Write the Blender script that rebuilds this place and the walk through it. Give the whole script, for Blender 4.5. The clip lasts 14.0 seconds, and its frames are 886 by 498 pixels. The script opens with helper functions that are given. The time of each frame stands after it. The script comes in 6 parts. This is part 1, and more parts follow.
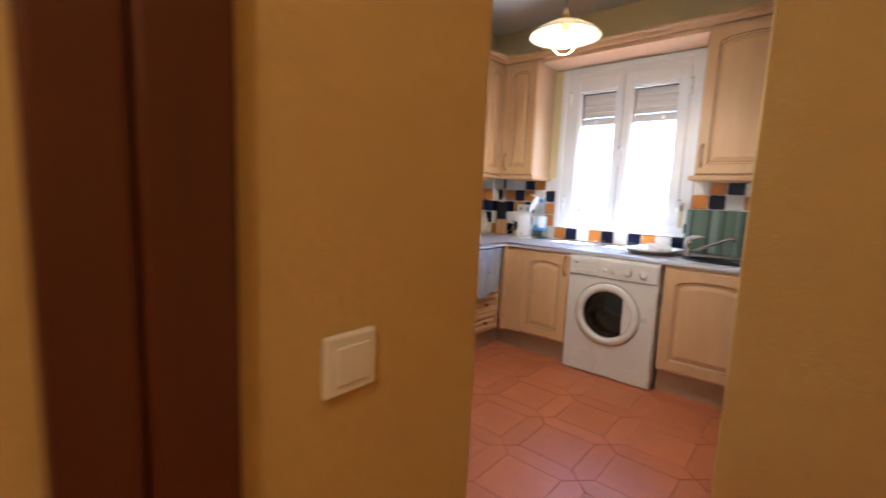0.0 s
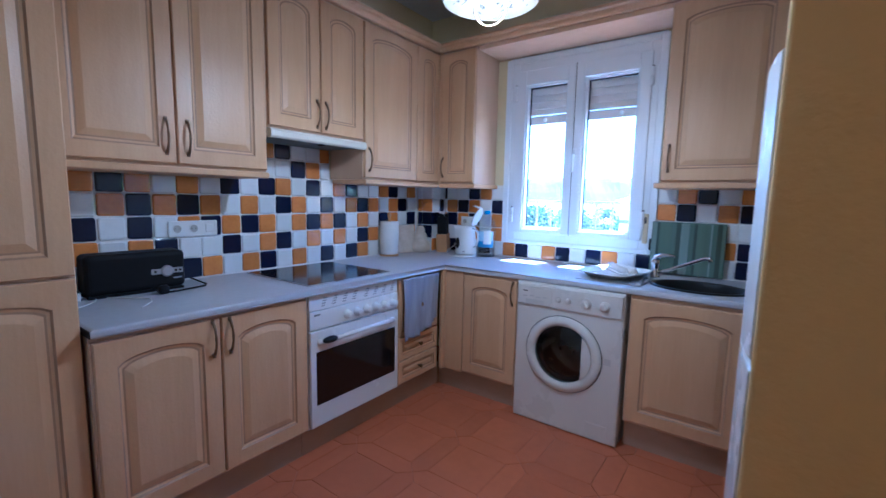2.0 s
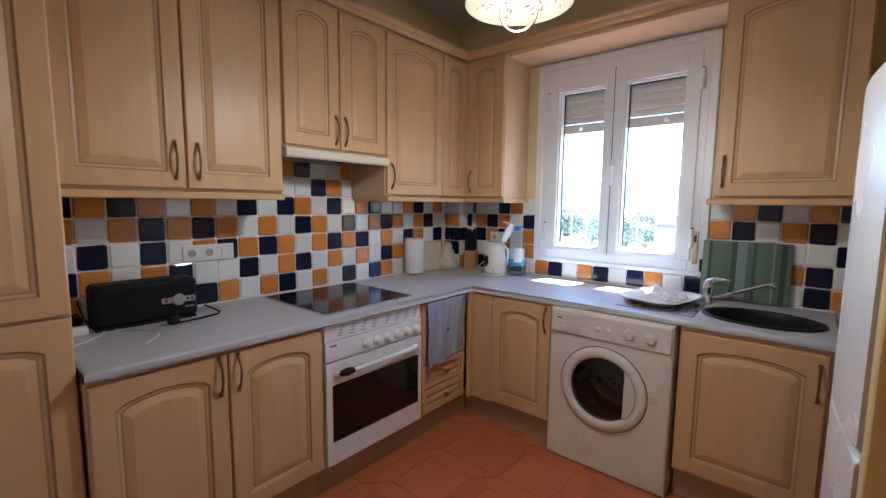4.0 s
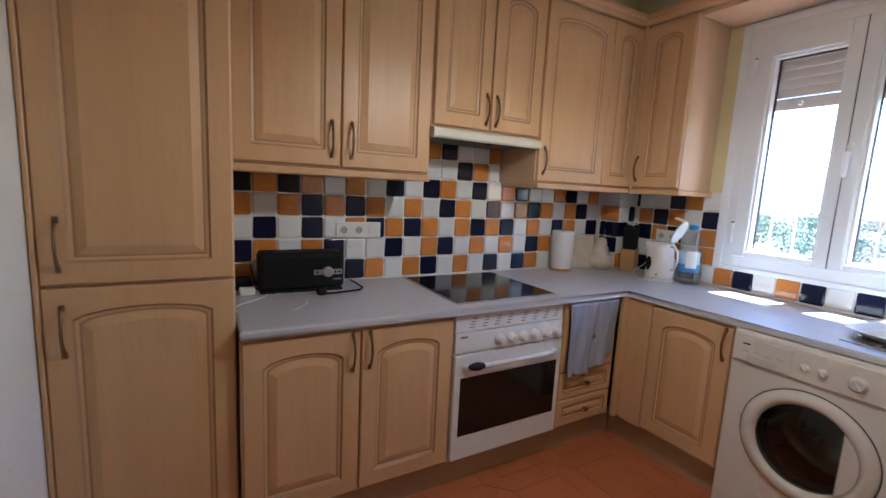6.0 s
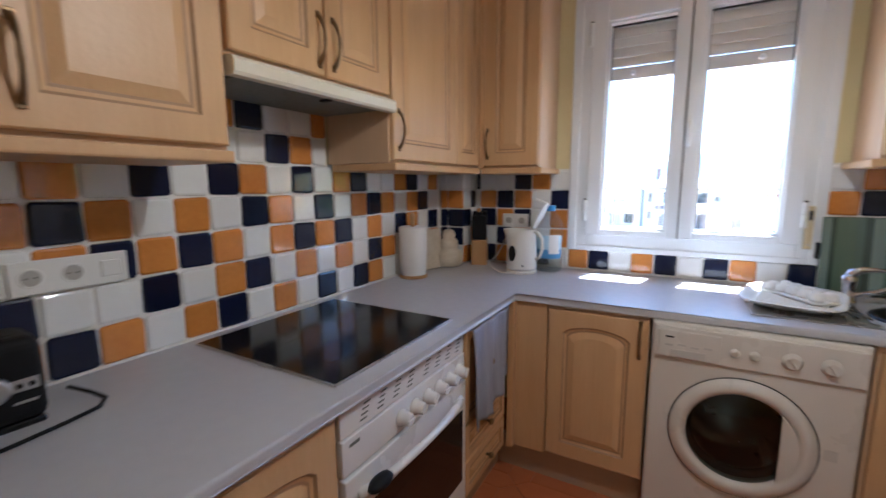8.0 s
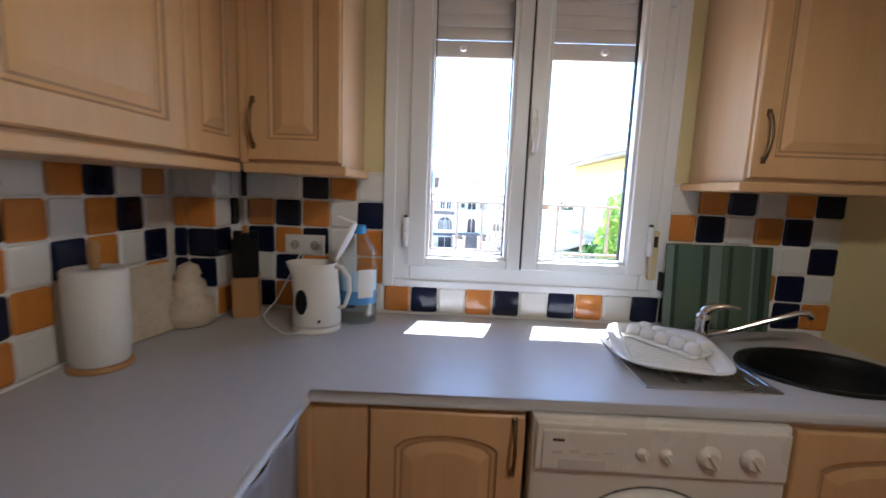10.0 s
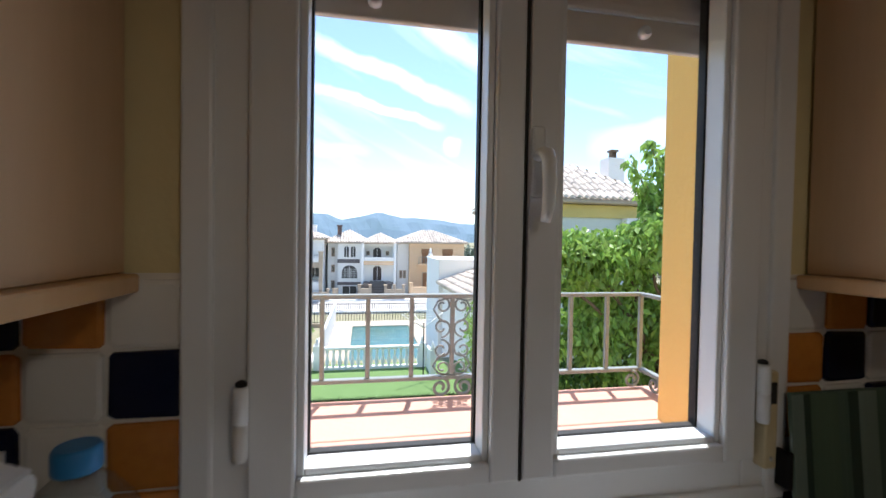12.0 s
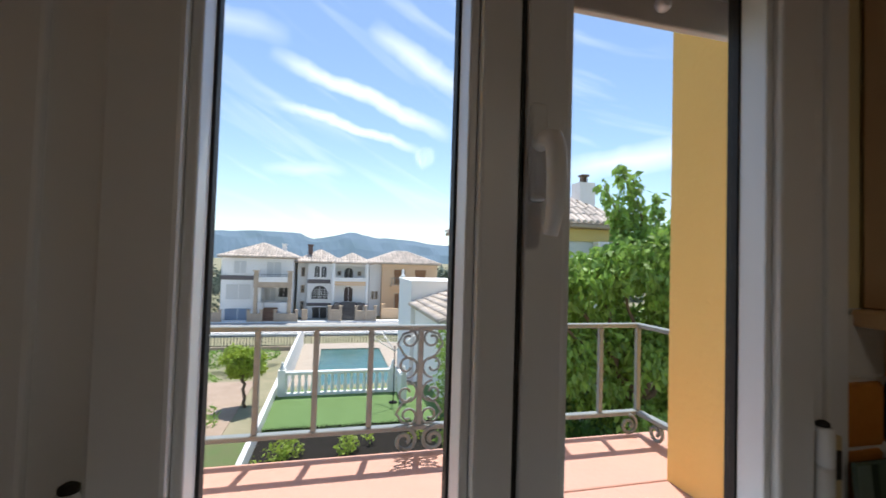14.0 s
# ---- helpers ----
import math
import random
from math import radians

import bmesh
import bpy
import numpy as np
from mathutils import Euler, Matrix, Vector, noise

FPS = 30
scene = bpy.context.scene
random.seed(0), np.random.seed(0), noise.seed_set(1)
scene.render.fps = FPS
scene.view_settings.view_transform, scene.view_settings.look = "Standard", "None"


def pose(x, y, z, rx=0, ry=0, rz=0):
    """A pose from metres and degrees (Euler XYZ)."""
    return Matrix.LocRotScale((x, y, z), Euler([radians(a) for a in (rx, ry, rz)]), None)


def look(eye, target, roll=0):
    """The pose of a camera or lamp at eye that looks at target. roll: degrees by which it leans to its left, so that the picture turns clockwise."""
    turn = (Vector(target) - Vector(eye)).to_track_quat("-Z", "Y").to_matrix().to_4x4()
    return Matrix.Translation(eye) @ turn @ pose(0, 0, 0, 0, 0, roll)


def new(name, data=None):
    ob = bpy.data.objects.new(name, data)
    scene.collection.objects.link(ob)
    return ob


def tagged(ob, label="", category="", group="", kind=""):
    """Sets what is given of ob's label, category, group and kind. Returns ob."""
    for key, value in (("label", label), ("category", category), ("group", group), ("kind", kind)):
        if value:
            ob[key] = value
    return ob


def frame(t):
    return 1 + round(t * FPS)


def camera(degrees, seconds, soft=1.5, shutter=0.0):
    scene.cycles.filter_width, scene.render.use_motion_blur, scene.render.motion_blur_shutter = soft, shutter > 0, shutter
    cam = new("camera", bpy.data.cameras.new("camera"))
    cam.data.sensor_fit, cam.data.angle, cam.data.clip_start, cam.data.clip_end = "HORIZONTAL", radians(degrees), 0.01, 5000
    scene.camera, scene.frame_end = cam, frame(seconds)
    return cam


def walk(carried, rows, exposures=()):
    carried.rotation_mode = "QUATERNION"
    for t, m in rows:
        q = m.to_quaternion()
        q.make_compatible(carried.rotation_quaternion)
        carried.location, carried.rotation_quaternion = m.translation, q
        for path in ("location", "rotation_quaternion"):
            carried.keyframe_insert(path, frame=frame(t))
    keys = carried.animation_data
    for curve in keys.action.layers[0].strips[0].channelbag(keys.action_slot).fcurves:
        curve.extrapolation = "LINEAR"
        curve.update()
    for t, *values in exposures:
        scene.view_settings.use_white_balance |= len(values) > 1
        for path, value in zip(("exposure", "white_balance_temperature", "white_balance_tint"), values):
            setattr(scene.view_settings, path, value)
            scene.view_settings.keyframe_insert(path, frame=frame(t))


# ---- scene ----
cam = camera(92.1, 14.0, shutter=0.4)
PATH = [
    (0, (2.481, 0.048, 1.204), (1.189, 1.555, 0.957), 2.4),
    (0.5, (2.384, 0.235, 1.231), (1.417, 1.97, 0.999), 3.2),
    (1, (2.338, 0.365, 1.223), (1.426, 2.131, 0.993), 2.7),
    (1.5, (2.341, 0.55, 1.273), (1.346, 2.266, 1.02), 1.9),
    (2, (2.295, 0.687, 1.294), (1.125, 2.292, 1.06), 1.2),
    (2.5, (2.227, 0.782, 1.293), (0.998, 2.342, 1.057), 1.0),
    (4.8, (2.212, 0.874, 1.399), (0.797, 2.279, 1.25), -0.2),
    (5, (2.219, 0.887, 1.393), (0.708, 2.187, 1.234), -0.5),
    (5.5, (2.21, 0.922, 1.355), (0.546, 2.001, 1.098), 1.3),
    (6, (2.098, 0.985, 1.347), (0.379, 1.969, 1.068), 2.9),
    (6.5, (1.927, 1.074, 1.349), (0.222, 2.075, 1.046), 3.5),
    (7, (1.754, 1.138, 1.324), (0.115, 2.237, 1.0), 3.3),
    (7.5, (1.528, 1.203, 1.327), (0.077, 2.546, 1.026), 2.8),
    (8, (1.276, 1.249, 1.322), (0.298, 2.968, 1.025), -0.3),
    (8.5, (1.139, 1.338, 1.318), (0.506, 3.21, 1.01), 0.4),
    (9, (1.056, 1.55, 1.313), (0.526, 3.451, 0.991), 0.3),
    (9.2, (1.028, 1.633, 1.314), (0.603, 3.559, 0.986), 1.0),
    (11.3, (0.974, 2.639, 1.443), (1.252, 4.618, 1.35), 0.7),
    (11.5, (0.965, 2.733, 1.457), (1.282, 4.706, 1.39), 0.7),
    (12, (0.979, 2.931, 1.461), (1.35, 4.896, 1.418), 1.0),
    (12.5, (1.022, 3.065, 1.471), (1.382, 5.032, 1.473), 1.5),
    (13, (1.029, 3.124, 1.468), (1.379, 5.093, 1.498), 1.5),
    (13.5, (1.031, 3.145, 1.469), (1.367, 5.117, 1.51), 1.5),
    (14, (1.032, 3.136, 1.459), (1.523, 5.074, 1.518), 1.7),
]
walk(cam, [(t, look(eye, target, roll)) for t, eye, target, roll in PATH],
     [(0.0, 4.45, 5300, 10), (0.5, 4.2, 4150, 10), (1.0, 4.0, 3550, 10), (1.5, 3.92, 3550, 10), (2.0, 3.88, 3750, 10), (2.7, 3.82, 4600, 10), (5.0, 3.7, 5100, 10), (9.2, 3.45, 5200, 10), (11.3, 1.95, 6150, 9), (12.0, 1.28, 6150, 9), (12.5, 0.9, 6150, 9), (14.0, 0.72, 6350, 9)])

# ---- world, sun, lamps ----
SUN_EL, SUN_AZ = 70.0, 14.0          # degrees above the horizon; degrees from +y towards +x
world = bpy.data.worlds.new("sky")
scene.world = world
world.use_nodes = True
wn = world.node_tree
wn.nodes.clear()
w_out = wn.nodes.new("ShaderNodeOutputWorld")
w_bg = wn.nodes.new("ShaderNodeBackground")
w_sky = wn.nodes.new("ShaderNodeTexSky")
w_sky.sky_type = "NISHITA"
w_sky.sun_disc = False
w_sky.air_density, w_sky.dust_density, w_sky.ozone_density = 1.0, 0.25, 1.6
w_sky.sun_elevation, w_sky.sun_rotation = radians(SUN_EL), radians(SUN_AZ)
w_co = wn.nodes.new("ShaderNodeTexCoord")
w_map = wn.nodes.new("ShaderNodeMapping")
w_map.inputs["Scale"].default_value = (1.6, 0.8, 13.0)
w_noise = wn.nodes.new("ShaderNodeTexNoise")
w_noise.inputs["Scale"].default_value = 1.7
w_noise.inputs["Detail"].default_value = 5.0
w_noise.inputs["Distortion"].default_value = 0.5
w_ramp = wn.nodes.new("ShaderNodeValToRGB")
w_ramp.color_ramp.elements[0].position, w_ramp.color_ramp.elements[1].position = 0.56, 0.86
w_ramp.color_ramp.elements[1].color = (0.4, 0.4, 0.4, 1)
w_mix = wn.nodes.new("ShaderNodeMix")
w_mix.data_type = "RGBA"
w_mix.inputs["B"].default_value = (7.5, 7.8, 8.2, 1)
w_turn = wn.nodes.new("ShaderNodeMapping")
w_turn.inputs["Rotation"].default_value = (0.0, radians(-26), 0.0)
wn.links.new(w_co.outputs["Generated"], w_turn.inputs["Vector"])
wn.links.new(w_turn.outputs["Vector"], w_map.inputs["Vector"])
wn.links.new(w_map.outputs["Vector"], w_noise.inputs["Vector"])
wn.links.new(w_noise.outputs["Fac"], w_ramp.inputs["Fac"])


def w_math(op, *sockets):
    """A math node of the sky; numbers or sockets go in."""
    nd = wn.nodes.new("ShaderNodeMath")
    nd.operation = op
    for k, v in enumerate(sockets):
        if isinstance(v, (int, float)):
            nd.inputs[k].default_value = v
        else:
            wn.links.new(v, nd.inputs[k])
    return nd.outputs[0]


def w_dot(vec, d):
    nd = wn.nodes.new("ShaderNodeVectorMath")
    nd.operation = "DOT_PRODUCT"
    wn.links.new(vec, nd.inputs[0])
    nd.inputs[1].default_value = d
    return nd.outputs["Value"]


# long wisps of high cloud: from one direction to another, half width, density
w_rag = wn.nodes.new("ShaderNodeTexNoise")
w_rag.inputs["Scale"].default_value, w_rag.inputs["Detail"].default_value = 14.0, 5.0
w_shift = wn.nodes.new("ShaderNodeVectorMath")
w_shift.operation = "MULTIPLY_ADD"
w_shift.inputs[1].default_value, w_shift.inputs[2].default_value = (0.035, 0.035, 0.035), (-0.0175, -0.0175, -0.0175)
w_sum = wn.nodes.new("ShaderNodeVectorMath")
wn.links.new(w_co.outputs["Generated"], w_rag.inputs["Vector"])
wn.links.new(w_rag.outputs["Color"], w_shift.inputs[0])
wn.links.new(w_shift.outputs[0], w_sum.inputs[0])
wn.links.new(w_co.outputs["Generated"], w_sum.inputs[1])
cloud = w_ramp.outputs["Color"]
for a, b, width, dens in (((-0.14, 0.902, 0.408), (0.25, 0.928, 0.285), 0.021, 0.85), ((-0.145, 0.936, 0.322), (0.185, 0.952, 0.249), 0.013, 0.85),
                          ((0.05, 0.880, 0.478), (0.29, 0.893, 0.36), 0.03, 0.6), ((-0.16, 0.972, 0.190), (0.02, 0.980, 0.197), 0.016, 0.35), ((0.47, 0.855, 0.200), (0.72, 0.66, 0.250), 0.034, 0.6),
                          ((-0.30, 0.84, 0.44), (-0.10, 0.89, 0.44), 0.03, 0.3), ((-0.75, 0.6, 0.35), (-0.4, 0.85, 0.30), 0.03, 0.6), ((0.8, 0.4, 0.5), (0.95, 0.0, 0.4), 0.04, 0.6)):
    a, b = Vector(a).normalized(), Vector(b).normalized()
    n, t = a.cross(b).normalized(), (b - a).normalized()
    half = (b - a).length / 2
    across = w_math("ABSOLUTE", w_math("MULTIPLY", w_dot(w_sum.outputs[0], n), 1.0 / width))
    along = w_math("MULTIPLY", w_math("SUBTRACT", w_dot(w_sum.outputs[0], t), (a + b).dot(t) / 2), 1.0 / half)
    front = w_math("GREATER_THAN", w_dot(w_co.outputs["Generated"], (a + b) / 2), 0.5)
    edge = w_math("SUBTRACT", 1.0, w_math("MULTIPLY", along, along))
    body = w_math("MULTIPLY", w_math("MAXIMUM", w_math("SUBTRACT", 1.0, across), 0.0), w_math("MAXIMUM", edge, 0.0))
    body = w_math("MULTIPLY", w_math("MULTIPLY", w_math("POWER", body, 0.8), front), dens)
    cloud = w_math("MAXIMUM", cloud, body)
wn.links.new(cloud, w_mix.inputs["Factor"])
wn.links.new(w_sky.outputs["Color"], w_mix.inputs["A"])
wn.links.new(w_mix.outputs["Result"], w_bg.inputs["Color"])
w_bg.inputs["Strength"].default_value = 0.118
wn.links.new(w_bg.outputs["Background"], w_out.inputs["Surface"])

sun = new("sun", bpy.data.lights.new("sun", "SUN"))
sun.data.energy, sun.data.angle, sun.data.color = 3.5, radians(0.5), (1.0, 0.96, 0.9)
az, el = radians(SUN_AZ), radians(SUN_EL)
sun.matrix_world = look((0, 30, 60), Vector((0, 30, 60)) - Vector((math.sin(az) * math.cos(el), math.cos(az) * math.cos(el), math.sin(el))))


def point_lamp(name, place, watts, color, radius):
    lamp = new(name, bpy.data.lights.new(name, "POINT"))
    lamp.data.energy, lamp.data.color, lamp.data.shadow_soft_size = watts, color, radius
    lamp.location = place
    return lamp


point_lamp("bulb_light", (1.455, 2.10, 1.965), 0.9, (1.0, 0.87, 0.69), 0.045)
bulb_down = new("bulb_downlight", bpy.data.lights.new("bulb_downlight", "SPOT"))     # what the shade throws into the room
bulb_down.data.energy, bulb_down.data.color, bulb_down.data.shadow_soft_size = 1.7, (1.0, 0.87, 0.69), 0.05
bulb_down.data.spot_size, bulb_down.data.spot_blend = radians(180), 0.35
bulb_down.location = (1.455, 2.10, 1.985)
point_lamp("hall_light", (2.75, -0.75, 2.35), 1.3, (1.0, 0.65, 0.35), 0.06)


# ---- materials ----
def rgb(h):
    return (*h, 1.0)


def material(name, color, rough=0.5, metal=0.0, spec=0.5, var=0.0, scale=8.0, stretch=(1, 1, 1), bump=0.0, bump_scale=60.0, second=None, random=0.0, coat=0.0, island=False):
    """A principled surface: a base colour that wanders towards a second one with noise of two scales, fine relief and uneven gloss."""
    m = bpy.data.materials.new(name)
    m.use_nodes = True
    nt = m.node_tree
    b = nt.nodes["Principled BSDF"]
    b.inputs["Roughness"].default_value, b.inputs["Metallic"].default_value = rough, metal
    b.inputs["Specular IOR Level"].default_value = spec
    b.inputs["Coat Weight"].default_value = coat
    b.inputs["Base Color"].default_value = rgb(color)
    if var or random:
        co = nt.nodes.new("ShaderNodeTexCoord")
        mp = nt.nodes.new("ShaderNodeMapping")
        mp.inputs["Scale"].default_value = stretch
        nt.links.new(co.outputs["Object"], mp.inputs["Vector"])
        if random and not island:      # every piece takes its own cut of the pattern
            oi, sc = nt.nodes.new("ShaderNodeObjectInfo"), nt.nodes.new("ShaderNodeMath")
            sc.operation = "MULTIPLY"
            sc.inputs[1].default_value = 37.0
            nt.links.new(oi.outputs["Random"], sc.inputs[0])
            nt.links.new(sc.outputs[0], mp.inputs["Location"])
        n1, n2 = nt.nodes.new("ShaderNodeTexNoise"), nt.nodes.new("ShaderNodeTexNoise")
        n1.inputs["Scale"].default_value, n2.inputs["Scale"].default_value = scale, scale * 7
        n1.inputs["Detail"].default_value = n2.inputs["Detail"].default_value = 4.0
        add = nt.nodes.new("ShaderNodeMath")
        add.operation = "MULTIPLY_ADD"
        add.inputs[1].default_value, add.inputs[2].default_value = 0.45, 0.0
        nt.links.new(mp.outputs["Vector"], n1.inputs["Vector"])
        nt.links.new(mp.outputs["Vector"], n2.inputs["Vector"])
        nt.links.new(n2.outputs["Fac"], add.inputs[0])
        tot = nt.nodes.new("ShaderNodeMath")
        tot.operation = "MULTIPLY_ADD"
        tot.inputs[1].default_value = 0.75
        nt.links.new(n1.outputs["Fac"], tot.inputs[0])
        nt.links.new(add.outputs[0], tot.inputs[2])
        ramp = nt.nodes.new("ShaderNodeMapRange")
        ramp.inputs["From Min"].default_value, ramp.inputs["From Max"].default_value = 0.35, 0.85
        ramp.inputs["To Max"].default_value = max(var, 0.001)
        nt.links.new(tot.outputs[0], ramp.inputs["Value"])
        mix = nt.nodes.new("ShaderNodeMix")
        mix.data_type = "RGBA"
        mix.inputs["A"].default_value = rgb(color)
        mix.inputs["B"].default_value = rgb(second or [c * 0.6 for c in color])
        nt.links.new(ramp.outputs["Result"], mix.inputs["Factor"])
        last = mix.outputs["Result"]
        if random:
            hsv = nt.nodes.new("ShaderNodeHueSaturation")
            rnd = nt.nodes.new("ShaderNodeNewGeometry" if island else "ShaderNodeObjectInfo")
            rr = nt.nodes.new("ShaderNodeMapRange")
            rr.inputs["To Min"].default_value, rr.inputs["To Max"].default_value = 1 - random, 1 + random
            nt.links.new(rnd.outputs["Random Per Island" if island else "Random"], rr.inputs["Value"])
            nt.links.new(rr.outputs["Result"], hsv.inputs["Value"])
            nt.links.new(last, hsv.inputs["Color"])
            last = hsv.outputs["Color"]
        nt.links.new(last, b.inputs["Base Color"])
        rmap = nt.nodes.new("ShaderNodeMapRange")
        rmap.inputs["To Min"].default_value, rmap.inputs["To Max"].default_value = max(rough - 0.08, 0.02), min(rough + 0.1, 1)
        nt.links.new(n1.outputs["Fac"], rmap.inputs["Value"])
        nt.links.new(rmap.outputs["Result"], b.inputs["Roughness"])
    if bump:
        co2 = nt.nodes.new("ShaderNodeTexCoord")
        nb = nt.nodes.new("ShaderNodeTexNoise")
        nb.inputs["Scale"].default_value, nb.inputs["Detail"].default_value = bump_scale, 5.0
        bp = nt.nodes.new("ShaderNodeBump")
        bp.inputs["Strength"].default_value, bp.inputs["Distance"].default_value = bump, 0.01
        if random and not island:
            nb.noise_dimensions = "4D"
            oi2, sc2 = nt.nodes.new("ShaderNodeObjectInfo"), nt.nodes.new("ShaderNodeMath")
            sc2.operation = "MULTIPLY"
            sc2.inputs[1].default_value = 53.0
            nt.links.new(oi2.outputs["Random"], sc2.inputs[0])
            nt.links.new(sc2.outputs[0], nb.inputs["W"])
        nt.links.new(co2.outputs["Object"], nb.inputs["Vector"])
        nt.links.new(nb.outputs["Fac"], bp.inputs["Height"])
        nt.links.new(bp.outputs["Normal"], b.inputs["Normal"])
    return m


def glowing(name, color, strength):
    m = material(name, color)
    b = m.node_tree.nodes["Principled BSDF"]
    b.inputs["Emission Color"].default_value, b.inputs["Emission Strength"].default_value = rgb(color), strength
    return m


def glass(name, tint=(1, 1, 1), rough=0.0, base=0.005):
    """A thin pane: clear, with a gloss that rises at a grazing angle."""
    m = bpy.data.materials.new(name)
    m.use_nodes = True
    nt = m.node_tree
    nt.nodes.clear()
    out, mix = nt.nodes.new("ShaderNodeOutputMaterial"), nt.nodes.new("ShaderNodeMixShader")
    tr, gl, fr = nt.nodes.new("ShaderNodeBsdfTransparent"), nt.nodes.new("ShaderNodeBsdfGlossy"), nt.nodes.new("ShaderNodeLayerWeight")
    power, gain = nt.nodes.new("ShaderNodeMath"), nt.nodes.new("ShaderNodeMath")
    power.operation, gain.operation = "POWER", "MULTIPLY_ADD"
    power.inputs[1].default_value, gain.inputs[1].default_value, gain.inputs[2].default_value = 5.0, 0.8, base
    tr.inputs["Color"].default_value = rgb(tint)
    gl.inputs["Roughness"].default_value = rough
    fr.inputs["Blend"].default_value = 0.5
    nt.links.new(fr.outputs["Facing"], power.inputs[0])
    nt.links.new(power.outputs[0], gain.inputs[0])
    nt.links.new(gain.outputs[0], mix.inputs["Fac"])
    nt.links.new(tr.outputs["BSDF"], mix.inputs[1])
    nt.links.new(gl.outputs["BSDF"], mix.inputs[2])
    nt.links.new(mix.outputs["Shader"], out.inputs["Surface"])
    return m


OCHRE = material("ochre_wall_paint", (0.57, 0.41, 0.15), 0.85, var=0.4, scale=2.5, second=(0.50, 0.355, 0.10), bump=0.25, bump_scale=45)
CREAM = material("pale_yellow_wall_paint", (0.72, 0.63, 0.36), 0.8, var=0.3, scale=2.5, second=(0.65, 0.56, 0.3), bump=0.2, bump_scale=45)
PALE = material("white_wall_paint", (0.74, 0.73, 0.66), 0.8, var=0.3, scale=2.0, second=(0.68, 0.66, 0.6), bump=0.2, bump_scale=45)
CEIL = material("ceiling_paint", (0.84, 0.83, 0.80), 0.9, var=0.2, scale=2.0, bump=0.15, bump_scale=50)
LIMED = material("limed_wood", (0.63, 0.405, 0.205), 0.4, var=0.55, scale=2.4, stretch=(5, 5, 0.45), second=(0.49, 0.285, 0.125), bump=0.08, bump_scale=90)
# groove brown holds some real stain and also the moulding's shade
GROOVE = material("stained_shaded_groove", (0.345, 0.21, 0.105), 0.5, var=0.5, scale=6.0, stretch=(4, 4, 0.6), second=(0.40, 0.25, 0.13))
INNER = material("cabinet_side_wood", (0.64, 0.45, 0.28), 0.45, var=0.45, scale=3.0, stretch=(5, 5, 0.5), second=(0.52, 0.34, 0.19))
PLINTH = material("plinth_wood", (0.42, 0.29, 0.19), 0.5, var=0.5, scale=3.0, stretch=(1, 1, 4), second=(0.33, 0.22, 0.14))
WORKTOP = material("grey_laminate", (0.50, 0.50, 0.52), 0.33, var=0.35, scale=30.0, second=(0.42, 0.42, 0.45), bump=0.02, bump_scale=200)
BRASS = material("aged_brass", (0.25, 0.17, 0.09), 0.33, metal=0.9, var=0.6, scale=20, second=(0.13, 0.085, 0.045))
ENAMEL = material("white_enamel", (0.72, 0.71, 0.69), 0.25, var=0.15, scale=4, second=(0.72, 0.71, 0.68))
PVC = material("white_window_frame", (0.80, 0.83, 0.86), 0.35, var=0.15, scale=3, second=(0.77, 0.80, 0.82))
PLASTIC = material("white_plastic", (0.78, 0.77, 0.73), 0.35, var=0.15, scale=9, second=(0.72, 0.7, 0.65))
BLACK = material("black_plastic", (0.008, 0.008, 0.009), 0.5, spec=0.15, var=0.3, scale=10, second=(0.02, 0.02, 0.02))
HOBGLASS = material("black_ceramic_glass", (0.006, 0.006, 0.0065), 0.14, spec=0.2, var=0.3, scale=5, second=(0.012, 0.012, 0.012))
OVENGLASS = material("dark_oven_glass", (0.006, 0.006, 0.006), 0.08)
RUBBER = material("black_seal", (0.015, 0.015, 0.016), 0.7)
STEEL = material("stainless_steel", (0.55, 0.55, 0.54), 0.28, metal=1.0, var=0.3, scale=12, second=(0.45, 0.45, 0.45))
CHROME = material("chrome", (0.75, 0.75, 0.76), 0.1, metal=1.0)
GREYMETAL = material("grey_mesh_filter", (0.17, 0.18, 0.16), 0.5, metal=0.5, var=0.4, scale=60)
GROUT = material("white_grout", (0.80, 0.79, 0.76), 0.8, var=0.35, scale=8, second=(0.70, 0.67, 0.60))
T_WHITE = material("white_glazed_tile", (0.80, 0.80, 0.78), 0.07, var=0.35, scale=9, second=(0.69, 0.69, 0.67), random=0.04, bump=0.2, bump_scale=14, coat=0.4)
T_ORANGE = material("ochre_glazed_tile", (0.66, 0.27, 0.055), 0.07, var=0.7, scale=9, second=(0.47, 0.155, 0.028), random=0.15, bump=0.2, bump_scale=14, coat=0.4)
T_NAVY = material("navy_glazed_tile", (0.008, 0.012, 0.04), 0.07, spec=0.4, var=0.5, scale=9, second=(0.005, 0.007, 0.020), random=0.2, bump=0.2, bump_scale=14)
TERRA = material("terracotta_tile", (0.50, 0.16, 0.06), 0.38, var=0.55, scale=3, second=(0.33, 0.095, 0.038), random=0.07, bump=0.05, bump_scale=25)
TERRA_OUT = material("terracotta_slab", (0.60, 0.34, 0.26), 0.7, var=0.4, scale=4, second=(0.53, 0.28, 0.21), bump=0.15, bump_scale=60)
MORTAR = material("floor_mortar", (0.40, 0.135, 0.065), 0.9, var=0.4, scale=9)
DARKWOOD = material("dark_stained_wood", (0.095, 0.022, 0.007), 0.38, var=0.7, scale=2.5, stretch=(6, 6, 0.5), second=(0.06, 0.015, 0.006), bump=0.08, bump_scale=70)
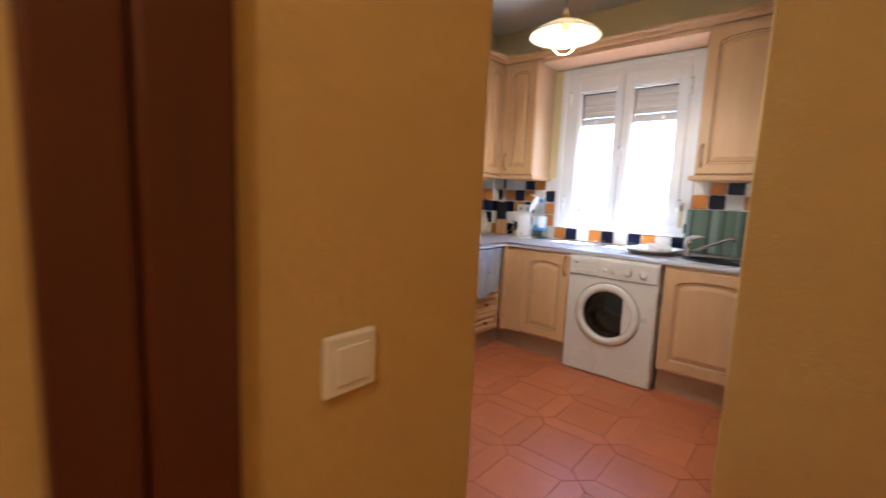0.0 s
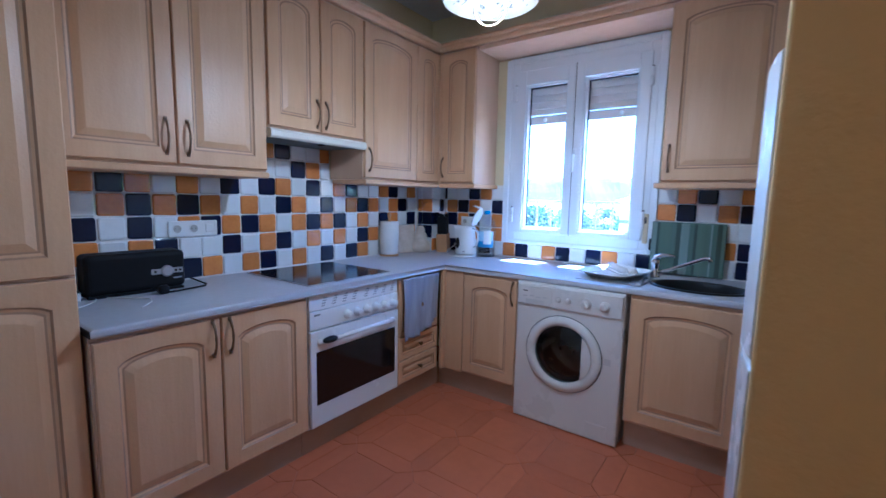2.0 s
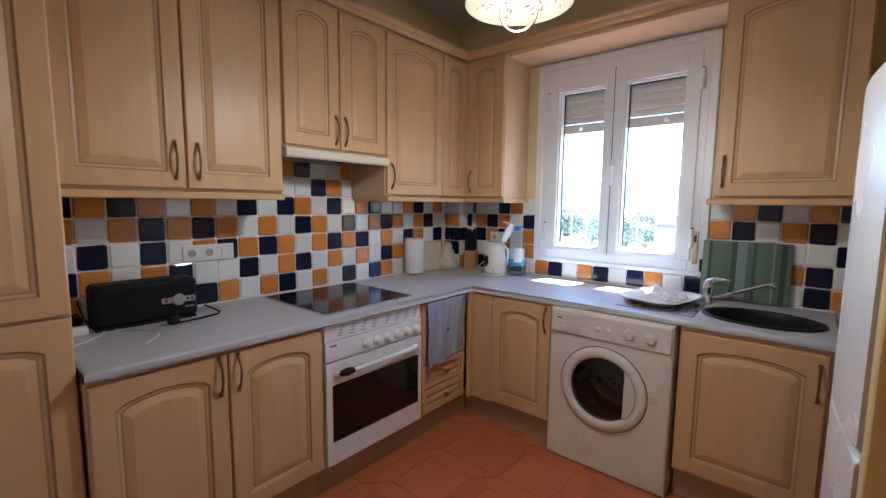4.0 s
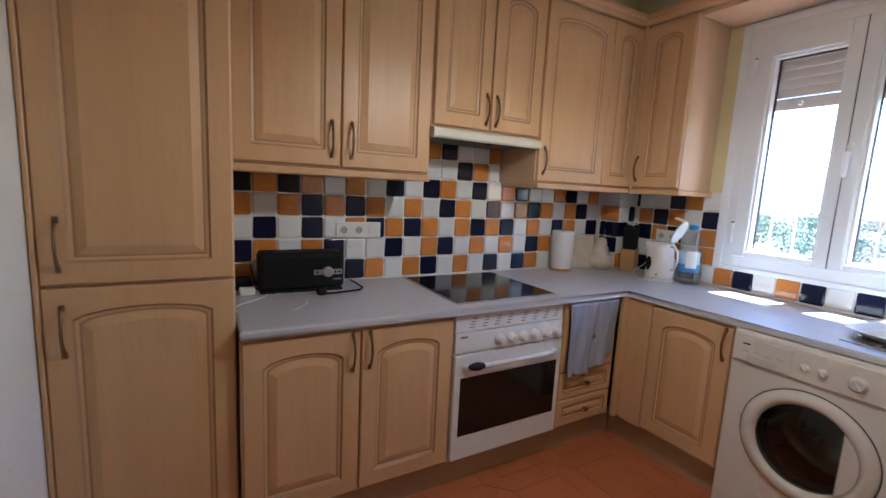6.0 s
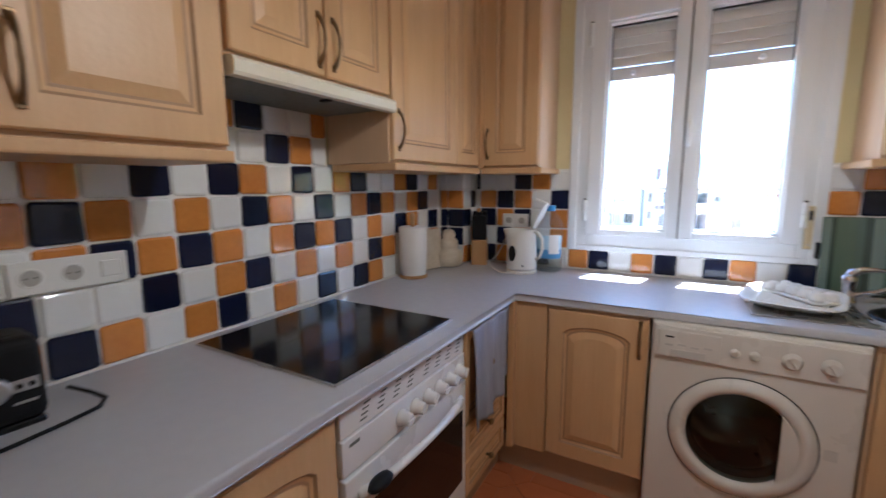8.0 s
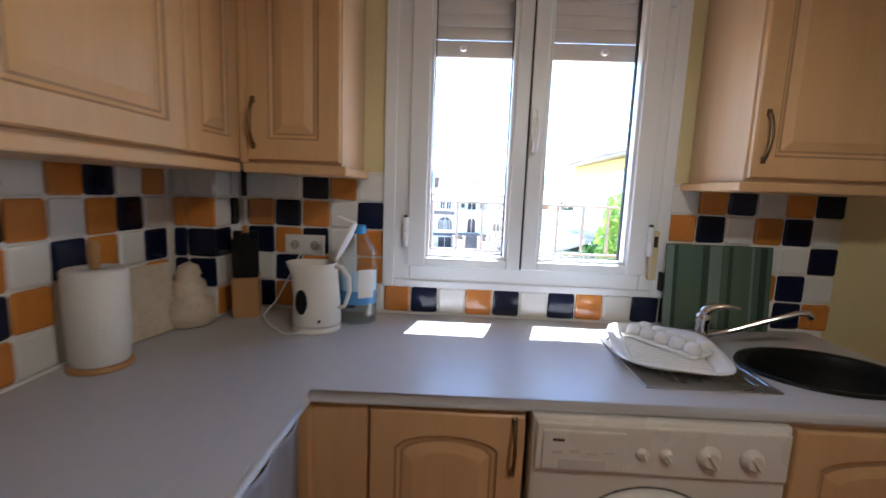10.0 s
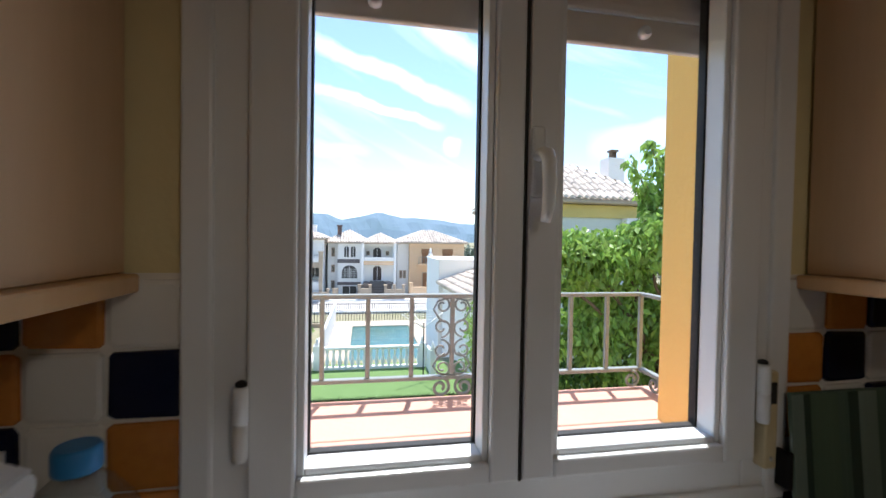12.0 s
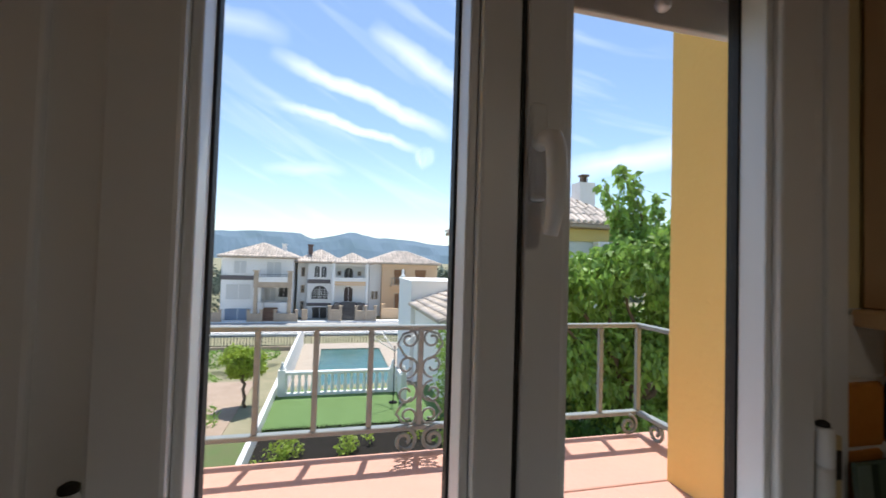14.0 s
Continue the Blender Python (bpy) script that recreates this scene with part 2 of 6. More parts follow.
PINE = material("turned_pine", (0.48, 0.27, 0.11), 0.5, var=0.5, scale=8, stretch=(4, 4, 0.7), second=(0.38, 0.2, 0.07))
PAPER = material("kitchen_paper", (0.80, 0.79, 0.76), 0.95, bump=0.4, bump_scale=180, var=0.15, scale=20)
CLOTH = material("grey_blue_towel", (0.36, 0.38, 0.46), 0.95, var=0.6, scale=4, stretch=(1, 9, 0.4), second=(0.20, 0.20, 0.26), bump=0.35, bump_scale=260)
CERAMIC = material("cream_ceramic", (0.70, 0.63, 0.52), 0.35, var=0.8, scale=14, second=(0.45, 0.35, 0.23))
WARMBULB = glowing("lit_filament", (1.0, 0.72, 0.40), 3.0)
SHADE = material("painted_white_glass", (0.36, 0.325, 0.25), 0.3, var=0.2, scale=10, second=(0.30, 0.26, 0.19))
VINE = material("painted_grey_vine", (0.05, 0.045, 0.04), 0.5)
GILT = material("gilt_brass", (0.62, 0.45, 0.18), 0.25, metal=0.9)
CLEAR = glass("window_glass")
PET = glass("clear_bottle_plastic", (0.93, 0.96, 0.97), 0.06, 0.07)
BLUECAP = material("blue_plastic_cap", (0.04, 0.26, 0.62), 0.35)
LABEL = material("blue_bottle_label", (0.06, 0.22, 0.50), 0.4, var=0.5, scale=25, second=(0.12, 0.34, 0.62))
SINK = material("black_composite_sink", (0.008, 0.009, 0.009), 0.4, spec=0.2, var=0.4, scale=40, second=(0.02, 0.02, 0.02))
FROST = glass("green_tinted_glass", (0.55, 0.7, 0.62), 0.08)
GREENPAINT = material("dark_green_board", (0.06, 0.11, 0.085), 0.12, var=0.6, scale=2.0, stretch=(9, 1, 0.15), second=(0.16, 0.22, 0.17), coat=0.4)
DRUM = material("wash_drum", (0.05, 0.05, 0.055), 0.3, metal=0.5, var=0.6, scale=14, second=(0.14, 0.14, 0.14))
SLAT = material("shutter_slat", (0.72, 0.68, 0.63), 0.5, var=0.2, scale=6)
IRON = material("grey_painted_iron", (0.20, 0.225, 0.23), 0.45, var=0.5, scale=30, second=(0.32, 0.34, 0.34))
FACADE = material("yellow_facade_render", (0.86, 0.56, 0.17), 0.85, var=0.3, scale=3, second=(0.75, 0.48, 0.16), bump=0.3, bump_scale=70)
WHITEWALL = material("whitewash", (0.86, 0.85, 0.83), 0.85, var=0.25, scale=0.8, second=(0.7, 0.69, 0.66))
PEACH = material("peach_render", (0.74, 0.52, 0.33), 0.85, var=0.25, scale=0.8, second=(0.66, 0.45, 0.28))
STONEBAND = material("stone_trim", (0.50, 0.40, 0.30), 0.85, var=0.5, scale=2)
DARKGAP = material("dark_opening", (0.035, 0.032, 0.03), 0.4)
BLIND = material("closed_blind", (0.62, 0.62, 0.60), 0.6)
ROOFTILE = material("clay_roof_tile", (0.68, 0.59, 0.51), 0.85, var=0.7, scale=3.0, second=(0.47, 0.39, 0.33), random=0.22, island=True)
LAWN = material("artificial_grass", (0.13, 0.22, 0.065), 0.9, var=0.5, scale=2.5, second=(0.095, 0.16, 0.048), bump=0.5, bump_scale=300)
EARTH = material("dry_ground", (0.33, 0.28, 0.18), 0.95, var=0.8, scale=0.25, second=(0.13, 0.16, 0.07), bump=0.4, bump_scale=3)
SOIL = material("dark_soil", (0.024, 0.02, 0.018), 0.95, spec=0.1, var=0.6, scale=4, second=(0.018, 0.018, 0.012), bump=0.6, bump_scale=20)
ASPHALT = material("pale_road", (0.42, 0.40, 0.38), 0.9, var=0.4, scale=0.6, second=(0.34, 0.33, 0.31))
POOLWATER = material("pool_water", (0.045, 0.125, 0.115), 0.12, spec=0.2, var=0.4, scale=0.7, second=(0.06, 0.16, 0.145), bump=0.1, bump_scale=3)
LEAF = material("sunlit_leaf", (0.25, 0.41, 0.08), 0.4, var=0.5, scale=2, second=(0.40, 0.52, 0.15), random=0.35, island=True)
# far trees: greyer green, distance haze put into the leaf colour
FARLEAF = material("haze_paled_leaf", (0.13, 0.17, 0.12), 0.7, var=0.5, scale=0.3, second=(0.20, 0.23, 0.18), random=0.3, island=True)
# same foliage in a darker green, with the crown's shade in the colour
LEAF_SHADED = material("shaded_leaf", (0.05, 0.13, 0.022), 0.5, var=0.4, scale=2, second=(0.08, 0.19, 0.035), random=0.35, island=True)


def let_light_through(m, share):
    """Thin leaves: part of the light that falls on one side leaves by the other."""
    nt = m.node_tree
    b, out = nt.nodes["Principled BSDF"], nt.nodes["Material Output"]
    tr, mx = nt.nodes.new("ShaderNodeBsdfTranslucent"), nt.nodes.new("ShaderNodeMixShader")
    nt.links.new(b.inputs["Base Color"].links[0].from_socket, tr.inputs["Color"])
    mx.inputs[0].default_value = share
    nt.links.new(b.outputs["BSDF"], mx.inputs[1])
    nt.links.new(tr.outputs["BSDF"], mx.inputs[2])
    nt.links.new(mx.outputs["Shader"], out.inputs["Surface"])


let_light_through(LEAF, 0.4)
let_light_through(LEAF_SHADED, 0.3)
let_light_through(SHADE, 0.65)
BARK = material("bark", (0.16, 0.11, 0.075), 0.9, var=0.6, scale=8, bump=0.5, bump_scale=30)
# blue of the air in between is mixed into the ridge's base colour
MOUNTAIN = material("hazed_mountain", (0.15, 0.22, 0.29), 1.0, var=0.8, scale=0.012, second=(0.10, 0.165, 0.19))


# ---- mesh helpers ----
def box(bm, x0, x1, y0, y1, z0, z1, bevel=0.0, seg=1, mat=0):
    vs = [bm.verts.new((x, y, z)) for x in (x0, x1) for y in (y0, y1) for z in (z0, z1)]
    quads = ((0, 1, 3, 2), (4, 6, 7, 5), (0, 4, 5, 1), (2, 3, 7, 6), (0, 2, 6, 4), (1, 5, 7, 3))
    fs = [bm.faces.new([vs[i] for i in q]) for q in quads]
    for f in fs:
        f.material_index = mat
    if bevel:
        es = list({e for f in fs for e in f.edges})
        bmesh.ops.bevel(bm, geom=es, offset=bevel, segments=seg, affect="EDGES", profile=0.5)
    return bm


def boxes(*rows, bevel=0.0, seg=1):
    bm = bmesh.new()
    for r in rows:
        box(bm, *r, bevel=bevel, seg=seg)
    return bm


def lathe(profile, centre=(0, 0, 0), steps=28, cap=True):
    """A turned body: (radius, height) pairs from the bottom up, round a vertical axis."""
    bm = bmesh.new()
    rings = []
    for r, h in profile:
        rings.append([bm.verts.new((centre[0] + r * math.cos(2 * math.pi * k / steps), centre[1] + r * math.sin(2 * math.pi * k / steps), centre[2] + h)) for k in range(steps)])
    for a, b in zip(rings, rings[1:]):
        for k in range(steps):
            f = bm.faces.new((a[k], a[(k + 1) % steps], b[(k + 1) % steps], b[k]))
            f.smooth = True
    if cap:
        bm.faces.new(rings[0][::-1])
        bm.faces.new(rings[-1])
    return bm


def tube(bm, points, radius, steps=8, closed=False):
    """A round bar along points; radius is a number or one per point."""
    pts = [Vector(p) for p in points]
    n = len(pts)
    rads = radius if isinstance(radius, (list, tuple)) else [radius] * n
    rings = []
    up = None
    for i, p in enumerate(pts):
        a = pts[(i - 1) % n] if (closed or i) else p
        b = pts[(i + 1) % n] if (closed or i < n - 1) else p
        d = (b - a).normalized()
        if up is None:
            up = d.orthogonal().normalized()
        up = (up - d * up.dot(d)).normalized()
        side = d.cross(up)
        rings.append([bm.verts.new(p + rads[i] * (up * math.cos(2 * math.pi * k / steps) + side * math.sin(2 * math.pi * k / steps))) for k in range(steps)])
    for i in range(n if closed else n - 1):
        a, b = rings[i], rings[(i + 1) % n]
        for k in range(steps):
            f = bm.faces.new((a[k], a[(k + 1) % steps], b[(k + 1) % steps], b[k]))
            f.smooth = True
    if not closed:
        bm.faces.new(rings[0][::-1])
        bm.faces.new(rings[-1])
    return bm


def prism(bm, outline, z0, z1, mat=0):
    """An upright slab from a plan outline."""
    a = [bm.verts.new((x, y, z0)) for x, y in outline]
    b = [bm.verts.new((x, y, z1)) for x, y in outline]
    n = len(a)
    fs = [bm.faces.new(a[::-1]), bm.faces.new(b)] + [bm.faces.new((a[k], a[(k + 1) % n], b[(k + 1) % n], b[k])) for k in range(n)]
    for f in fs:
        f.material_index = mat
    return bm


def solid(name, bm, mats, at=None):
    bmesh.ops.recalc_face_normals(bm, faces=bm.faces)
    me = bpy.data.meshes.new(name)
    bm.to_mesh(me)
    bm.free()
    for m in (mats if isinstance(mats, (list, tuple)) else [mats]):
        me.materials.append(m)
    ob = new(name, me)
    if at is not None:
        ob.matrix_basis = at
    return ob


def thing(name, base, label, category, group="", kind=""):
    root = new(name)
    root.empty_display_size = 0.05
    root.location = base
    return tagged(root, label, category, group, kind)


def under(ob, parent):
    ob.parent = parent
    if parent.parent is None and parent.data is None:
        ob.matrix_parent_inverse = Matrix.Translation(-Vector(parent.location))
    return ob


def part(name, bm, mats, parent, label="", at=None):
    ob = under(solid(name, bm, mats, at), parent)
    return tagged(ob, label)


def piece(name, mesh, parent, m):
    ob = new(name, mesh)
    ob.matrix_basis = m
    return under(ob, parent)


def structure(name, bm, mats, label, category):
    return tagged(solid(name, bm, mats), label, category, kind="structure")


def mesh_of(name, bm, mats):
    bmesh.ops.recalc_face_normals(bm, faces=bm.faces)
    me = bpy.data.meshes.new(name)
    bm.to_mesh(me)
    bm.free()
    for m in (mats if isinstance(mats, (list, tuple)) else [mats]):
        me.materials.append(m)
    return me


# Faces that look along +x (stove run) or along -y (window run): map a local panel (u across, v up, w out) into the room.
def face_x(x):
    return Matrix(((0, 0, 1, x), (1, 0, 0, 0), (0, 1, 0, 0), (0, 0, 0, 1)))


def face_y(y):
    return Matrix(((1, 0, 0, 0), (0, 0, -1, y), (0, 1, 0, 0), (0, 0, 0, 1)))


def turned(bm, m):
    bmesh.ops.transform(bm, matrix=m, verts=bm.verts)
    return bm


# ---- room shell ----
WALL_N, ROOM_H = 3.638, 2.75
FX0, FX1, FZ0, FZ1 = 0.72, 1.79, 0.975, 2.30      # window frame
bm = boxes((-0.26, -0.01, 0.30, 3.93, 0, ROOM_H))
wall_west = structure("wall_west", bm, CREAM, "pale yellow painted kitchen wall behind the stove run", "wall")
bm = boxes((-0.01, FX0 + 0.012, WALL_N, 3.93, -4.5, ROOM_H), (FX1 - 0.012, 3.4, WALL_N, 3.93, -4.5, ROOM_H),
           (FX0 + 0.012, FX1 - 0.012, WALL_N, 3.93, -4.5, 0.93), (FX0 + 0.012, FX1 - 0.012, WALL_N, 3.93, 2.47, ROOM_H))
wall_north = structure("wall_north", bm, CREAM, "pale yellow wall pierced by the kitchen window", "wall")
bm = boxes((-0.01, 1.93, 0.46, 0.585, 0, ROOM_H))
wall_south = structure("wall_south", bm, PALE, "off-white painted wall beside the tall cabinet", "wall")
bm = boxes((1.93, 2.04, -2.0, 0.10, 0, ROOM_H), (1.93, 2.04, 0.23, 0.667, 0, ROOM_H), bevel=0.006, seg=2)
box(bm, 1.93, 2.035, 0.10, 0.23, 0, ROOM_H)
wall_hall = structure("wall_hall", bm, OCHRE, "ochre painted hall wall ending at the kitchen opening", "wall")
bm = boxes((2.314, 3.4, 1.79, 1.86, 0, ROOM_H), bevel=0.008, seg=2)
wall_stub = structure("wall_stub", bm, OCHRE, "ochre painted wall that hides the fridge", "wall")
bm = boxes((3.4, 3.5, -2.1, 1.86, 0, ROOM_H), (1.93, 3.4, -2.1, -2.0, 0, ROOM_H))
wall_east = structure("wall_east", bm, OCHRE, "plain ochre walls closing the hall", "wall")
wall_kitchen_east = structure("wall_kitchen_east", boxes((3.4, 3.5, 1.86, 3.93, 0, ROOM_H)), CREAM, "pale yellow painted kitchen wall beyond the fridge", "wall")
bm = boxes((-0.26, 3.5, -2.1, 3.93, ROOM_H, ROOM_H + 0.15))
ceiling = structure("ceiling", bm, CEIL, "white painted flat ceiling", "ceiling")
bm = boxes((-0.26, 3.5, -2.1, 3.93, -0.12, -0.006))
floor = structure("floor", bm, MORTAR, "mortar bed under terracotta floor tiles", "floor")

# dark wooden door casing on the hall wall
bm = boxes((2.036, 2.060, 0.085, 0.150, 0, 2.1), (2.036, 2.064, 0.152, 0.232, 0, 2.1), (2.036, 2.060, -0.84, -0.70, 0, 2.1), bevel=0.006, seg=2)
box(bm, 2.036, 2.062, -0.84, 0.232, 2.1, 2.2, 0.006)
door_1 = structure("door_1", bm, DARKWOOD, "dark stained wooden door and casing in the hall", "door")
bm = boxes((2.04, 2.052, 0.338, 0.418, 0.945, 1.025), bevel=0.004, seg=2)
light_switch = tagged(solid("light_switch", bm, PLASTIC), "square white plastic light switch on the ochre wall", "light switch")
part("rocker", boxes((2.052, 2.056, 0.353, 0.403, 0.96, 1.01), bevel=0.0015), PLASTIC, light_switch)


# ---- cupboards ----
def arched(u0, u1, v0, v1, rise, n=14):
    """Outline of a panel with a flattened arch on top."""
    pts = [(u0, v0), (u1, v0), (u1, v1 - rise)]
    for k in range(1, n):
        s = k / n
        pts.append((u1 + (u0 - u1) * s, v1 - rise + rise * (math.sin(math.pi * s) ** 0.55)))
    pts.append((u0, v1 - rise))
    return pts


def door_mesh(w, h, rise=0.035, top_margin=0.06, margin=0.062, depth=0.02):
    """A cupboard door with a sunken moulding round a raised, arched panel; u across, v up, w out."""
    margin = min(margin, w * 0.23)
    bm = bmesh.new()
    n = 14
    outer = [(0, 0), (w, 0), (w, h)] + [(w * (1 - k / n), h) for k in range(1, n)] + [(0, h)]
    steps = [(outer, -depth, 0), ([(min(max(u, 0.0), w), v) for u, v in outer], -0.004, 0),
             ([(u + (0.004 if u < w / 2 else -0.004), v + (0.004 if v < h / 2 else -0.004)) for u, v in outer], 0.0, 0)]
    for inset, w_out, mat in ((0.0, 0.0, 0), (0.006, -0.006, 1), (0.014, -0.0085, 0), (0.020, -0.0085, 1), (0.045, -0.0005, 0)):
        r = rise * max(0.2, 1 - inset * 4) if rise else 0.0
        steps.append((arched(margin + inset, w - margin - inset, margin + inset, h - top_margin - inset, r), w_out, mat))
    prev = None
    for pts, out, mat in steps:
        ring = [bm.verts.new((u, v, out)) for u, v in pts]
        if prev:
            for k in range(len(ring)):
                f = bm.faces.new((prev[k], prev[(k + 1) % len(ring)], ring[(k + 1) % len(ring)], ring[k]))
                f.material_index = mat
        else:
            bm.faces.new(ring[::-1])
        prev = ring
    bm.faces.new(prev)
    return bm


def handle_mesh(length=0.135):
    """An upright bow handle with flared ends; v up, w out."""
    bm = bmesh.new()
    n = 12
    pts, rads = [], []
    for k in range(n + 1):
        s = k / n
        pts.append((0, (s - 0.5) * length, 0.002 + 0.026 * math.sin(math.pi * s) ** 0.7))
        rads.append(0.0040 + 0.0028 * (abs(s - 0.5) * 2) ** 2 + 0.0016 * math.exp(-((s - 0.5) / 0.09) ** 2))
    tube(bm, pts, rads, 8)
    for sgn in (-1, 1):
        box(bm, -0.007, 0.007, sgn * length * 0.5 - 0.010, sgn * length * 0.5 + 0.010, 0, 0.005, 0.0015)
    return bm


HANDLE = mesh_of("handle", handle_mesh(), BRASS)


def add_door(cab, to_room, u0, u1, v0, v1, handle=None, rise=0.035, top_margin=0.06):
    """A door on a cabinet; handle: (u, v) of its middle."""
    d = under(solid("door", turned(door_mesh(u1 - u0, v1 - v0, rise, top_margin), to_room @ Matrix.Translation((u0, v0, 0.02))), [LIMED, GROOVE]), cab)
    if handle:
        piece("handle", HANDLE, d, to_room @ Matrix.Translation((handle[0], handle[1], 0.0205)))
    return d


SX, NY = 0.615, 2.985      # carcass fronts of the base units
UX, UY = 0.305, 3.322      # carcass fronts of the wall units
on_sx, on_ny, on_ux, on_uy = face_x(SX), face_y(NY), face_x(UX), face_y(UY)

# tall unit
cab = thing("tall_cabinet", (0.3, 0.83, 0), "tall limed-wood larder cabinet with two closed doors", "cabinet")
part("body", boxes((0.0, 0.575, 0.59, 1.078, 0.0, 2.36), bevel=0.002), INNER, cab)
tx = face_x(0.575)
add_door(cab, tx, 0.602, 1.074, 1.032, 2.34, (0.645, 1.145), rise=0.0)
add_door(cab, tx, 0.602, 1.074, 0.16, 1.022, (0.645, 0.90), rise=0.03)
part("side_panel", boxes((0.575, 0.60, 0.588, 0.60, 0.0, 2.36), bevel=0.002), LIMED, cab)

# wall units on the stove wall
cab = thing("wall_cabinet", (0.15, 1.5, 1.4), "double limed-wood wall cabinet with arched panels above the toaster", "cabinet", "wall cabinets")
part("body", boxes((0.0, UX, 1.085, 1.908, 1.405, 2.35), bevel=0.002), INNER, cab)
add_door(cab, on_ux, 1.09, 1.492, 1.416, 2.335, (1.455, 1.525))
add_door(cab, on_ux, 1.50, 1.903, 1.416, 2.335, (1.538, 1.525))
part("light_rail", boxes((0.02, UX + 0.032, 1.083, 1.906, 1.376, 1.404), bevel=0.005, seg=2), LIMED, cab)

cab = thing("hood_cabinet", (0.15, 2.22, 1.6), "short double limed-wood cabinet above the extractor hood", "cabinet", "wall cabinets")
part("body", boxes((0.0, UX, 1.914, 2.548, 1.63, 2.35), bevel=0.002), INNER, cab)
add_door(cab, on_ux, 1.92, 2.228, 1.64, 2.335, (2.203, 1.735))
add_door(cab, on_ux, 2.236, 2.544, 1.64, 2.335, (2.262, 1.735))

cab = thing("wall_cabinet", (0.15, 2.9, 1.4), "limed-wood wall cabinet with one wide and one narrow door", "cabinet", "wall cabinets")
part("body", boxes((0.0, UX, 2.554, 3.335, 1.405, 2.35), bevel=0.002), INNER, cab)
add_door(cab, on_ux, 2.56, 3.052, 1.416, 2.335, (2.592, 1.525))
add_door(cab, on_ux, 3.06, 3.312, 1.416, 2.335)
part("light_rail", boxes((0.02, UX + 0.032, 2.552, 3.29, 1.376, 1.404), bevel=0.005, seg=2), LIMED, cab)

# wall units beside the window
cab = thing("corner_wall_cabinet", (0.5, 3.5, 1.4), "limed-wood wall cabinet in the corner beside the window", "cabinet", "wall cabinets")
part("body", boxes((UX + 0.025, 0.637, UY, 3.632, 1.405, 2.35), bevel=0.002), INNER, cab)
add_door(cab, on_uy, 0.352, 0.633, 1.416, 2.335, (0.372, 1.525))
part("corner_post", boxes((UX + 0.022, 0.3515, 3.303, UY - 0.0005, 1.405, 2.35), bevel=0.002), LIMED, cab)
part("light_rail", boxes((UX + 0.036, 0.658, UY - 0.03, 3.632, 1.376, 1.404), bevel=0.005, seg=2), LIMED, cab)
cab = thing("wall_cabinet", (2.1, 3.5, 1.4), "limed-wood wall cabinet with an arched panel above the sink", "cabinet", "wall cabinets")
part("body", boxes((1.85, 2.36, UY, 3.632, 1.405, 2.35), bevel=0.002), INNER, cab)
add_door(cab, on_uy, 1.856, 2.354, 1.416, 2.335, (1.885, 1.535))
part("light_rail", boxes((1.822, 2.38, UY - 0.03, 3.632, 1.376, 1.404), bevel=0.005, seg=2), LIMED, cab)

# cornice that runs round the top of the wall units and bridges the window
cab = thing("cornice", (0.3, 3.3, 2.35), "moulded limed-wood cornice along the wall cabinets and over the window", "cornice", kind="structure")


def cornice_bar(a, b, out):
    """A stepped moulding from a to b; out is the way it leans."""
    bm = bmesh.new()
    prof = [(-0.02, 2.352), (0.022, 2.352), (0.030, 2.362), (0.034, 2.378), (0.048, 2.388), (0.052, 2.402), (-0.02, 2.402)]
    ra = [bm.verts.new((a[0] + out[0] * o, a[1] + out[1] * o, z)) for o, z in prof]
    rb = [bm.verts.new((b[0] + out[0] * o, b[1] + out[1] * o, z)) for o, z in prof]
    for k in range(len(prof)):
        bm.faces.new((ra[k], ra[(k + 1) % len(prof)], rb[(k + 1) % len(prof)], rb[k]))
    bm.faces.new(ra)
    bm.faces.new(rb[::-1])
    return bm


part("moulding", cornice_bar((UX, 1.08), (UX, UY), (1, 0)), LIMED, cab)
part("moulding", cornice_bar((UX + 0.02, UY), (2.40, UY), (0, -1)), LIMED, cab)
part("moulding", cornice_bar((0.59, 0.59), (0.59, 1.08), (1, 0)), LIMED, cab)
part("window_pelmet", boxes((0.648, 1.848, UY + 0.004, 3.634, 2.322, 2.350), bevel=0.003), INNER, cab)

# base units
cab = thing("base_cabinet", (0.3, 1.5, 0), "double limed-wood base cabinet with arched panels beside the oven", "cabinet", "base cabinets")
part("body", boxes((0.0, SX, 1.085, 1.897, 0.15, 0.831), bevel=0.002), INNER, cab)
add_door(cab, on_sx, 1.09, 1.490, 0.165, 0.812, (1.462, 0.735))
add_door(cab, on_sx, 1.498, 1.893, 0.165, 0.812, (1.528, 0.735))
part("plinth", boxes((0.53, 0.565, 1.085, 1.897, 0.0, 0.148)), PLINTH, cab)

cab = thing("drawer_cabinet", (0.3, 2.73, 0), "narrow limed-wood cabinet with small drawers behind a hanging towel", "cabinet", "base cabinets")
part("body", boxes((0.0, SX, 2.527, 2.93, 0.15, 0.831), bevel=0.002), INNER, cab)
for v0, v1 in ((0.165, 0.305), (0.312, 0.452), (0.459, 0.812)):
    d = under(solid("drawer_front", turned(door_mesh(0.385, v1 - v0, 0.0, 0.032, 0.032), on_sx @ Matrix.Translation((2.535, v0, 0.02))), [LIMED, GROOVE]), cab)
    part("knob", turned(lathe([(0.006, 0.0), (0.006, 0.012), (0.012, 0.016), (0.014, 0.022), (0.008, 0.028)], steps=14), Matrix.Translation((SX + 0.02, 2.728, (v0 + v1) / 2)) @ pose(0, 0, 0, 0, 90, 0)), BRASS, d, "small brass knob")
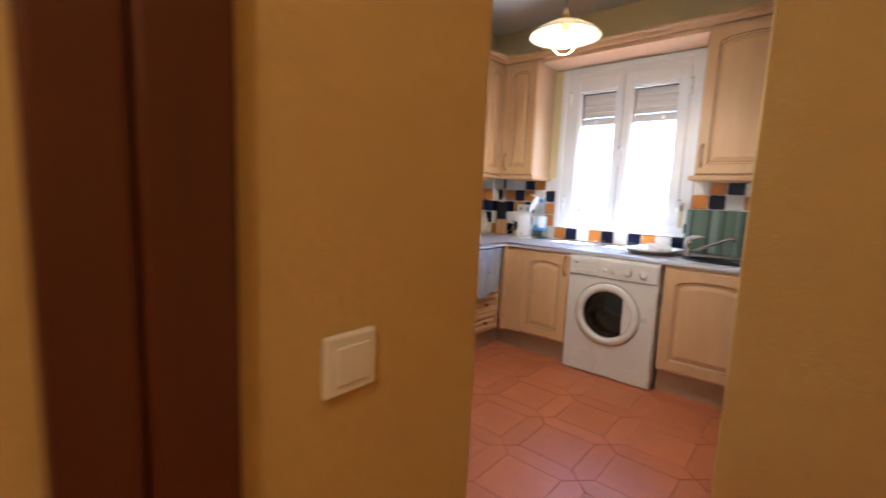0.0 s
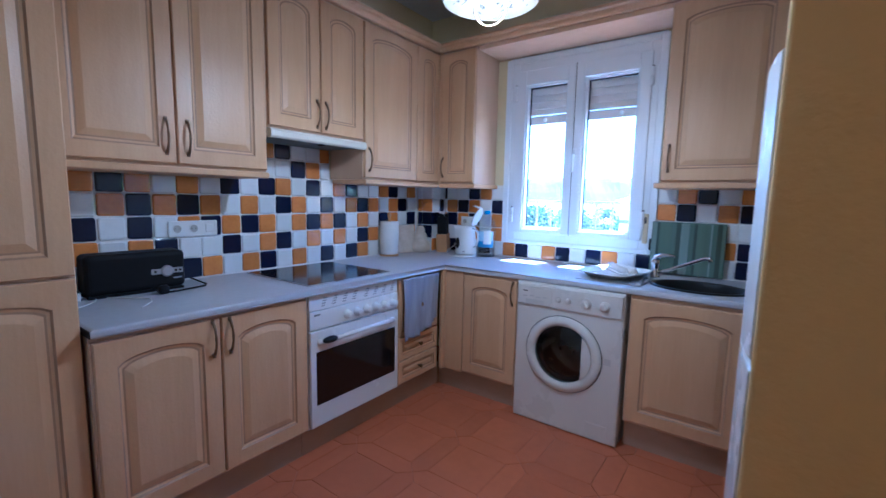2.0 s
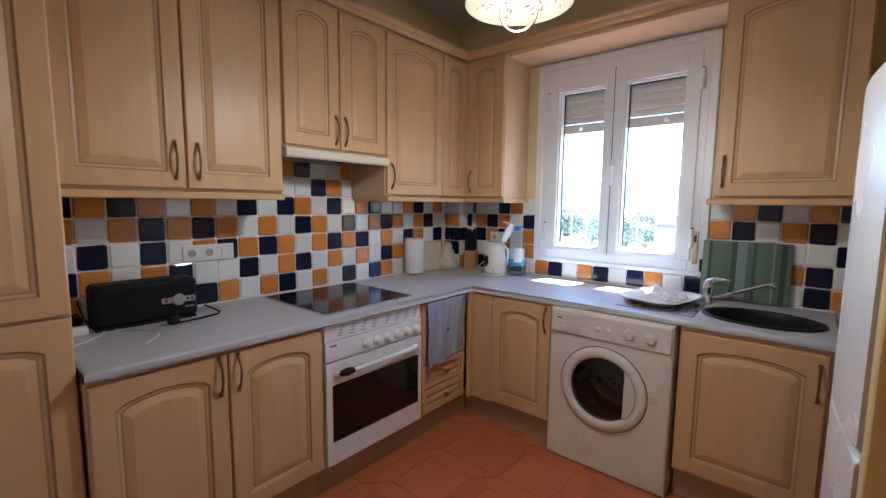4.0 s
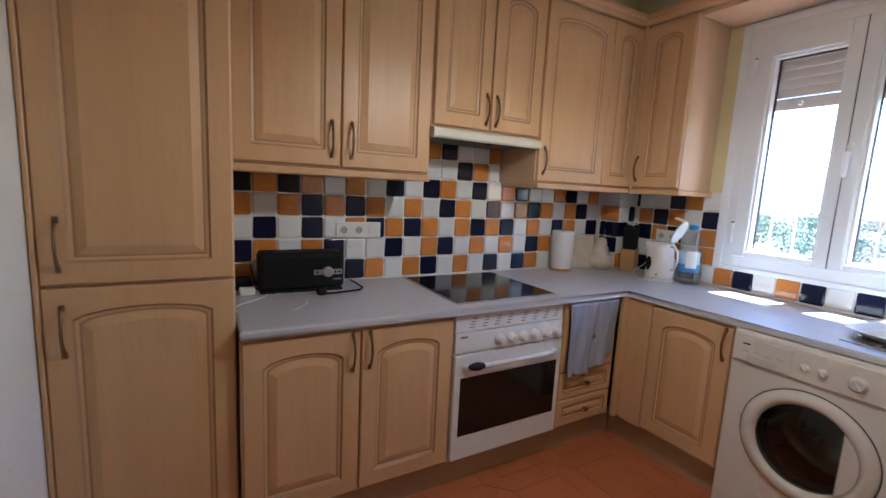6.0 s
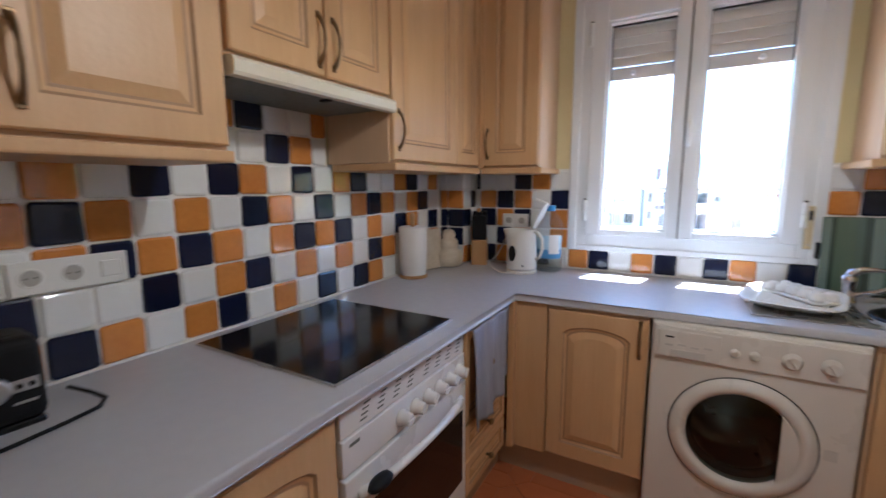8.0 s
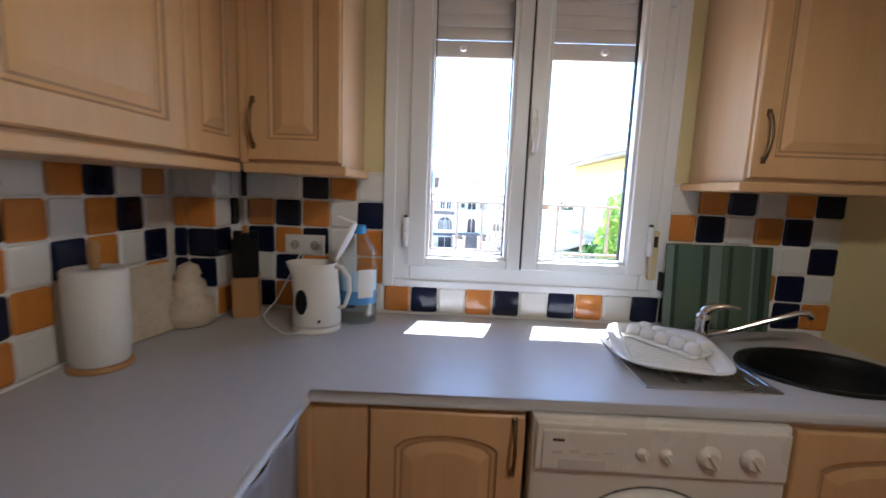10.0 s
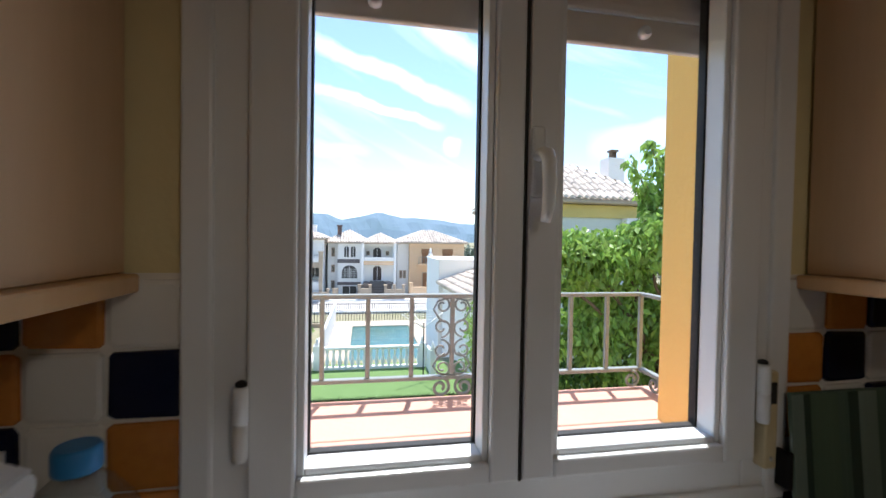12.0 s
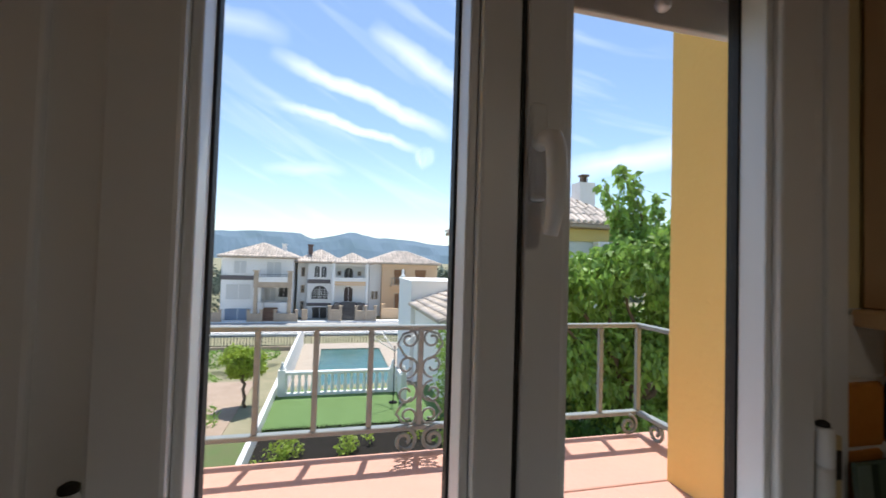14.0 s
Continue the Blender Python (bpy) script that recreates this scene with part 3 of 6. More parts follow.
part("plinth", boxes((0.53, 0.565, 1.9, 3.03, 0.0, 0.148)), PLINTH, cab)

cab = thing("corner_cabinet", (0.95, 3.3, 0), "limed-wood corner base cabinet with one arched door", "cabinet", "base cabinets")
part("body", boxes((0.64, 1.188, NY, 3.60, 0.15, 0.831), bevel=0.002), INNER, cab)
part("corner_post", boxes((0.638, 0.665, 2.935, NY, 0.15, 0.831), (0.665, 0.80, NY - 0.018, NY, 0.15, 0.831), bevel=0.002), LIMED, cab)
add_door(cab, on_ny, 0.806, 1.184, 0.165, 0.812, (1.158, 0.735))
part("plinth", boxes((0.57, 1.188, 3.03, 3.06, 0.0, 0.148)), PLINTH, cab)

cab = thing("sink_cabinet", (2.08, 3.3, 0), "limed-wood base cabinet with an arched door under the sink", "cabinet", "base cabinets")
part("body", boxes((1.815, 1.833, NY, 3.60, 0.15, 0.831), (2.312, 2.33, NY, 3.60, 0.15, 0.831), (1.833, 2.312, NY, 3.60, 0.15, 0.168), (1.833, 2.312, 3.585, 3.60, 0.168, 0.831), (1.833, 2.312, NY, NY + 0.018, 0.168, 0.831)), INNER, cab)
add_door(cab, on_ny, 1.825, 2.318, 0.165, 0.812, (2.292, 0.70))
part("plinth", boxes((1.815, 2.33, 3.03, 3.06, 0.0, 0.148)), PLINTH, cab)

# worktop
ST, SB, CX, CY, CR = 0.862, 0.831, 0.655, 2.961, 2.345
BX0, SCX, SCY, SCA, SCB = 1.845, 2.085, 3.225, 0.205, 0.155      # where the sink's part begins; the bowl's middle and half axes
bm = bmesh.new()
prism(bm, [(0.002, 1.083), (CX, 1.083), (CX, CY), (BX0, CY), (BX0, 3.622), (0.002, 3.622)], SB, ST)
bmesh.ops.bevel(bm, geom=[e for e in bm.edges if abs(e.verts[0].co.z - e.verts[1].co.z) < 1e-5 and not (e.verts[0].co.x > BX0 - 0.001 and e.verts[1].co.x > BX0 - 0.001)], offset=0.012, segments=4, affect="EDGES", profile=0.5)


def sink_ring(z, inset):
    """Outline of the worktop's sink part along rays from the bowl's middle; only the front edge is drawn in."""
    pts = []
    for ang in SINK_RAYS:
        c, d = math.cos(ang), math.sin(ang)
        k = min(((CR - SCX) / c if c > 1e-9 else (BX0 - SCX) / c if c < -1e-9 else 9), ((3.622 - SCY) / d if d > 1e-9 else (CY - SCY) / d if d < -1e-9 else 9))
        y = SCY + d * k
        pts.append(bm.verts.new((SCX + c * k, max(y, CY + inset), z)))
    return pts


SINK_RAYS = sorted([2 * math.pi * k / 56 + 0.007 for k in range(56)] + [math.atan2(y - SCY, x - SCX) % (2 * math.pi) for x in (BX0, CR) for y in (CY, 3.622)])
hole = [[bm.verts.new((SCX + SCA * math.cos(g), SCY + SCB * math.sin(g), z)) for g in SINK_RAYS] for z in (SB, ST)]
rings = [hole[0], hole[1], sink_ring(ST, 0.012), sink_ring(ST - 0.0016, 0.006), sink_ring(ST - 0.0045, 0.0028), sink_ring(ST - 0.012, 0.0), sink_ring(SB + 0.006, 0.0), sink_ring(SB, 0.006), hole[0]]
for a, b in zip(rings, rings[1:]):
    for k in range(len(a)):
        bm.faces.new((a[k], a[(k + 1) % len(a)], b[(k + 1) % len(a)], b[k]))
worktop = tagged(solid("worktop", bm, WORKTOP), "grey laminate L-shaped worktop with a rounded front edge", "worktop")
part("end_strip", boxes((0.03, CX - 0.002, 1.0795, 1.083, SB + 0.004, ST - 0.004)), BLACK, worktop)
part("upstand_bead", boxes((0.003, 0.011, 1.09, 3.45, ST, ST + 0.006), (0.72, 2.34, 3.618, 3.627, ST, ST + 0.006)), GROUT, worktop)

# ---- window ----
window_1 = thing("window_1", (1.255, 3.66, FZ0), "white two-leaf casement window with a half-raised roller shutter", "window", kind="structure")


def ring_xz(x0, x1, z0, z1, wl, wr, wb, wt, y0, y1, bevel=0.004):
    """A rectangular frame in the window's plane."""
    return boxes((x0, x0 + wl, y0, y1, z0, z1), (x1 - wr, x1, y0, y1, z0, z1), (x0 + wl, x1 - wr, y0, y1, z0, z0 + wb), (x0 + wl, x1 - wr, y0, y1, z1 - wt, z1), bevel=bevel, seg=2)


part("window_frame", ring_xz(FX0, FX1, FZ0, FZ1, 0.10, 0.09, 0.095, 0.09, 3.622, 3.695), PVC, window_1)
part("architrave", ring_xz(FX0 - 0.004, FX1 + 0.004, FZ0 - 0.006, FZ1 + 0.01, 0.045, 0.045, 0.028, 0.04, 3.614, 3.640, 0.005), PVC, window_1)
for x0, x1, g0, g1 in ((0.812, 1.2425, 0.894, 1.180), (1.2475, 1.712, 1.318, 1.632)):
    leaf = part("casement", ring_xz(x0, x1, 1.055, 2.215, g0 - x0 - 0.012, x1 - g1 - 0.012, 0.034, 0.10, 3.604, 3.685, 0.005), PVC, window_1)
    part("glazing_bead", ring_xz(g0 - 0.012, g1 + 0.012, 1.089, 2.115, 0.012, 0.012, 0.012, 0.012, 3.616, 3.660, 0.003), PVC, leaf)
    part("rubber_seal", ring_xz(g0 - 0.003, g1 + 0.003, 1.098, 2.106, 0.006, 0.006, 0.006, 0.006, 3.660, 3.678, 0.0), RUBBER, leaf)
    pane = part("pane", boxes((g0 - 0.004, g1 + 0.004, 3.664, 3.670, 1.098, 2.106)), CLEAR, leaf)
    pane.visible_shadow = False
    hx = x0 - 0.006 if x0 < 1 else x1 + 0.006
    for z in (1.185, 2.06):
        bm = lathe([(0.009, -0.055), (0.011, -0.05), (0.011, -0.002), (0.009, 0.0), (0.011, 0.002), (0.011, 0.05), (0.009, 0.055)], (hx, 3.596, z), 14)
        hinge = part("hinge", bm, PVC, leaf, "white hinge barrel")
        part("hinge_pin", lathe([(0.0085, 0.0545), (0.0085, 0.060), (0.004, 0.063)], (hx, 3.600, z), 12), RUBBER, hinge)
part("meeting_cover", boxes((1.2480, 1.3000, 3.599, 3.605, 1.06, 2.21), bevel=0.003, seg=2), PVC, window_1)
bm = boxes((1.2427, 1.2473, 3.606, 3.640, 1.056, 2.214))
part("leaf_gap", bm, RUBBER, window_1, "dark joint between the two leaves")
bm = boxes((1.2485, 1.272, 3.589, 3.600, 1.532, 1.650), bevel=0.007, seg=3)
tube(bm, [(1.260, 3.592, 1.600), (1.260, 3.572, 1.602), (1.261, 3.560, 1.598), (1.2625, 3.555, 1.585), (1.264, 3.555, 1.555), (1.264, 3.557, 1.520), (1.262, 3.563, 1.492)], [0.010, 0.0105, 0.0115, 0.0115, 0.0108, 0.010, 0.008], 12)
part("window_handle", bm, PVC, window_1, "white lever handle turned down")
# stay and strap winder at the right
bm = boxes((1.725, 1.752, 3.596, 3.622, 1.04, 1.225), bevel=0.004, seg=2)
part("shutter_strap_winder", bm, material("yellowed_plastic", (0.66, 0.56, 0.34), 0.4, var=0.3, scale=12), window_1, "yellowed plastic strap winder")
part("winder_slot", boxes((1.732, 1.745, 3.593, 3.597, 1.165, 1.205)), RUBBER, window_1)
part("winder_screw", lathe([(0.004, 0), (0.004, 0.003)], (0, 0, 0), 10), STEEL, window_1).matrix_basis = pose(1.739, 3.597, 1.06, 90, 0, 0)
# roller shutter
shut = part("roller_shutter", boxes((0.79, 1.735, 3.708, 3.722, 1.85, 1.912), bevel=0.004, seg=2), SLAT, window_1, "beige slatted roller shutter, half raised")
bm = bmesh.new()
prof = [(3.7085, 0.0), (3.7062, 0.004), (3.7050, 0.018), (3.7050, 0.028), (3.7062, 0.042), (3.7085, 0.0462), (3.716, 0.0455), (3.716, 0.0)]
ra = [bm.verts.new((0.79, y, z)) for y, z in prof]
rb = [bm.verts.new((1.735, y, z)) for y, z in prof]
for k in range(len(prof)):
    bm.faces.new((ra[k], ra[(k + 1) % len(prof)], rb[(k + 1) % len(prof)], rb[k]))
SLATMESH = mesh_of("slat", bm, SLAT)
for k in range(11):
    piece("slat", SLATMESH, shut, Matrix.Translation((0, 0, 1.914 + k * 0.0475)))
for x in (0.995, 1.525):
    part("stopper", turned(lathe([(0.011, 0), (0.013, 0.004), (0.013, 0.012), (0.008, 0.018)], steps=14), pose(x, 3.709, 1.880, 90, 0, 0)), PVC, shut, "white rubber stopper")
part("shutter_box", boxes((FX0 + 0.012, FX1 - 0.012, 3.642, 3.70, FZ1 - 0.004, 2.46)), PVC, window_1)
part("guide_rail", boxes((0.772, 0.794, 3.697, 3.735, 0.99, 2.44), bevel=0.002), PVC, window_1)
part("guide_rail", boxes((1.726, 1.748, 3.697, 3.735, 0.99, 2.44), bevel=0.002), PVC, window_1)

# outer face of the house and the ledge under the window
bm = boxes((-0.26, FX0 + 0.012, 3.932, 3.95, -4.5, 3.4), (FX1 - 0.012, 3.5, 3.932, 3.95, -4.5, 3.4), (FX0 + 0.012, FX1 - 0.012, 3.932, 3.95, -4.5, 0.93),
           (FX0 + 0.012, FX1 - 0.012, 3.932, 3.95, 2.47, 3.4), (1.7715, 1.7775, 3.737, 3.95, 0.985, 2.46), (0.7325, 0.738, 3.737, 3.95, 0.985, 2.46))
facade = structure("facade", bm, FACADE, "yellow rendered outer wall and window reveal", "wall")
bm = boxes((0.735, 1.775, 3.697, 3.95, 0.935, 0.985), (0.15, 2.12, 3.952, 4.203, 0.935, 0.985), bevel=0.005, seg=2)
ledge = structure("window_ledge", bm, TERRA_OUT, "terracotta slab ledge outside the window", "ledge")


# railing on the ledge
railing = thing("window_railing", (1.1, 4.2, 0.985), "low grey wrought-iron railing with scrolls round the window ledge", "railing")
RY, RT, RB = 4.20, 1.292, 1.044
part("top_rail", boxes((0.18, 1.902, RY - 0.011, RY + 0.011, RT - 0.006, RT + 0.006), (1.880, 1.902, 3.95, RY - 0.011, RT - 0.006, RT + 0.006), (0.18, 0.202, 3.95, RY - 0.011, RT - 0.006, RT + 0.006), bevel=0.002), IRON, railing)
part("bottom_rail", boxes((0.18, 1.902, RY - 0.011, RY + 0.011, RB - 0.006, RB + 0.006), (1.880, 1.902, 3.95, RY - 0.011, RB - 0.006, RB + 0.006), (0.18, 0.202, 3.95, RY - 0.011, RB - 0.006, RB + 0.006), bevel=0.002), IRON, railing)
POST = mesh_of("baluster", boxes((-0.0065, 0.0065, -0.0065, 0.0065, RB + 0.006, RT - 0.006), bevel=0.0015), IRON)
for x in (0.36, 0.488, 0.617, 0.742, 0.868, 0.998, 1.127, 1.251, 1.38, 1.51, 1.64, 1.768, 1.891):
    piece("baluster", POST, railing, Matrix.Translation((x, RY, 0)))
for y in (4.08,):
    piece("baluster", POST, railing, Matrix.Translation((0.191, y, 0)))


def scroll(bm, cx, cz, r, turns, start, way, y, thick=0.0032):
    pts = []
    n = int(26 * turns)
    for k in range(n + 1):
        a = start + way * 2 * math.pi * turns * k / n
        rr = r * (1 - 0.72 * k / n)
        pts.append((cx + rr * math.cos(a), y, cz + rr * math.sin(a)))
    tube(bm, pts, thick, 6)


for sgn in (-1, 1):
    bm = bmesh.new()
    scroll(bm, 1.251 + sgn * 0.030, 1.262, 0.024, 1.1, math.pi / 2 * (1 if sgn < 0 else 1), sgn, RY)
    scroll(bm, 1.251 + sgn * 0.033, 1.195, 0.030, 1.2, -math.pi / 2, -sgn, RY)
    scroll(bm, 1.251 + sgn * 0.033, 1.128, 0.030, 1.2, math.pi / 2, sgn, RY)
    scroll(bm, 1.251 + sgn * 0.028, 1.072, 0.024, 1.1, -math.pi / 2, -sgn, RY)
    tube(bm, [(1.251 + sgn * v, RY, z) for v, z in ((0.006, 1.286), (0.045, 1.275), (0.058, 1.25), (0.040, 1.222), (0.02, 1.21))], 0.0032, 6)
    tube(bm, [(1.251 + sgn * v, RY, z) for v, z in ((0.02, 1.118), (0.045, 1.10), (0.058, 1.078), (0.04, 1.055), (0.006, 1.05))], 0.0032, 6)
    part("scroll", bm, IRON, railing)
    bm = bmesh.new()
    scroll(bm, 1.251 + sgn * 0.036, 1.016, 0.030, 1.4, math.pi / 2, sgn, RY - 0.012, 0.005)
    part("foot_scroll", bm, IRON, railing)
for x, y, sgn in ((1.855, RY - 0.012, -1),):
    bm = bmesh.new()
    scroll(bm, x, 1.013, 0.028, 1.4, math.pi / 2, sgn, y, 0.005)
    part("foot_scroll", bm, IRON, railing)
bm = bmesh.new()
scroll(bm, 0, 1.013, 0.028, 1.4, math.pi / 2, 1, 0, 0.005)
part("foot_scroll", turned(bm, Matrix.Translation((1.892, 4.125, 0)) @ pose(0, 0, 0, 0, 0, 90)), IRON, railing)

# ---- appliances ----
hob = thing("ceramic_hob", (0.33, 2.21, ST), "black ceramic glass hob set into the worktop", "hob")
part("glass_plate", boxes((0.062, 0.598, 1.932, 2.488, ST + 0.001, ST + 0.0065), bevel=0.0015), HOBGLASS, hob)
part("steel_trim", boxes((0.598, 0.604, 1.928, 2.492, ST + 0.0005, ST + 0.006), (0.057, 0.062, 1.928, 2.492, ST + 0.0005, ST + 0.006), (0.062, 0.598, 1.9275, 1.932, ST + 0.0005, ST + 0.006), (0.062, 0.598, 2.488, 2.4925, ST + 0.0005, ST + 0.006)), STEEL, hob)
RINGMARK = material("printed_ring", (0.06, 0.06, 0.062), 0.2)
for x, y, r in ((0.20, 2.07, 0.09), (0.20, 2.34, 0.075), (0.44, 2.07, 0.075), (0.44, 2.34, 0.105)):
    bm = bmesh.new()
    a = [bm.verts.new((x + r * math.cos(t * math.pi / 24), y + r * math.sin(t * math.pi / 24), ST + 0.0069)) for t in range(48)]
    b = [bm.verts.new((x + (r - 0.0016) * math.cos(t * math.pi / 24), y + (r - 0.0016) * math.sin(t * math.pi / 24), ST + 0.0069)) for t in range(48)]
    for k in range(48):
        bm.faces.new((a[k], a[(k + 1) % 48], b[(k + 1) % 48], b[k]))
    part("zone_mark", bm, RINGMARK, hob)

oven = thing("oven", (0.3, 2.21, 0.15), "white built-in electric oven with a dark glass door", "oven")
OX = 0.622
part("body", boxes((0.05, OX - 0.004, 1.902, 2.522, 0.152, 0.831)), ENAMEL, oven)
part("vent_strip", boxes((OX - 0.004, OX + 0.012, 1.905, 2.518, 0.748, 0.822), bevel=0.003, seg=2), ENAMEL, oven)
SLOT = mesh_of("vent_slot", boxes((OX + 0.0115, OX + 0.0133, -0.012, 0.012, -0.0019, 0.0019)), GREYMETAL)
for g in range(8):
    for r in range(4):
        y = 1.985 + g * 0.066 + (0.02 if g > 3 else 0)
        piece("vent_slot", SLOT, oven, Matrix.Translation((0, y + r * 0.005, 0.766 + r * 0.0125)))
part("control_panel", boxes((OX - 0.004, OX + 0.016, 1.905, 2.518, 0.655, 0.745), bevel=0.003, seg=2), ENAMEL, oven)
part("maker_mark", boxes((OX + 0.0158, OX + 0.017, 1.93, 1.965, 0.722, 0.730)), GREYMETAL, oven)
bm = lathe([(0.026, 0.0), (0.025, 0.006), (0.019, 0.012), (0.0175, 0.030), (0.015, 0.034)], steps=20)
box(bm, -0.004, 0.004, -0.0165, 0.0165, 0.03, 0.037, 0.001)
KNOB = mesh_of("knob", bm, ENAMEL)
for k in range(6):
    piece("knob", KNOB, oven, Matrix.Translation((OX + 0.016, 2.135 + k * 0.067, 0.695)) @ pose(0, 0, 0, 0, 90, 0) @ pose(0, 0, 0, 0, 0, 20 * (k % 3)))
odoor = part("oven_door", boxes((OX - 0.002, OX + 0.022, 1.905, 2.518, 0.165, 0.648), bevel=0.004, seg=2), ENAMEL, oven)
part("door_glass", boxes((OX + 0.0215, OX + 0.0235, 1.935, 2.490, 0.275, 0.545), bevel=0.0015), OVENGLASS, odoor, "dark glass pane")
bm = bmesh.new()
pts = [(OX + 0.020 + 0.040 * math.sin(math.pi * k / 16) ** 0.6, 1.945 + 0.53 * k / 16, 0.592 + 0.012 * math.sin(math.pi * k / 16)) for k in range(17)]
tube(bm, pts, [0.015 - 0.004 * math.sin(math.pi * k / 16) for k in range(17)], 10)
part("door_handle", bm, ENAMEL, odoor, "curved white handle")
bm = turned(lathe([(0.004, -1.0), (0.5, -0.87), (0.87, -0.5), (1.0, 0.0), (0.87, 0.5), (0.5, 0.87), (0.004, 1.0)], steps=20), Matrix.Translation((OX + 0.046, 2.002, 0.600)) @ Matrix.Diagonal((0.022, 0.046, 0.0165, 1)))
part("grip_recess", bm, BLACK, odoor, "black oval grip inlay")
part("plinth", boxes((0.52, 0.565, 1.8975, 1.8995, 0.0, 0.148)), PLINTH, oven)

HOODCREAM = material("cream_enamel", (0.70, 0.65, 0.53), 0.3, var=0.2, scale=5, second=(0.62, 0.57, 0.45))
hood = thing("extractor_hood", (0.18, 2.23, 1.58), "slim cream extractor hood under the short cabinet", "extractor hood")
part("casing", boxes((0.0, 0.312, 1.918, 2.546, 1.592, 1.628), bevel=0.003), ENAMEL, hood)
bm = bmesh.new()
o = [(0.312, 1.628), (0.338, 1.624), (0.346, 1.614), (0.346, 1.588), (0.340, 1.580), (0.312, 1.580)]
ra = [bm.verts.new((x, 1.914, z)) for x, z in o]
rb = [bm.verts.new((x, 2.55, z)) for x, z in o]
for k in range(len(o)):
    bm.faces.new((ra[k], ra[(k + 1) % len(o)], rb[(k + 1) % len(o)], rb[k]))
bm.faces.new(ra)
bm.faces.new(rb[::-1])
part("visor", bm, HOODCREAM, hood)
part("grease_filter", boxes((0.03, 0.30, 1.95, 2.515, 1.586, 1.5915)), GREYMETAL, hood, "grey metal mesh filter")
part("pull_tab", boxes((0.28, 0.318, 2.24, 2.26, 1.574, 1.5805), bevel=0.002), BLACK, hood)

wm = thing("washing_machine", (1.5, 3.25, 0), "white front-loading washing machine under the worktop", "washing machine")
AGED = material("aged_white_enamel", (0.66, 0.63, 0.58), 0.28, var=0.2, scale=4, second=(0.59, 0.56, 0.51))
WX0, WX1, WY, WZ = 1.198, 1.798, 2.945, 0.829
DX, DZ = 1.487, 0.446


def drum_front(x0, x1, z0, z1, inset):
    """Where rays from the porthole's middle meet a rectangle."""
    x0, x1, z0, z1 = x0 + inset, x1 - inset, z0 + inset, z1 - inset
    out = []
    for ang in ANGLES:
        c, d = math.cos(ang), math.sin(ang)
        k = min(((x1 - DX) / c if c > 1e-9 else (x0 - DX) / c if c < -1e-9 else 9), ((z1 - DZ) / d if d > 1e-9 else (z0 - DZ) / d if d < -1e-9 else 9))
        out.append((DX + c * k, DZ + d * k))
    return out


ANGLES = sorted([2 * math.pi * k / 48 + 0.01 for k in range(48)] + [math.atan2(z - DZ, x - DX) % (2 * math.pi) for x in (WX0, WX1) for z in (0.004, WZ)])
bm = bmesh.new()
hole = [(DX + 0.166 * math.cos(g), DZ + 0.166 * math.sin(g)) for g in ANGLES]
rings = [[bm.verts.new((x, y, z)) for x, z in ring] for ring, y in (
    (hole, WY + 0.035), (hole, WY), (drum_front(WX0, WX1, 0.004, WZ, 0.010), WY), (drum_front(WX0, WX1, 0.004, WZ, 0.003), WY + 0.003),
    (drum_front(WX0, WX1, 0.004, WZ, 0.0), WY + 0.010), (drum_front(WX0, WX1, 0.004, WZ, 0.0), 3.56))]
for a, b in zip(rings, rings[1:]):
    for k in range(len(a)):
        bm.faces.new((a[k], a[(k + 1) % len(a)], b[(k + 1) % len(a)], b[k]))
bm.faces.new(rings[-1])
part("body", bm, AGED, wm)
part("door_gasket", turned(lathe([(0.160, -0.070), (0.146, -0.062), (0.142, -0.045), (0.152, -0.036), (0.1655, -0.034)], steps=48, cap=False), pose(DX, WY, DZ, 90, 0, 0)), material("grey_rubber", (0.10, 0.10, 0.105), 0.6), wm, "grey rubber door gasket")
drum = part("drum", turned(lathe([(0.0, -0.335), (0.06, -0.335), (0.09, -0.35), (0.215, -0.35), (0.228, -0.335), (0.228, -0.095), (0.205, -0.075), (0.160, -0.070)], steps=48, cap=False), pose(DX, WY, DZ, 90, 0, 0)), STEEL, wm, "steel drum")
for k in range(3):
    part("drum_paddle", turned(boxes((-0.018, 0.018, -0.226, -0.165, -0.32, -0.11), bevel=0.01, seg=2), pose(DX, WY, DZ, 90, 0, 0) @ pose(0, 0, 0, 0, 0, 40 + 120 * k)), PLASTIC, drum)
for x in (WX0 + 0.05, WX1 - 0.05):
    for y in (WY + 0.05, 3.5):
        part("foot", lathe([(0.02, 0.0), (0.02, 0.003), (0.012, 0.005)], (x, y, 0), 12), BLACK, wm)
part("control_panel", boxes((WX0 + 0.008, WX1 - 0.008, WY - 0.010, WY + 0.002, 0.698, 0.817), bevel=0.004, seg=2), AGED, wm)
drawer = part("detergent_drawer", boxes((WX0 + 0.022, WX0 + 0.215, WY - 0.014, WY - 0.009, 0.704, 0.803), bevel=0.003, seg=2), AGED, wm)
# grip hollow: a flat piece with its shade put into a darker colour
part("drawer_grip", boxes((WX0 + 0.062, WX0 + 0.172, WY - 0.0155, WY - 0.0135, 0.706, 0.734), bevel=0.0008), material("shaded_plastic", (0.55, 0.53, 0.49), 0.5), drawer)
part("maker_mark", boxes((WX0 + 0.045, WX0 + 0.072, WY - 0.0155, WY - 0.0135, 0.776, 0.782)), BLACK, drawer)
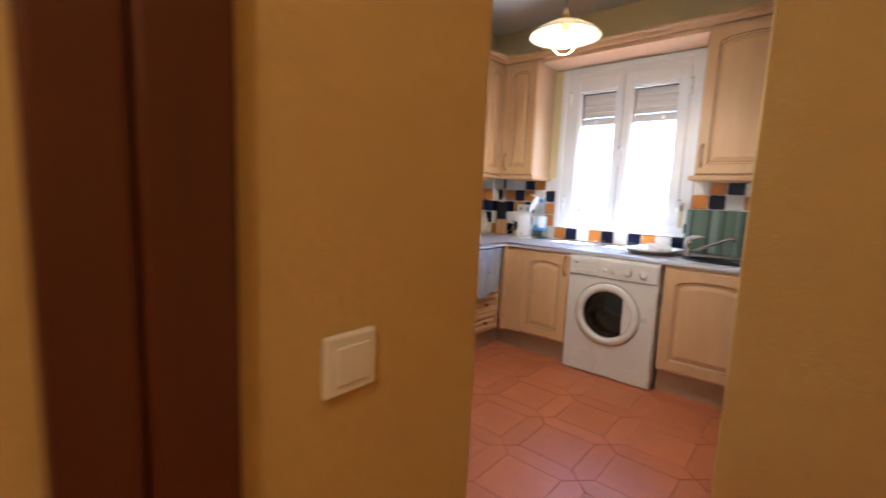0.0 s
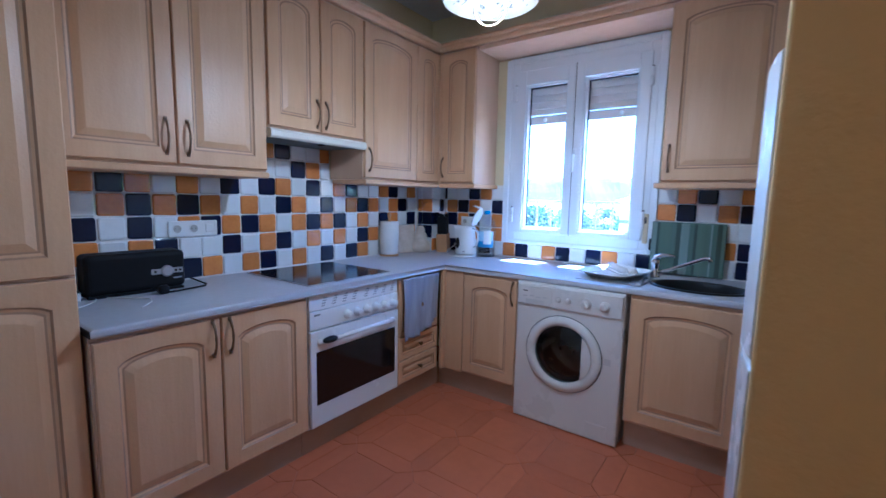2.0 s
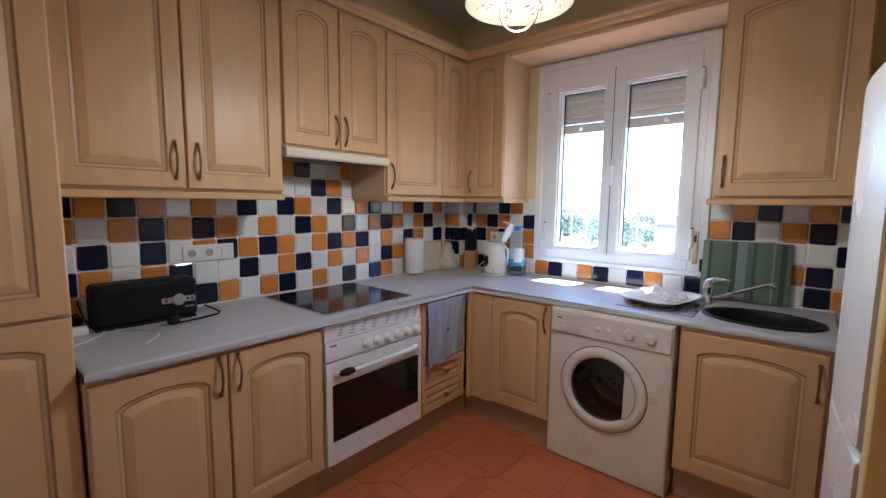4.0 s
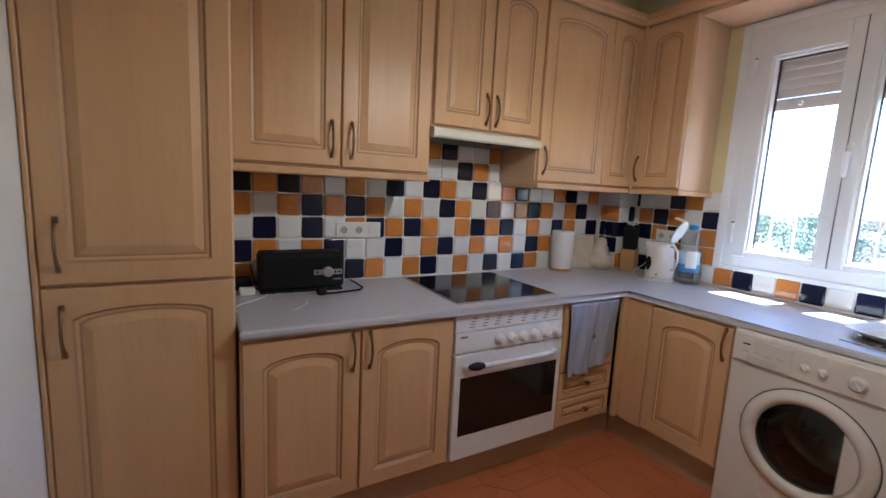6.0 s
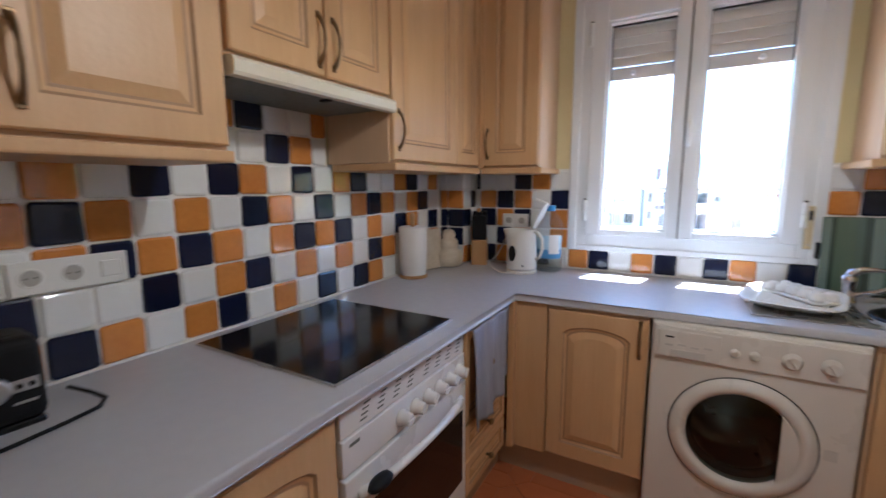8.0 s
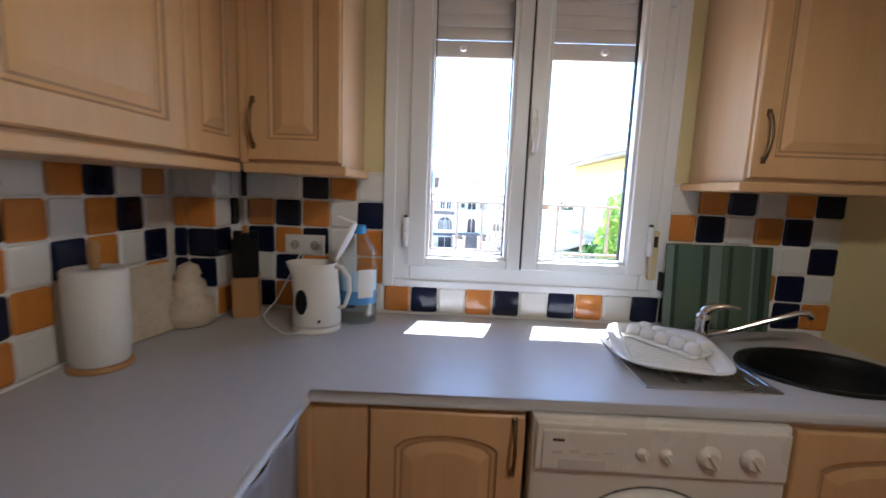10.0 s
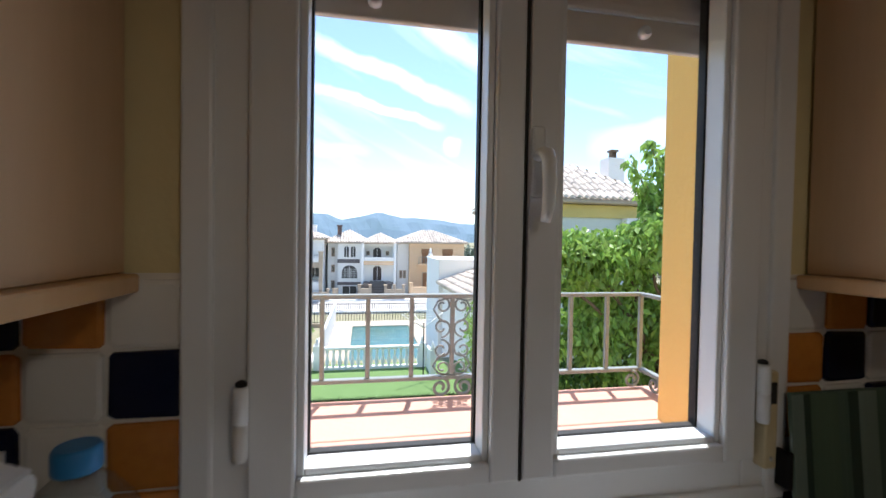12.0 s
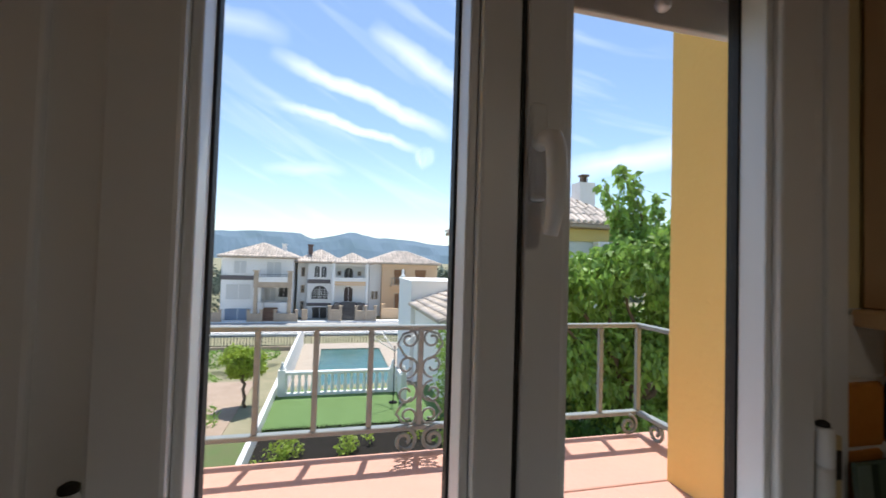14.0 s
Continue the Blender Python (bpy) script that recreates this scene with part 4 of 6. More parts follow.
part("printed_lines", boxes(*[(WX0 + 0.045 + 0.04 * k, WX0 + 0.07 + 0.04 * k, WY - 0.0149, WY - 0.0137, 0.745 + 0.004 * (k % 2), 0.752 + 0.004 * (k % 2)) for k in range(4)]), material("printed_grey", (0.5, 0.48, 0.45), 0.6), drawer)


def dial(x, z, r, depth):
    bm = lathe([(r * 1.15, 0), (r * 1.1, 0.004), (r * 0.9, 0.006), (r * 0.85, depth), (r * 0.7, depth + 0.003)], steps=24)
    box(bm, -r * 0.13, r * 0.13, -r * 0.8, r * 0.8, depth, depth + 0.008, 0.001)
    return turned(bm, pose(x, WY - 0.010, z, 90, 0, 0) @ pose(0, 0, 0, 0, 0, 35))


part("push_button", dial(WX0 + 0.255, 0.752, 0.013, 0.008), AGED, wm)
part("push_button", dial(WX0 + 0.31, 0.752, 0.014, 0.010), AGED, wm)
part("programme_dial", dial(WX0 + 0.408, 0.752, 0.025, 0.014), AGED, wm)
part("spin_dial", dial(WX0 + 0.505, 0.752, 0.024, 0.014), AGED, wm)
part("door_groove", turned(lathe([(0.2185, 0.0), (0.2185, 0.0015), (0.200, 0.0015), (0.200, 0.0)], steps=48, cap=False), pose(DX, WY + 0.0005, DZ, 90, 0, 0)), RUBBER, wm)
wdoor = part("porthole_door", turned(lathe([(0.214, 0.0), (0.214, 0.006), (0.208, 0.014), (0.187, 0.022), (0.172, 0.020), (0.163, 0.010), (0.159, 0.002)], steps=56, cap=False), pose(DX, WY, DZ, 90, 0, 0)), AGED, wm)
part("door_glass", turned(lathe([(0.160, 0.003), (0.134, 0.012), (0.08, 0.018), (0.03, 0.021), (0.002, 0.0215)], steps=48, cap=False), pose(DX, WY, DZ, 90, 0, 0)), glass("dark_door_glass", (0.24, 0.27, 0.24), 0.02, 0.05), wdoor, "dark convex glass")
bm = bmesh.new()
outline = [(0.142 * math.cos(a), 0.150 * math.sin(a)) for a in [math.radians(-52 + 104 * k / 12) for k in range(13)]]
prism(bm, [(max(u, 0.0) + 0.022, v) for u, v in outline] + [(0.112, 0.118), (0.112, -0.118)], 0.004, 0.020)
part("door_grip", turned(bm, pose(DX, WY, DZ, 90, 0, 0)), AGED, wdoor, "white crescent door grip")
part("sticker", boxes((WX1 - 0.085, WX1 - 0.05, WY - 0.0015, WY + 0.001, 0.44, 0.475)), material("faded_sticker", (0.55, 0.53, 0.50), 0.6), wm)
part("filter_flap", boxes((WX1 - 0.16, WX1 - 0.05, WY - 0.003, WY + 0.001, 0.035, 0.10), bevel=0.001), AGED, wm)

fridge = thing("fridge_freezer", (2.6, 2.2, 0), "white fridge-freezer with rounded doors beside the sink", "fridge")
part("body", boxes((2.36, 2.95, 1.885, 2.47, 0.02, 1.64), bevel=0.012, seg=3), ENAMEL, fridge)
for z0, z1 in ((0.06, 0.915), (0.93, 1.635)):
    bm = bmesh.new()
    n = 10
    out = [(2.358, 1.885)] + [(2.31 - 0.022 * math.sin(math.pi * k / n), 1.885 + 0.585 * k / n) for k in range(n + 1)] + [(2.358, 2.47)]
    prism(bm, out, z0, z1)
    bmesh.ops.bevel(bm, geom=[e for e in bm.edges if abs(e.verts[0].co.z - e.verts[1].co.z) < 1e-5], offset=0.014, segments=3, affect="EDGES", profile=0.5)
    d = part("fridge_door", bm, ENAMEL, fridge)
    part("gasket", boxes((2.3575, 2.3605, 1.89, 2.465, z0 + 0.01, z1 - 0.01)), GREYMETAL, d)
part("foot_plinth", boxes((2.38, 2.40, 1.89, 2.465, 0.0, 0.055)), GREYMETAL, fridge)
for k, (z, w, h) in enumerate(((1.46, 0.10, 0.13), (1.30, 0.08, 0.09), (1.14, 0.09, 0.12))):
    note = tagged(solid("paper_note", boxes((2.42 + 0.03 * k, 2.42 + 0.03 * k + w, 2.4712, 2.4722, z, z + h)), PAPER), "white paper note stuck on the fridge side", "note", "notes on the fridge")

# ---- pendant lamp ----
LX, LY = 1.455, 2.10
lamp = thing("pendant_lamp", (LX, LY, 2.75), "hanging lamp with a painted white shade and lit bulb", "lamp")
part("ceiling_rose", lathe([(0.05, 2.72), (0.055, 2.735), (0.05, 2.7495)], (LX, LY, 0), 24), GILT, lamp)
bm = tube(bmesh.new(), [(LX, LY, 2.11), (LX, LY, 2.725)], 0.006, 8)
part("cord", bm, SHADE, lamp)
part("cap", lathe([(0.030, 2.075), (0.034, 2.08), (0.030, 2.10), (0.016, 2.115), (0.010, 2.14)], (LX, LY, 0), 24), GILT, lamp)
shade = part("shade", lathe([(0.172, 2.006), (0.174, 2.009), (0.15, 2.030), (0.09, 2.062), (0.036, 2.078), (0.034, 2.073), (0.088, 2.056), (0.148, 2.024), (0.170, 2.005)], (LX, LY, 0), 48, cap=False), SHADE, lamp, "white shade painted with grey vines")
rng = random.Random(5)
for k in range(64):
    a, r = 2 * math.pi * (k % 8) / 8 + rng.gauss(0, 0.16), rng.uniform(0.095, 0.155)
    h = 2.056 - (r - 0.088) * (0.028 / 0.06) if r < 0.148 else 2.028 - (r - 0.148) * 0.74
    ca, sa = math.cos(a), math.sin(a)
    tw = rng.uniform(-0.7, 0.7)
    pts = []
    for s in (-1, -0.4, 0.3, 1):
        rr, aa = r + s * 0.010 * math.cos(tw * 2), a + s * 0.015 * math.sin(tw * 2) / r
        hh = (2.056 - (rr - 0.088) * (0.028 / 0.06)) if rr < 0.148 else 2.028 - (rr - 0.148) * 0.74
        pts.append((LX + rr * math.cos(aa), LY + rr * math.sin(aa), hh - 0.0012))
    part("painted_leaf", tube(bmesh.new(), pts, [0.001, 0.0042, 0.0034, 0.0008], 5), VINE, shade)
part("bulb_holder", lathe([(0.017, 2.030), (0.018, 2.04), (0.018, 2.074)], (LX, LY, 0), 18), GILT, lamp)
bulb = part("bulb", lathe([(0.002, 1.952), (0.012, 1.955), (0.016, 1.97), (0.016, 2.02), (0.012, 2.032)], (LX, LY, 0), 18), WARMBULB, lamp, "lit warm bulb")
bulb.visible_shadow = False
bm = bmesh.new()
tube(bm, [(LX + 0.052 * math.sin(a), LY + 0.026 * math.sin(a), 1.985 - 0.066 * math.cos(a)) for a in [2 * math.pi * k / 28 for k in range(28)]], 0.0035, 6, closed=True)
part("bulb_guard", bm, GILT, lamp, "gilt wire loop round the bulb")

# ---- things on the worktop ----
toaster = thing("toaster", (0.13, 1.41, ST), "long black two-slot toaster with a grey dial", "toaster")
TM = pose(0.135, 1.375, ST, 0, 0, -2)
part("body", turned(boxes((-0.062, 0.062, -0.183, 0.183, 0.012, 0.178), bevel=0.022, seg=4), TM), BLACK, toaster)
part("base", turned(boxes((-0.055, 0.055, -0.176, 0.176, 0.0, 0.0125), bevel=0.003), TM), BLACK, toaster)
part("bread_slot", turned(boxes((-0.012, 0.022, -0.15, 0.15, 0.1775, 0.1795)), TM), RUBBER, toaster)
bm = turned(lathe([(0.025, 0), (0.024, 0.007), (0.018, 0.010)], steps=28), TM @ pose(0.062, 0.106, 0.088, 0, 90, 0))
part("dial", bm, STEEL, toaster, "brushed grey dial")
bm = boxes((0.0615, 0.0645, 0.044, 0.170, 0.076, 0.100), bevel=0.0014)
part("dial_plate", turned(bm, TM), STEEL, toaster, "grey control plate")
for y in (0.060, 0.140, 0.158):
    part("button", turned(lathe([(0.005, 0), (0.005, 0.003)], steps=12), TM @ pose(0.0645, y, 0.088, 0, 90, 0)), BLACK, toaster)
part("printed_line", turned(boxes((0.0618, 0.0628, 0.13, 0.165, 0.052, 0.057)), TM), STEEL, toaster)
bm = bmesh.new()
tube(bm, [(0.13, 1.605, ST + 0.03), (0.16, 1.635, ST + 0.012), (0.20, 1.645, ST + 0.0045), (0.235, 1.62, ST + 0.0045), (0.25, 1.56, ST + 0.0045), (0.262, 1.49, ST + 0.0045), (0.27, 1.45, ST + 0.006)], 0.004, 8)
cordp = part("cord", bm, BLACK, toaster)
part("plug", turned(lathe([(0.012, 0), (0.02, 0.008), (0.02, 0.03), (0.012, 0.042)], steps=16), Matrix.Translation((0.272, 1.455, ST + 0.0205)) @ pose(0, 0, 0, 90, 0, 0)), BLACK, cordp)

charger = thing("usb_charger", (0.168, 1.148, ST), "small white wall charger with a white cable", "charger")
part("body", boxes((0.150, 0.188, 1.118, 1.178, ST, ST + 0.032), bevel=0.005, seg=2), PLASTIC, charger)
part("pin", boxes((0.158, 0.162, 1.098, 1.119, ST + 0.014, ST + 0.018), (0.176, 0.180, 1.098, 1.119, ST + 0.014, ST + 0.018)), STEEL, charger)
part("port", boxes((0.160, 0.178, 1.1775, 1.1785, ST + 0.012, ST + 0.020)), BLACK, charger)
bm = bmesh.new()
tube(bm, [(0.169, 1.178, ST + 0.014), (0.165, 1.20, ST + 0.006), (0.18, 1.225, ST + 0.0025), (0.23, 1.21, ST + 0.0025), (0.28, 1.165, ST + 0.0025), (0.32, 1.11, ST + 0.0025), (0.37, 1.085, ST + 0.0025), (0.45, 1.10, ST + 0.0025)], 0.0024, 6)
part("cable", bm, PLASTIC, charger)
lead = tagged(solid("white_cable", tube(bmesh.new(), [(0.10, 1.19, ST + 0.003), (0.15, 1.24, ST + 0.0025), (0.235, 1.29, ST + 0.0025), (0.29, 1.345, ST + 0.0025), (0.335, 1.362, ST + 0.0025), (0.385, 1.35, ST + 0.0025), (0.43, 1.315, ST + 0.0025), (0.465, 1.285, ST + 0.0025)], 0.0022, 6), PLASTIC), "thin white cable lying on the worktop", "cable")


adapter = thing("power_adapter", (0.07, 1.14, ST), "black plug-in adapter lying by the tiles", "adapter")
part("body", boxes((0.03, 0.115, 1.095, 1.175, ST, ST + 0.055), bevel=0.008, seg=2), BLACK, adapter)
part("cord", tube(bmesh.new(), [(0.10, 1.175, ST + 0.02), (0.11, 1.195, ST + 0.005), (0.07, 1.205, ST + 0.004), (0.03, 1.19, ST + 0.03), (0.015, 1.175, ST + 0.10)], 0.003, 6), BLACK, adapter)


def socket_plate(name, to_room, u0, u1, v0, v1, kinds, label):
    s = thing(name, to_room @ Vector(((u0 + u1) / 2, (v0 + v1) / 2, 0)), label, "socket")
    part("plate", turned(boxes((u0, u1, v0, v1, 0.0, 0.010), bevel=0.003, seg=2), to_room), PLASTIC, s)
    n = len(kinds)
    for k, kd in enumerate(kinds):
        c = u0 + (u1 - u0) * (k + 0.5) / n
        v = (v0 + v1) / 2
        if kd == "socket":
            bm = lathe([(0.0225, 0.0101), (0.0215, 0.0112), (0.0195, 0.0112), (0.0185, 0.0104)], (c, v, 0), 24, cap=False)
            o = part("socket_rim", turned(bm, to_room), PLASTIC, s)
            part("socket_well", turned(lathe([(0.0185, 0.0100), (0.0185, 0.0104)], (c, v, 0), 24), to_room), material("socket_well", (0.42, 0.40, 0.36), 0.6), s)
            part("socket_hole", turned(boxes((c - 0.011, c - 0.007, v - 0.002, v + 0.002, 0.0104, 0.0108), (c + 0.007, c + 0.011, v - 0.002, v + 0.002, 0.0104, 0.0108)), to_room), RUBBER, s)
        else:
            part("rocker", turned(boxes((c - 0.022, c + 0.022, v - 0.022, v + 0.022, 0.010, 0.014), bevel=0.003), to_room), PLASTIC, s)
    return s


socket_plate("triple_socket", face_x(0.001), 1.567, 1.799, 1.080, 1.158, ("socket", "socket", "switch"), "white plate with two round sockets and a switch on the tiles")
socket_plate("double_socket", face_y(3.629), 0.335, 0.490, 1.076, 1.154, ("socket", "socket"), "white plate with two round sockets behind the kettle")

roll = thing("paper_towel_holder", (0.095, 3.02, ST), "white kitchen paper roll on a wooden holder", "paper towel")
part("base", lathe([(0.07, 0.0), (0.072, 0.004), (0.07, 0.012), (0.03, 0.014)], (0.095, 3.02, ST), 28), PINE, roll)
part("paper_roll", lathe([(0.061, 0.014), (0.064, 0.018), (0.069, 0.12), (0.070, 0.25), (0.066, 0.256), (0.022, 0.256), (0.02, 0.245)], (0.095, 3.02, ST), 32), PAPER, roll)
part("rod", lathe([(0.011, 0.014), (0.011, 0.29), (0.014, 0.30), (0.013, 0.315), (0.006, 0.325)], (0.095, 3.02, ST), 16), PINE, roll)

jar = tagged(solid("ceramic_figure", lathe([(0.062, 0.0), (0.078, 0.01), (0.082, 0.04), (0.074, 0.085), (0.050, 0.098), (0.055, 0.112), (0.050, 0.145), (0.034, 0.16), (0.038, 0.175), (0.030, 0.20), (0.008, 0.212)], (0.105, 3.375, ST), 24), CERAMIC), "squat cream ceramic figure in three rounded tiers", "ornament")
board = tagged(solid("chopping_board", turned(boxes((-0.009, 0.009, -0.10, 0.10, 0.0, 0.22), bevel=0.007, seg=3), pose(0.075, 3.24, ST, 0, -12, -14)), CERAMIC), "pale chopping board leaning on the tiles", "chopping board")
block = thing("knife_block", (0.235, 3.50, ST), "beige block with a bundle of black handles in the corner", "knife block")
part("body", turned(boxes((-0.045, 0.045, -0.05, 0.05, 0.0, 0.15), bevel=0.006, seg=2), pose(0.235, 3.515, ST, 6, 0, 20)), PINE, block)
for k in range(6):
    part("knife_handle", turned(boxes((-0.015, 0.015, -0.013, 0.013, 0.15, 0.29 + 0.02 * (k % 2)), bevel=0.004, seg=2), pose(0.235, 3.515, ST, 6, 0, 20) @ pose(-0.026 + 0.026 * (k % 3), -0.02 + 0.04 * (k // 3), 0)), BLACK, block)

kettle = thing("electric_kettle", (0.535, 3.40, ST), "white plastic kettle standing with its lid open", "kettle")
KX, KY = 0.535, 3.395
part("base_plate", lathe([(0.078, 0.0), (0.08, 0.004), (0.078, 0.016), (0.05, 0.018)], (KX, KY, ST), 32), PLASTIC, kettle)
bm = lathe([(0.076, 0.020), (0.080, 0.03), (0.076, 0.11), (0.068, 0.19), (0.066, 0.228), (0.063, 0.228), (0.065, 0.19), (0.062, 0.14)], (KX, KY, ST), 36)
for v in bm.verts:
    if v.co.z > ST + 0.15 and v.co.x < KX - 0.03:
        v.co.x -= 0.035 * (v.co.z - ST - 0.15) / 0.078
part("body", bm, PLASTIC, kettle)
part("water_gauge", turned(lathe([(0.026, -0.004), (0.026, 0.002), (0.020, 0.004)], steps=24), Matrix.Translation((KX - 0.030, KY - 0.0695, ST + 0.105)) @ pose(0, 0, 0, 0, 0, -24) @ Matrix.Diagonal((0.9, 1, 1.6, 1)) @ pose(0, 0, 0, 90, 0, 0)), BLACK, kettle, "dark oval water gauge")
bm = bmesh.new()
tube(bm, [(KX + 0.055, KY - 0.01, ST + 0.217), (KX + 0.085, KY - 0.014, ST + 0.217), (KX + 0.112, KY - 0.018, ST + 0.185), (KX + 0.115, KY - 0.018, ST + 0.135), (KX + 0.098, KY - 0.015, ST + 0.085), (KX + 0.07, KY - 0.01, ST + 0.075)], [0.008, 0.0085, 0.008, 0.007, 0.007, 0.006], 10)
part("handle", bm, PLASTIC, kettle)
LIDM = Matrix.Translation((KX + 0.066, KY - 0.005, ST + 0.232)) @ pose(0, 0, 0, 0, -63, 0)
bm = turned(lathe([(0.074, 0.0), (0.076, 0.003), (0.070, 0.009), (0.038, 0.012)], steps=28), LIDM @ Matrix.Translation((0.076, 0, 0)) @ Matrix.Diagonal((1, 0.66, 1, 1)))
lid = part("lid", bm, PLASTIC, kettle, "raised white lid")
part("lid_tab", turned(boxes((-0.004, 0.004, -0.022, 0.022, 0.0, 0.062), bevel=0.003, seg=2), LIDM @ Matrix.Translation((0.146, 0, 0.004)) @ pose(0, 0, 0, 0, -8, 0)), PLASTIC, lid)
part("switch_dot", turned(lathe([(0.005, 0), (0.005, 0.003)], steps=10), Matrix.Translation((KX + 0.03, KY - 0.072, ST + 0.045)) @ pose(0, 0, 0, 90, 0, 0)), BLACK, kettle)
bm = bmesh.new()
tube(bm, [(KX - 0.02, KY - 0.078, ST + 0.006), (KX - 0.08, KY - 0.085, ST + 0.003), (KX - 0.16, KY - 0.02, ST + 0.012), (KX - 0.21, KY + 0.05, ST + 0.02), (KX - 0.19, KY + 0.12, ST + 0.06), (KX - 0.15, KY + 0.20, ST + 0.18), (KX - 0.13, KY + 0.215, ST + 0.235)], 0.003, 7)
part("cord", bm, PLASTIC, kettle)

bottle = thing("water_bottle", (0.665, 3.50, ST), "large clear plastic water bottle with a blue cap", "bottle")
BX, BY = 0.652, 3.50
prof = [(0.058, 0.0), (0.065, 0.006), (0.068, 0.03)]
for k in range(6):
    prof += [(0.068, 0.035 + 0.031 * k), (0.064, 0.050 + 0.031 * k)]
prof += [(0.068, 0.23), (0.060, 0.268), (0.036, 0.302), (0.021, 0.316), (0.020, 0.325)]
shell = part("shell", lathe(prof, (BX, BY, ST), 32), PET, bottle)


def label_arc(r, a0, a1, z0, z1):
    """A strip of label round part of the bottle."""
    arc = [math.radians(a0 + (a1 - a0) * k / 12) for k in range(13)]
    ring = [(BX + (r + 0.0006) * math.cos(a), BY + (r + 0.0006) * math.sin(a)) for a in arc]
    ring += [(BX + r * math.cos(a), BY + r * math.sin(a)) for a in reversed(arc)]
    bm = bmesh.new()
    prism(bm, ring, ST + z0, ST + z1)
    return bm


part("label", label_arc(0.0688, -165, -15, 0.075, 0.122), LABEL, bottle, "blue printed band of the label")
part("label", label_arc(0.0688, -165, -15, 0.122, 0.195), material("pale_label", (0.34, 0.56, 0.72), 0.4, var=0.7, scale=22, second=(0.62, 0.74, 0.80)), bottle, "pale band of the label")
part("paper_label", label_arc(0.0697, -78, -30, 0.10, 0.20), PAPER, bottle, "small white paper label")
part("cap", lathe([(0.024, 0.320), (0.025, 0.323), (0.025, 0.345), (0.022, 0.350)], (BX, BY, ST), 20), BLUECAP, bottle, "blue screw cap")
part("water", lathe([(0.056, 0.002), (0.062, 0.01), (0.062, 0.085), (0.0, 0.085)], (BX, BY, ST), 28), PET, bottle)

# sink, tap, rack, board
sink = thing("kitchen_sink", (2.05, 3.25, ST), "grey steel drainer beside an oval black sink bowl", "sink")
bm = bmesh.new()
n = 40


def loop(pts, z):
    return [bm.verts.new((x, y, z)) for x, y in pts]


def oval(a, b):
    return [(2.085 + a * math.cos(2 * math.pi * k / n), 3.225 + b * math.sin(2 * math.pi * k / n)) for k in range(n)]


rings = [loop(oval(0.232, 0.178), ST + 0.001), loop(oval(0.230, 0.176), ST + 0.008), loop(oval(0.215, 0.163), ST + 0.009), loop(oval(0.207, 0.157), ST + 0.006), loop(oval(0.2035, 0.1535), ST + 0.002)]
for a, b in zip(rings, rings[1:]):
    for k in range(n):
        bm.faces.new((a[k], a[(k + 1) % n], b[(k + 1) % n], b[k])).smooth = True
part("rim", bm, SINK, sink)
bm = bmesh.new()
rings = [loop(oval(0.204, 0.154), ST + 0.004), loop(oval(0.200, 0.150), ST - 0.004), loop(oval(0.195, 0.145), ST - 0.03), loop(oval(0.182, 0.134), ST - 0.12), loop(oval(0.150, 0.108), ST - 0.15), loop(oval(0.04, 0.04), ST - 0.156)]
for a, b in zip(rings, rings[1:]):
    for k in range(n):
        bm.faces.new((a[k], a[(k + 1) % n], b[(k + 1) % n], b[k])).smooth = True
bm.faces.new(rings[-1])
part("bowl", bm, SINK, sink, "black oval bowl")
part("waste", lathe([(0.038, -0.1545), (0.036, -0.152), (0.02, -0.1535)], (SCX, SCY, ST), 20), STEEL, sink)
part("drainer", boxes((1.50, 1.848, 3.05, 3.42, ST + 0.0005, ST + 0.005), bevel=0.0015), STEEL, sink)
RIB = mesh_of("drainer_rib", boxes((-0.006, 0.006, 3.09, 3.38, ST + 0.0048, ST + 0.0075), bevel=0.001), STEEL)
for k in range(8):
    piece("drainer_rib", RIB, sink, Matrix.Translation((1.60 + 0.034 * k, 0, 0)))

tap = thing("mixer_tap", (1.842, 3.425, ST), "chrome single-lever mixer tap with a long swung spout", "tap")
part("body", lathe([(0.028, 0.0), (0.028, 0.006), (0.022, 0.012), (0.021, 0.07), (0.024, 0.08), (0.024, 0.10), (0.016, 0.112)], (1.842, 3.425, ST), 24), CHROME, tap)
bm = tube(bmesh.new(), [(1.840, 3.425, ST + 0.095), (1.848, 3.422, ST + 0.118), (1.872, 3.417, ST + 0.132), (1.91, 3.41, ST + 0.136), (1.945, 3.40, ST + 0.134)], [0.020, 0.018, 0.013, 0.009, 0.005], 10)
part("lever", bm, CHROME, tap)
bm = tube(bmesh.new(), [(1.85, 3.42, ST + 0.03), (1.92, 3.40, ST + 0.055), (2.02, 3.37, ST + 0.105), (2.09, 3.345, ST + 0.140), (2.112, 3.336, ST + 0.143), (2.122, 3.333, ST + 0.128)], [0.010, 0.010, 0.0095, 0.0095, 0.0105, 0.011], 12)
part("spout", bm, CHROME, tap)

rack = thing("dish_tray", (1.64, 3.24, ST), "white plastic draining tray with ribs on the drainer", "dish rack")
RM = pose(1.652, 3.285, ST + 0.0095, 0, 0, 76)
bm = bmesh.new()
n = 44


def rounded(a, b, z, p=4.0):
    pts = []
    for k in range(n):
        t = 2 * math.pi * k / n
        c, s = math.cos(t), math.sin(t)
        pts.append(bm.verts.new((a * math.copysign(abs(c) ** (2 / p), c), b * math.copysign(abs(s) ** (2 / p), s), z)))
    return pts


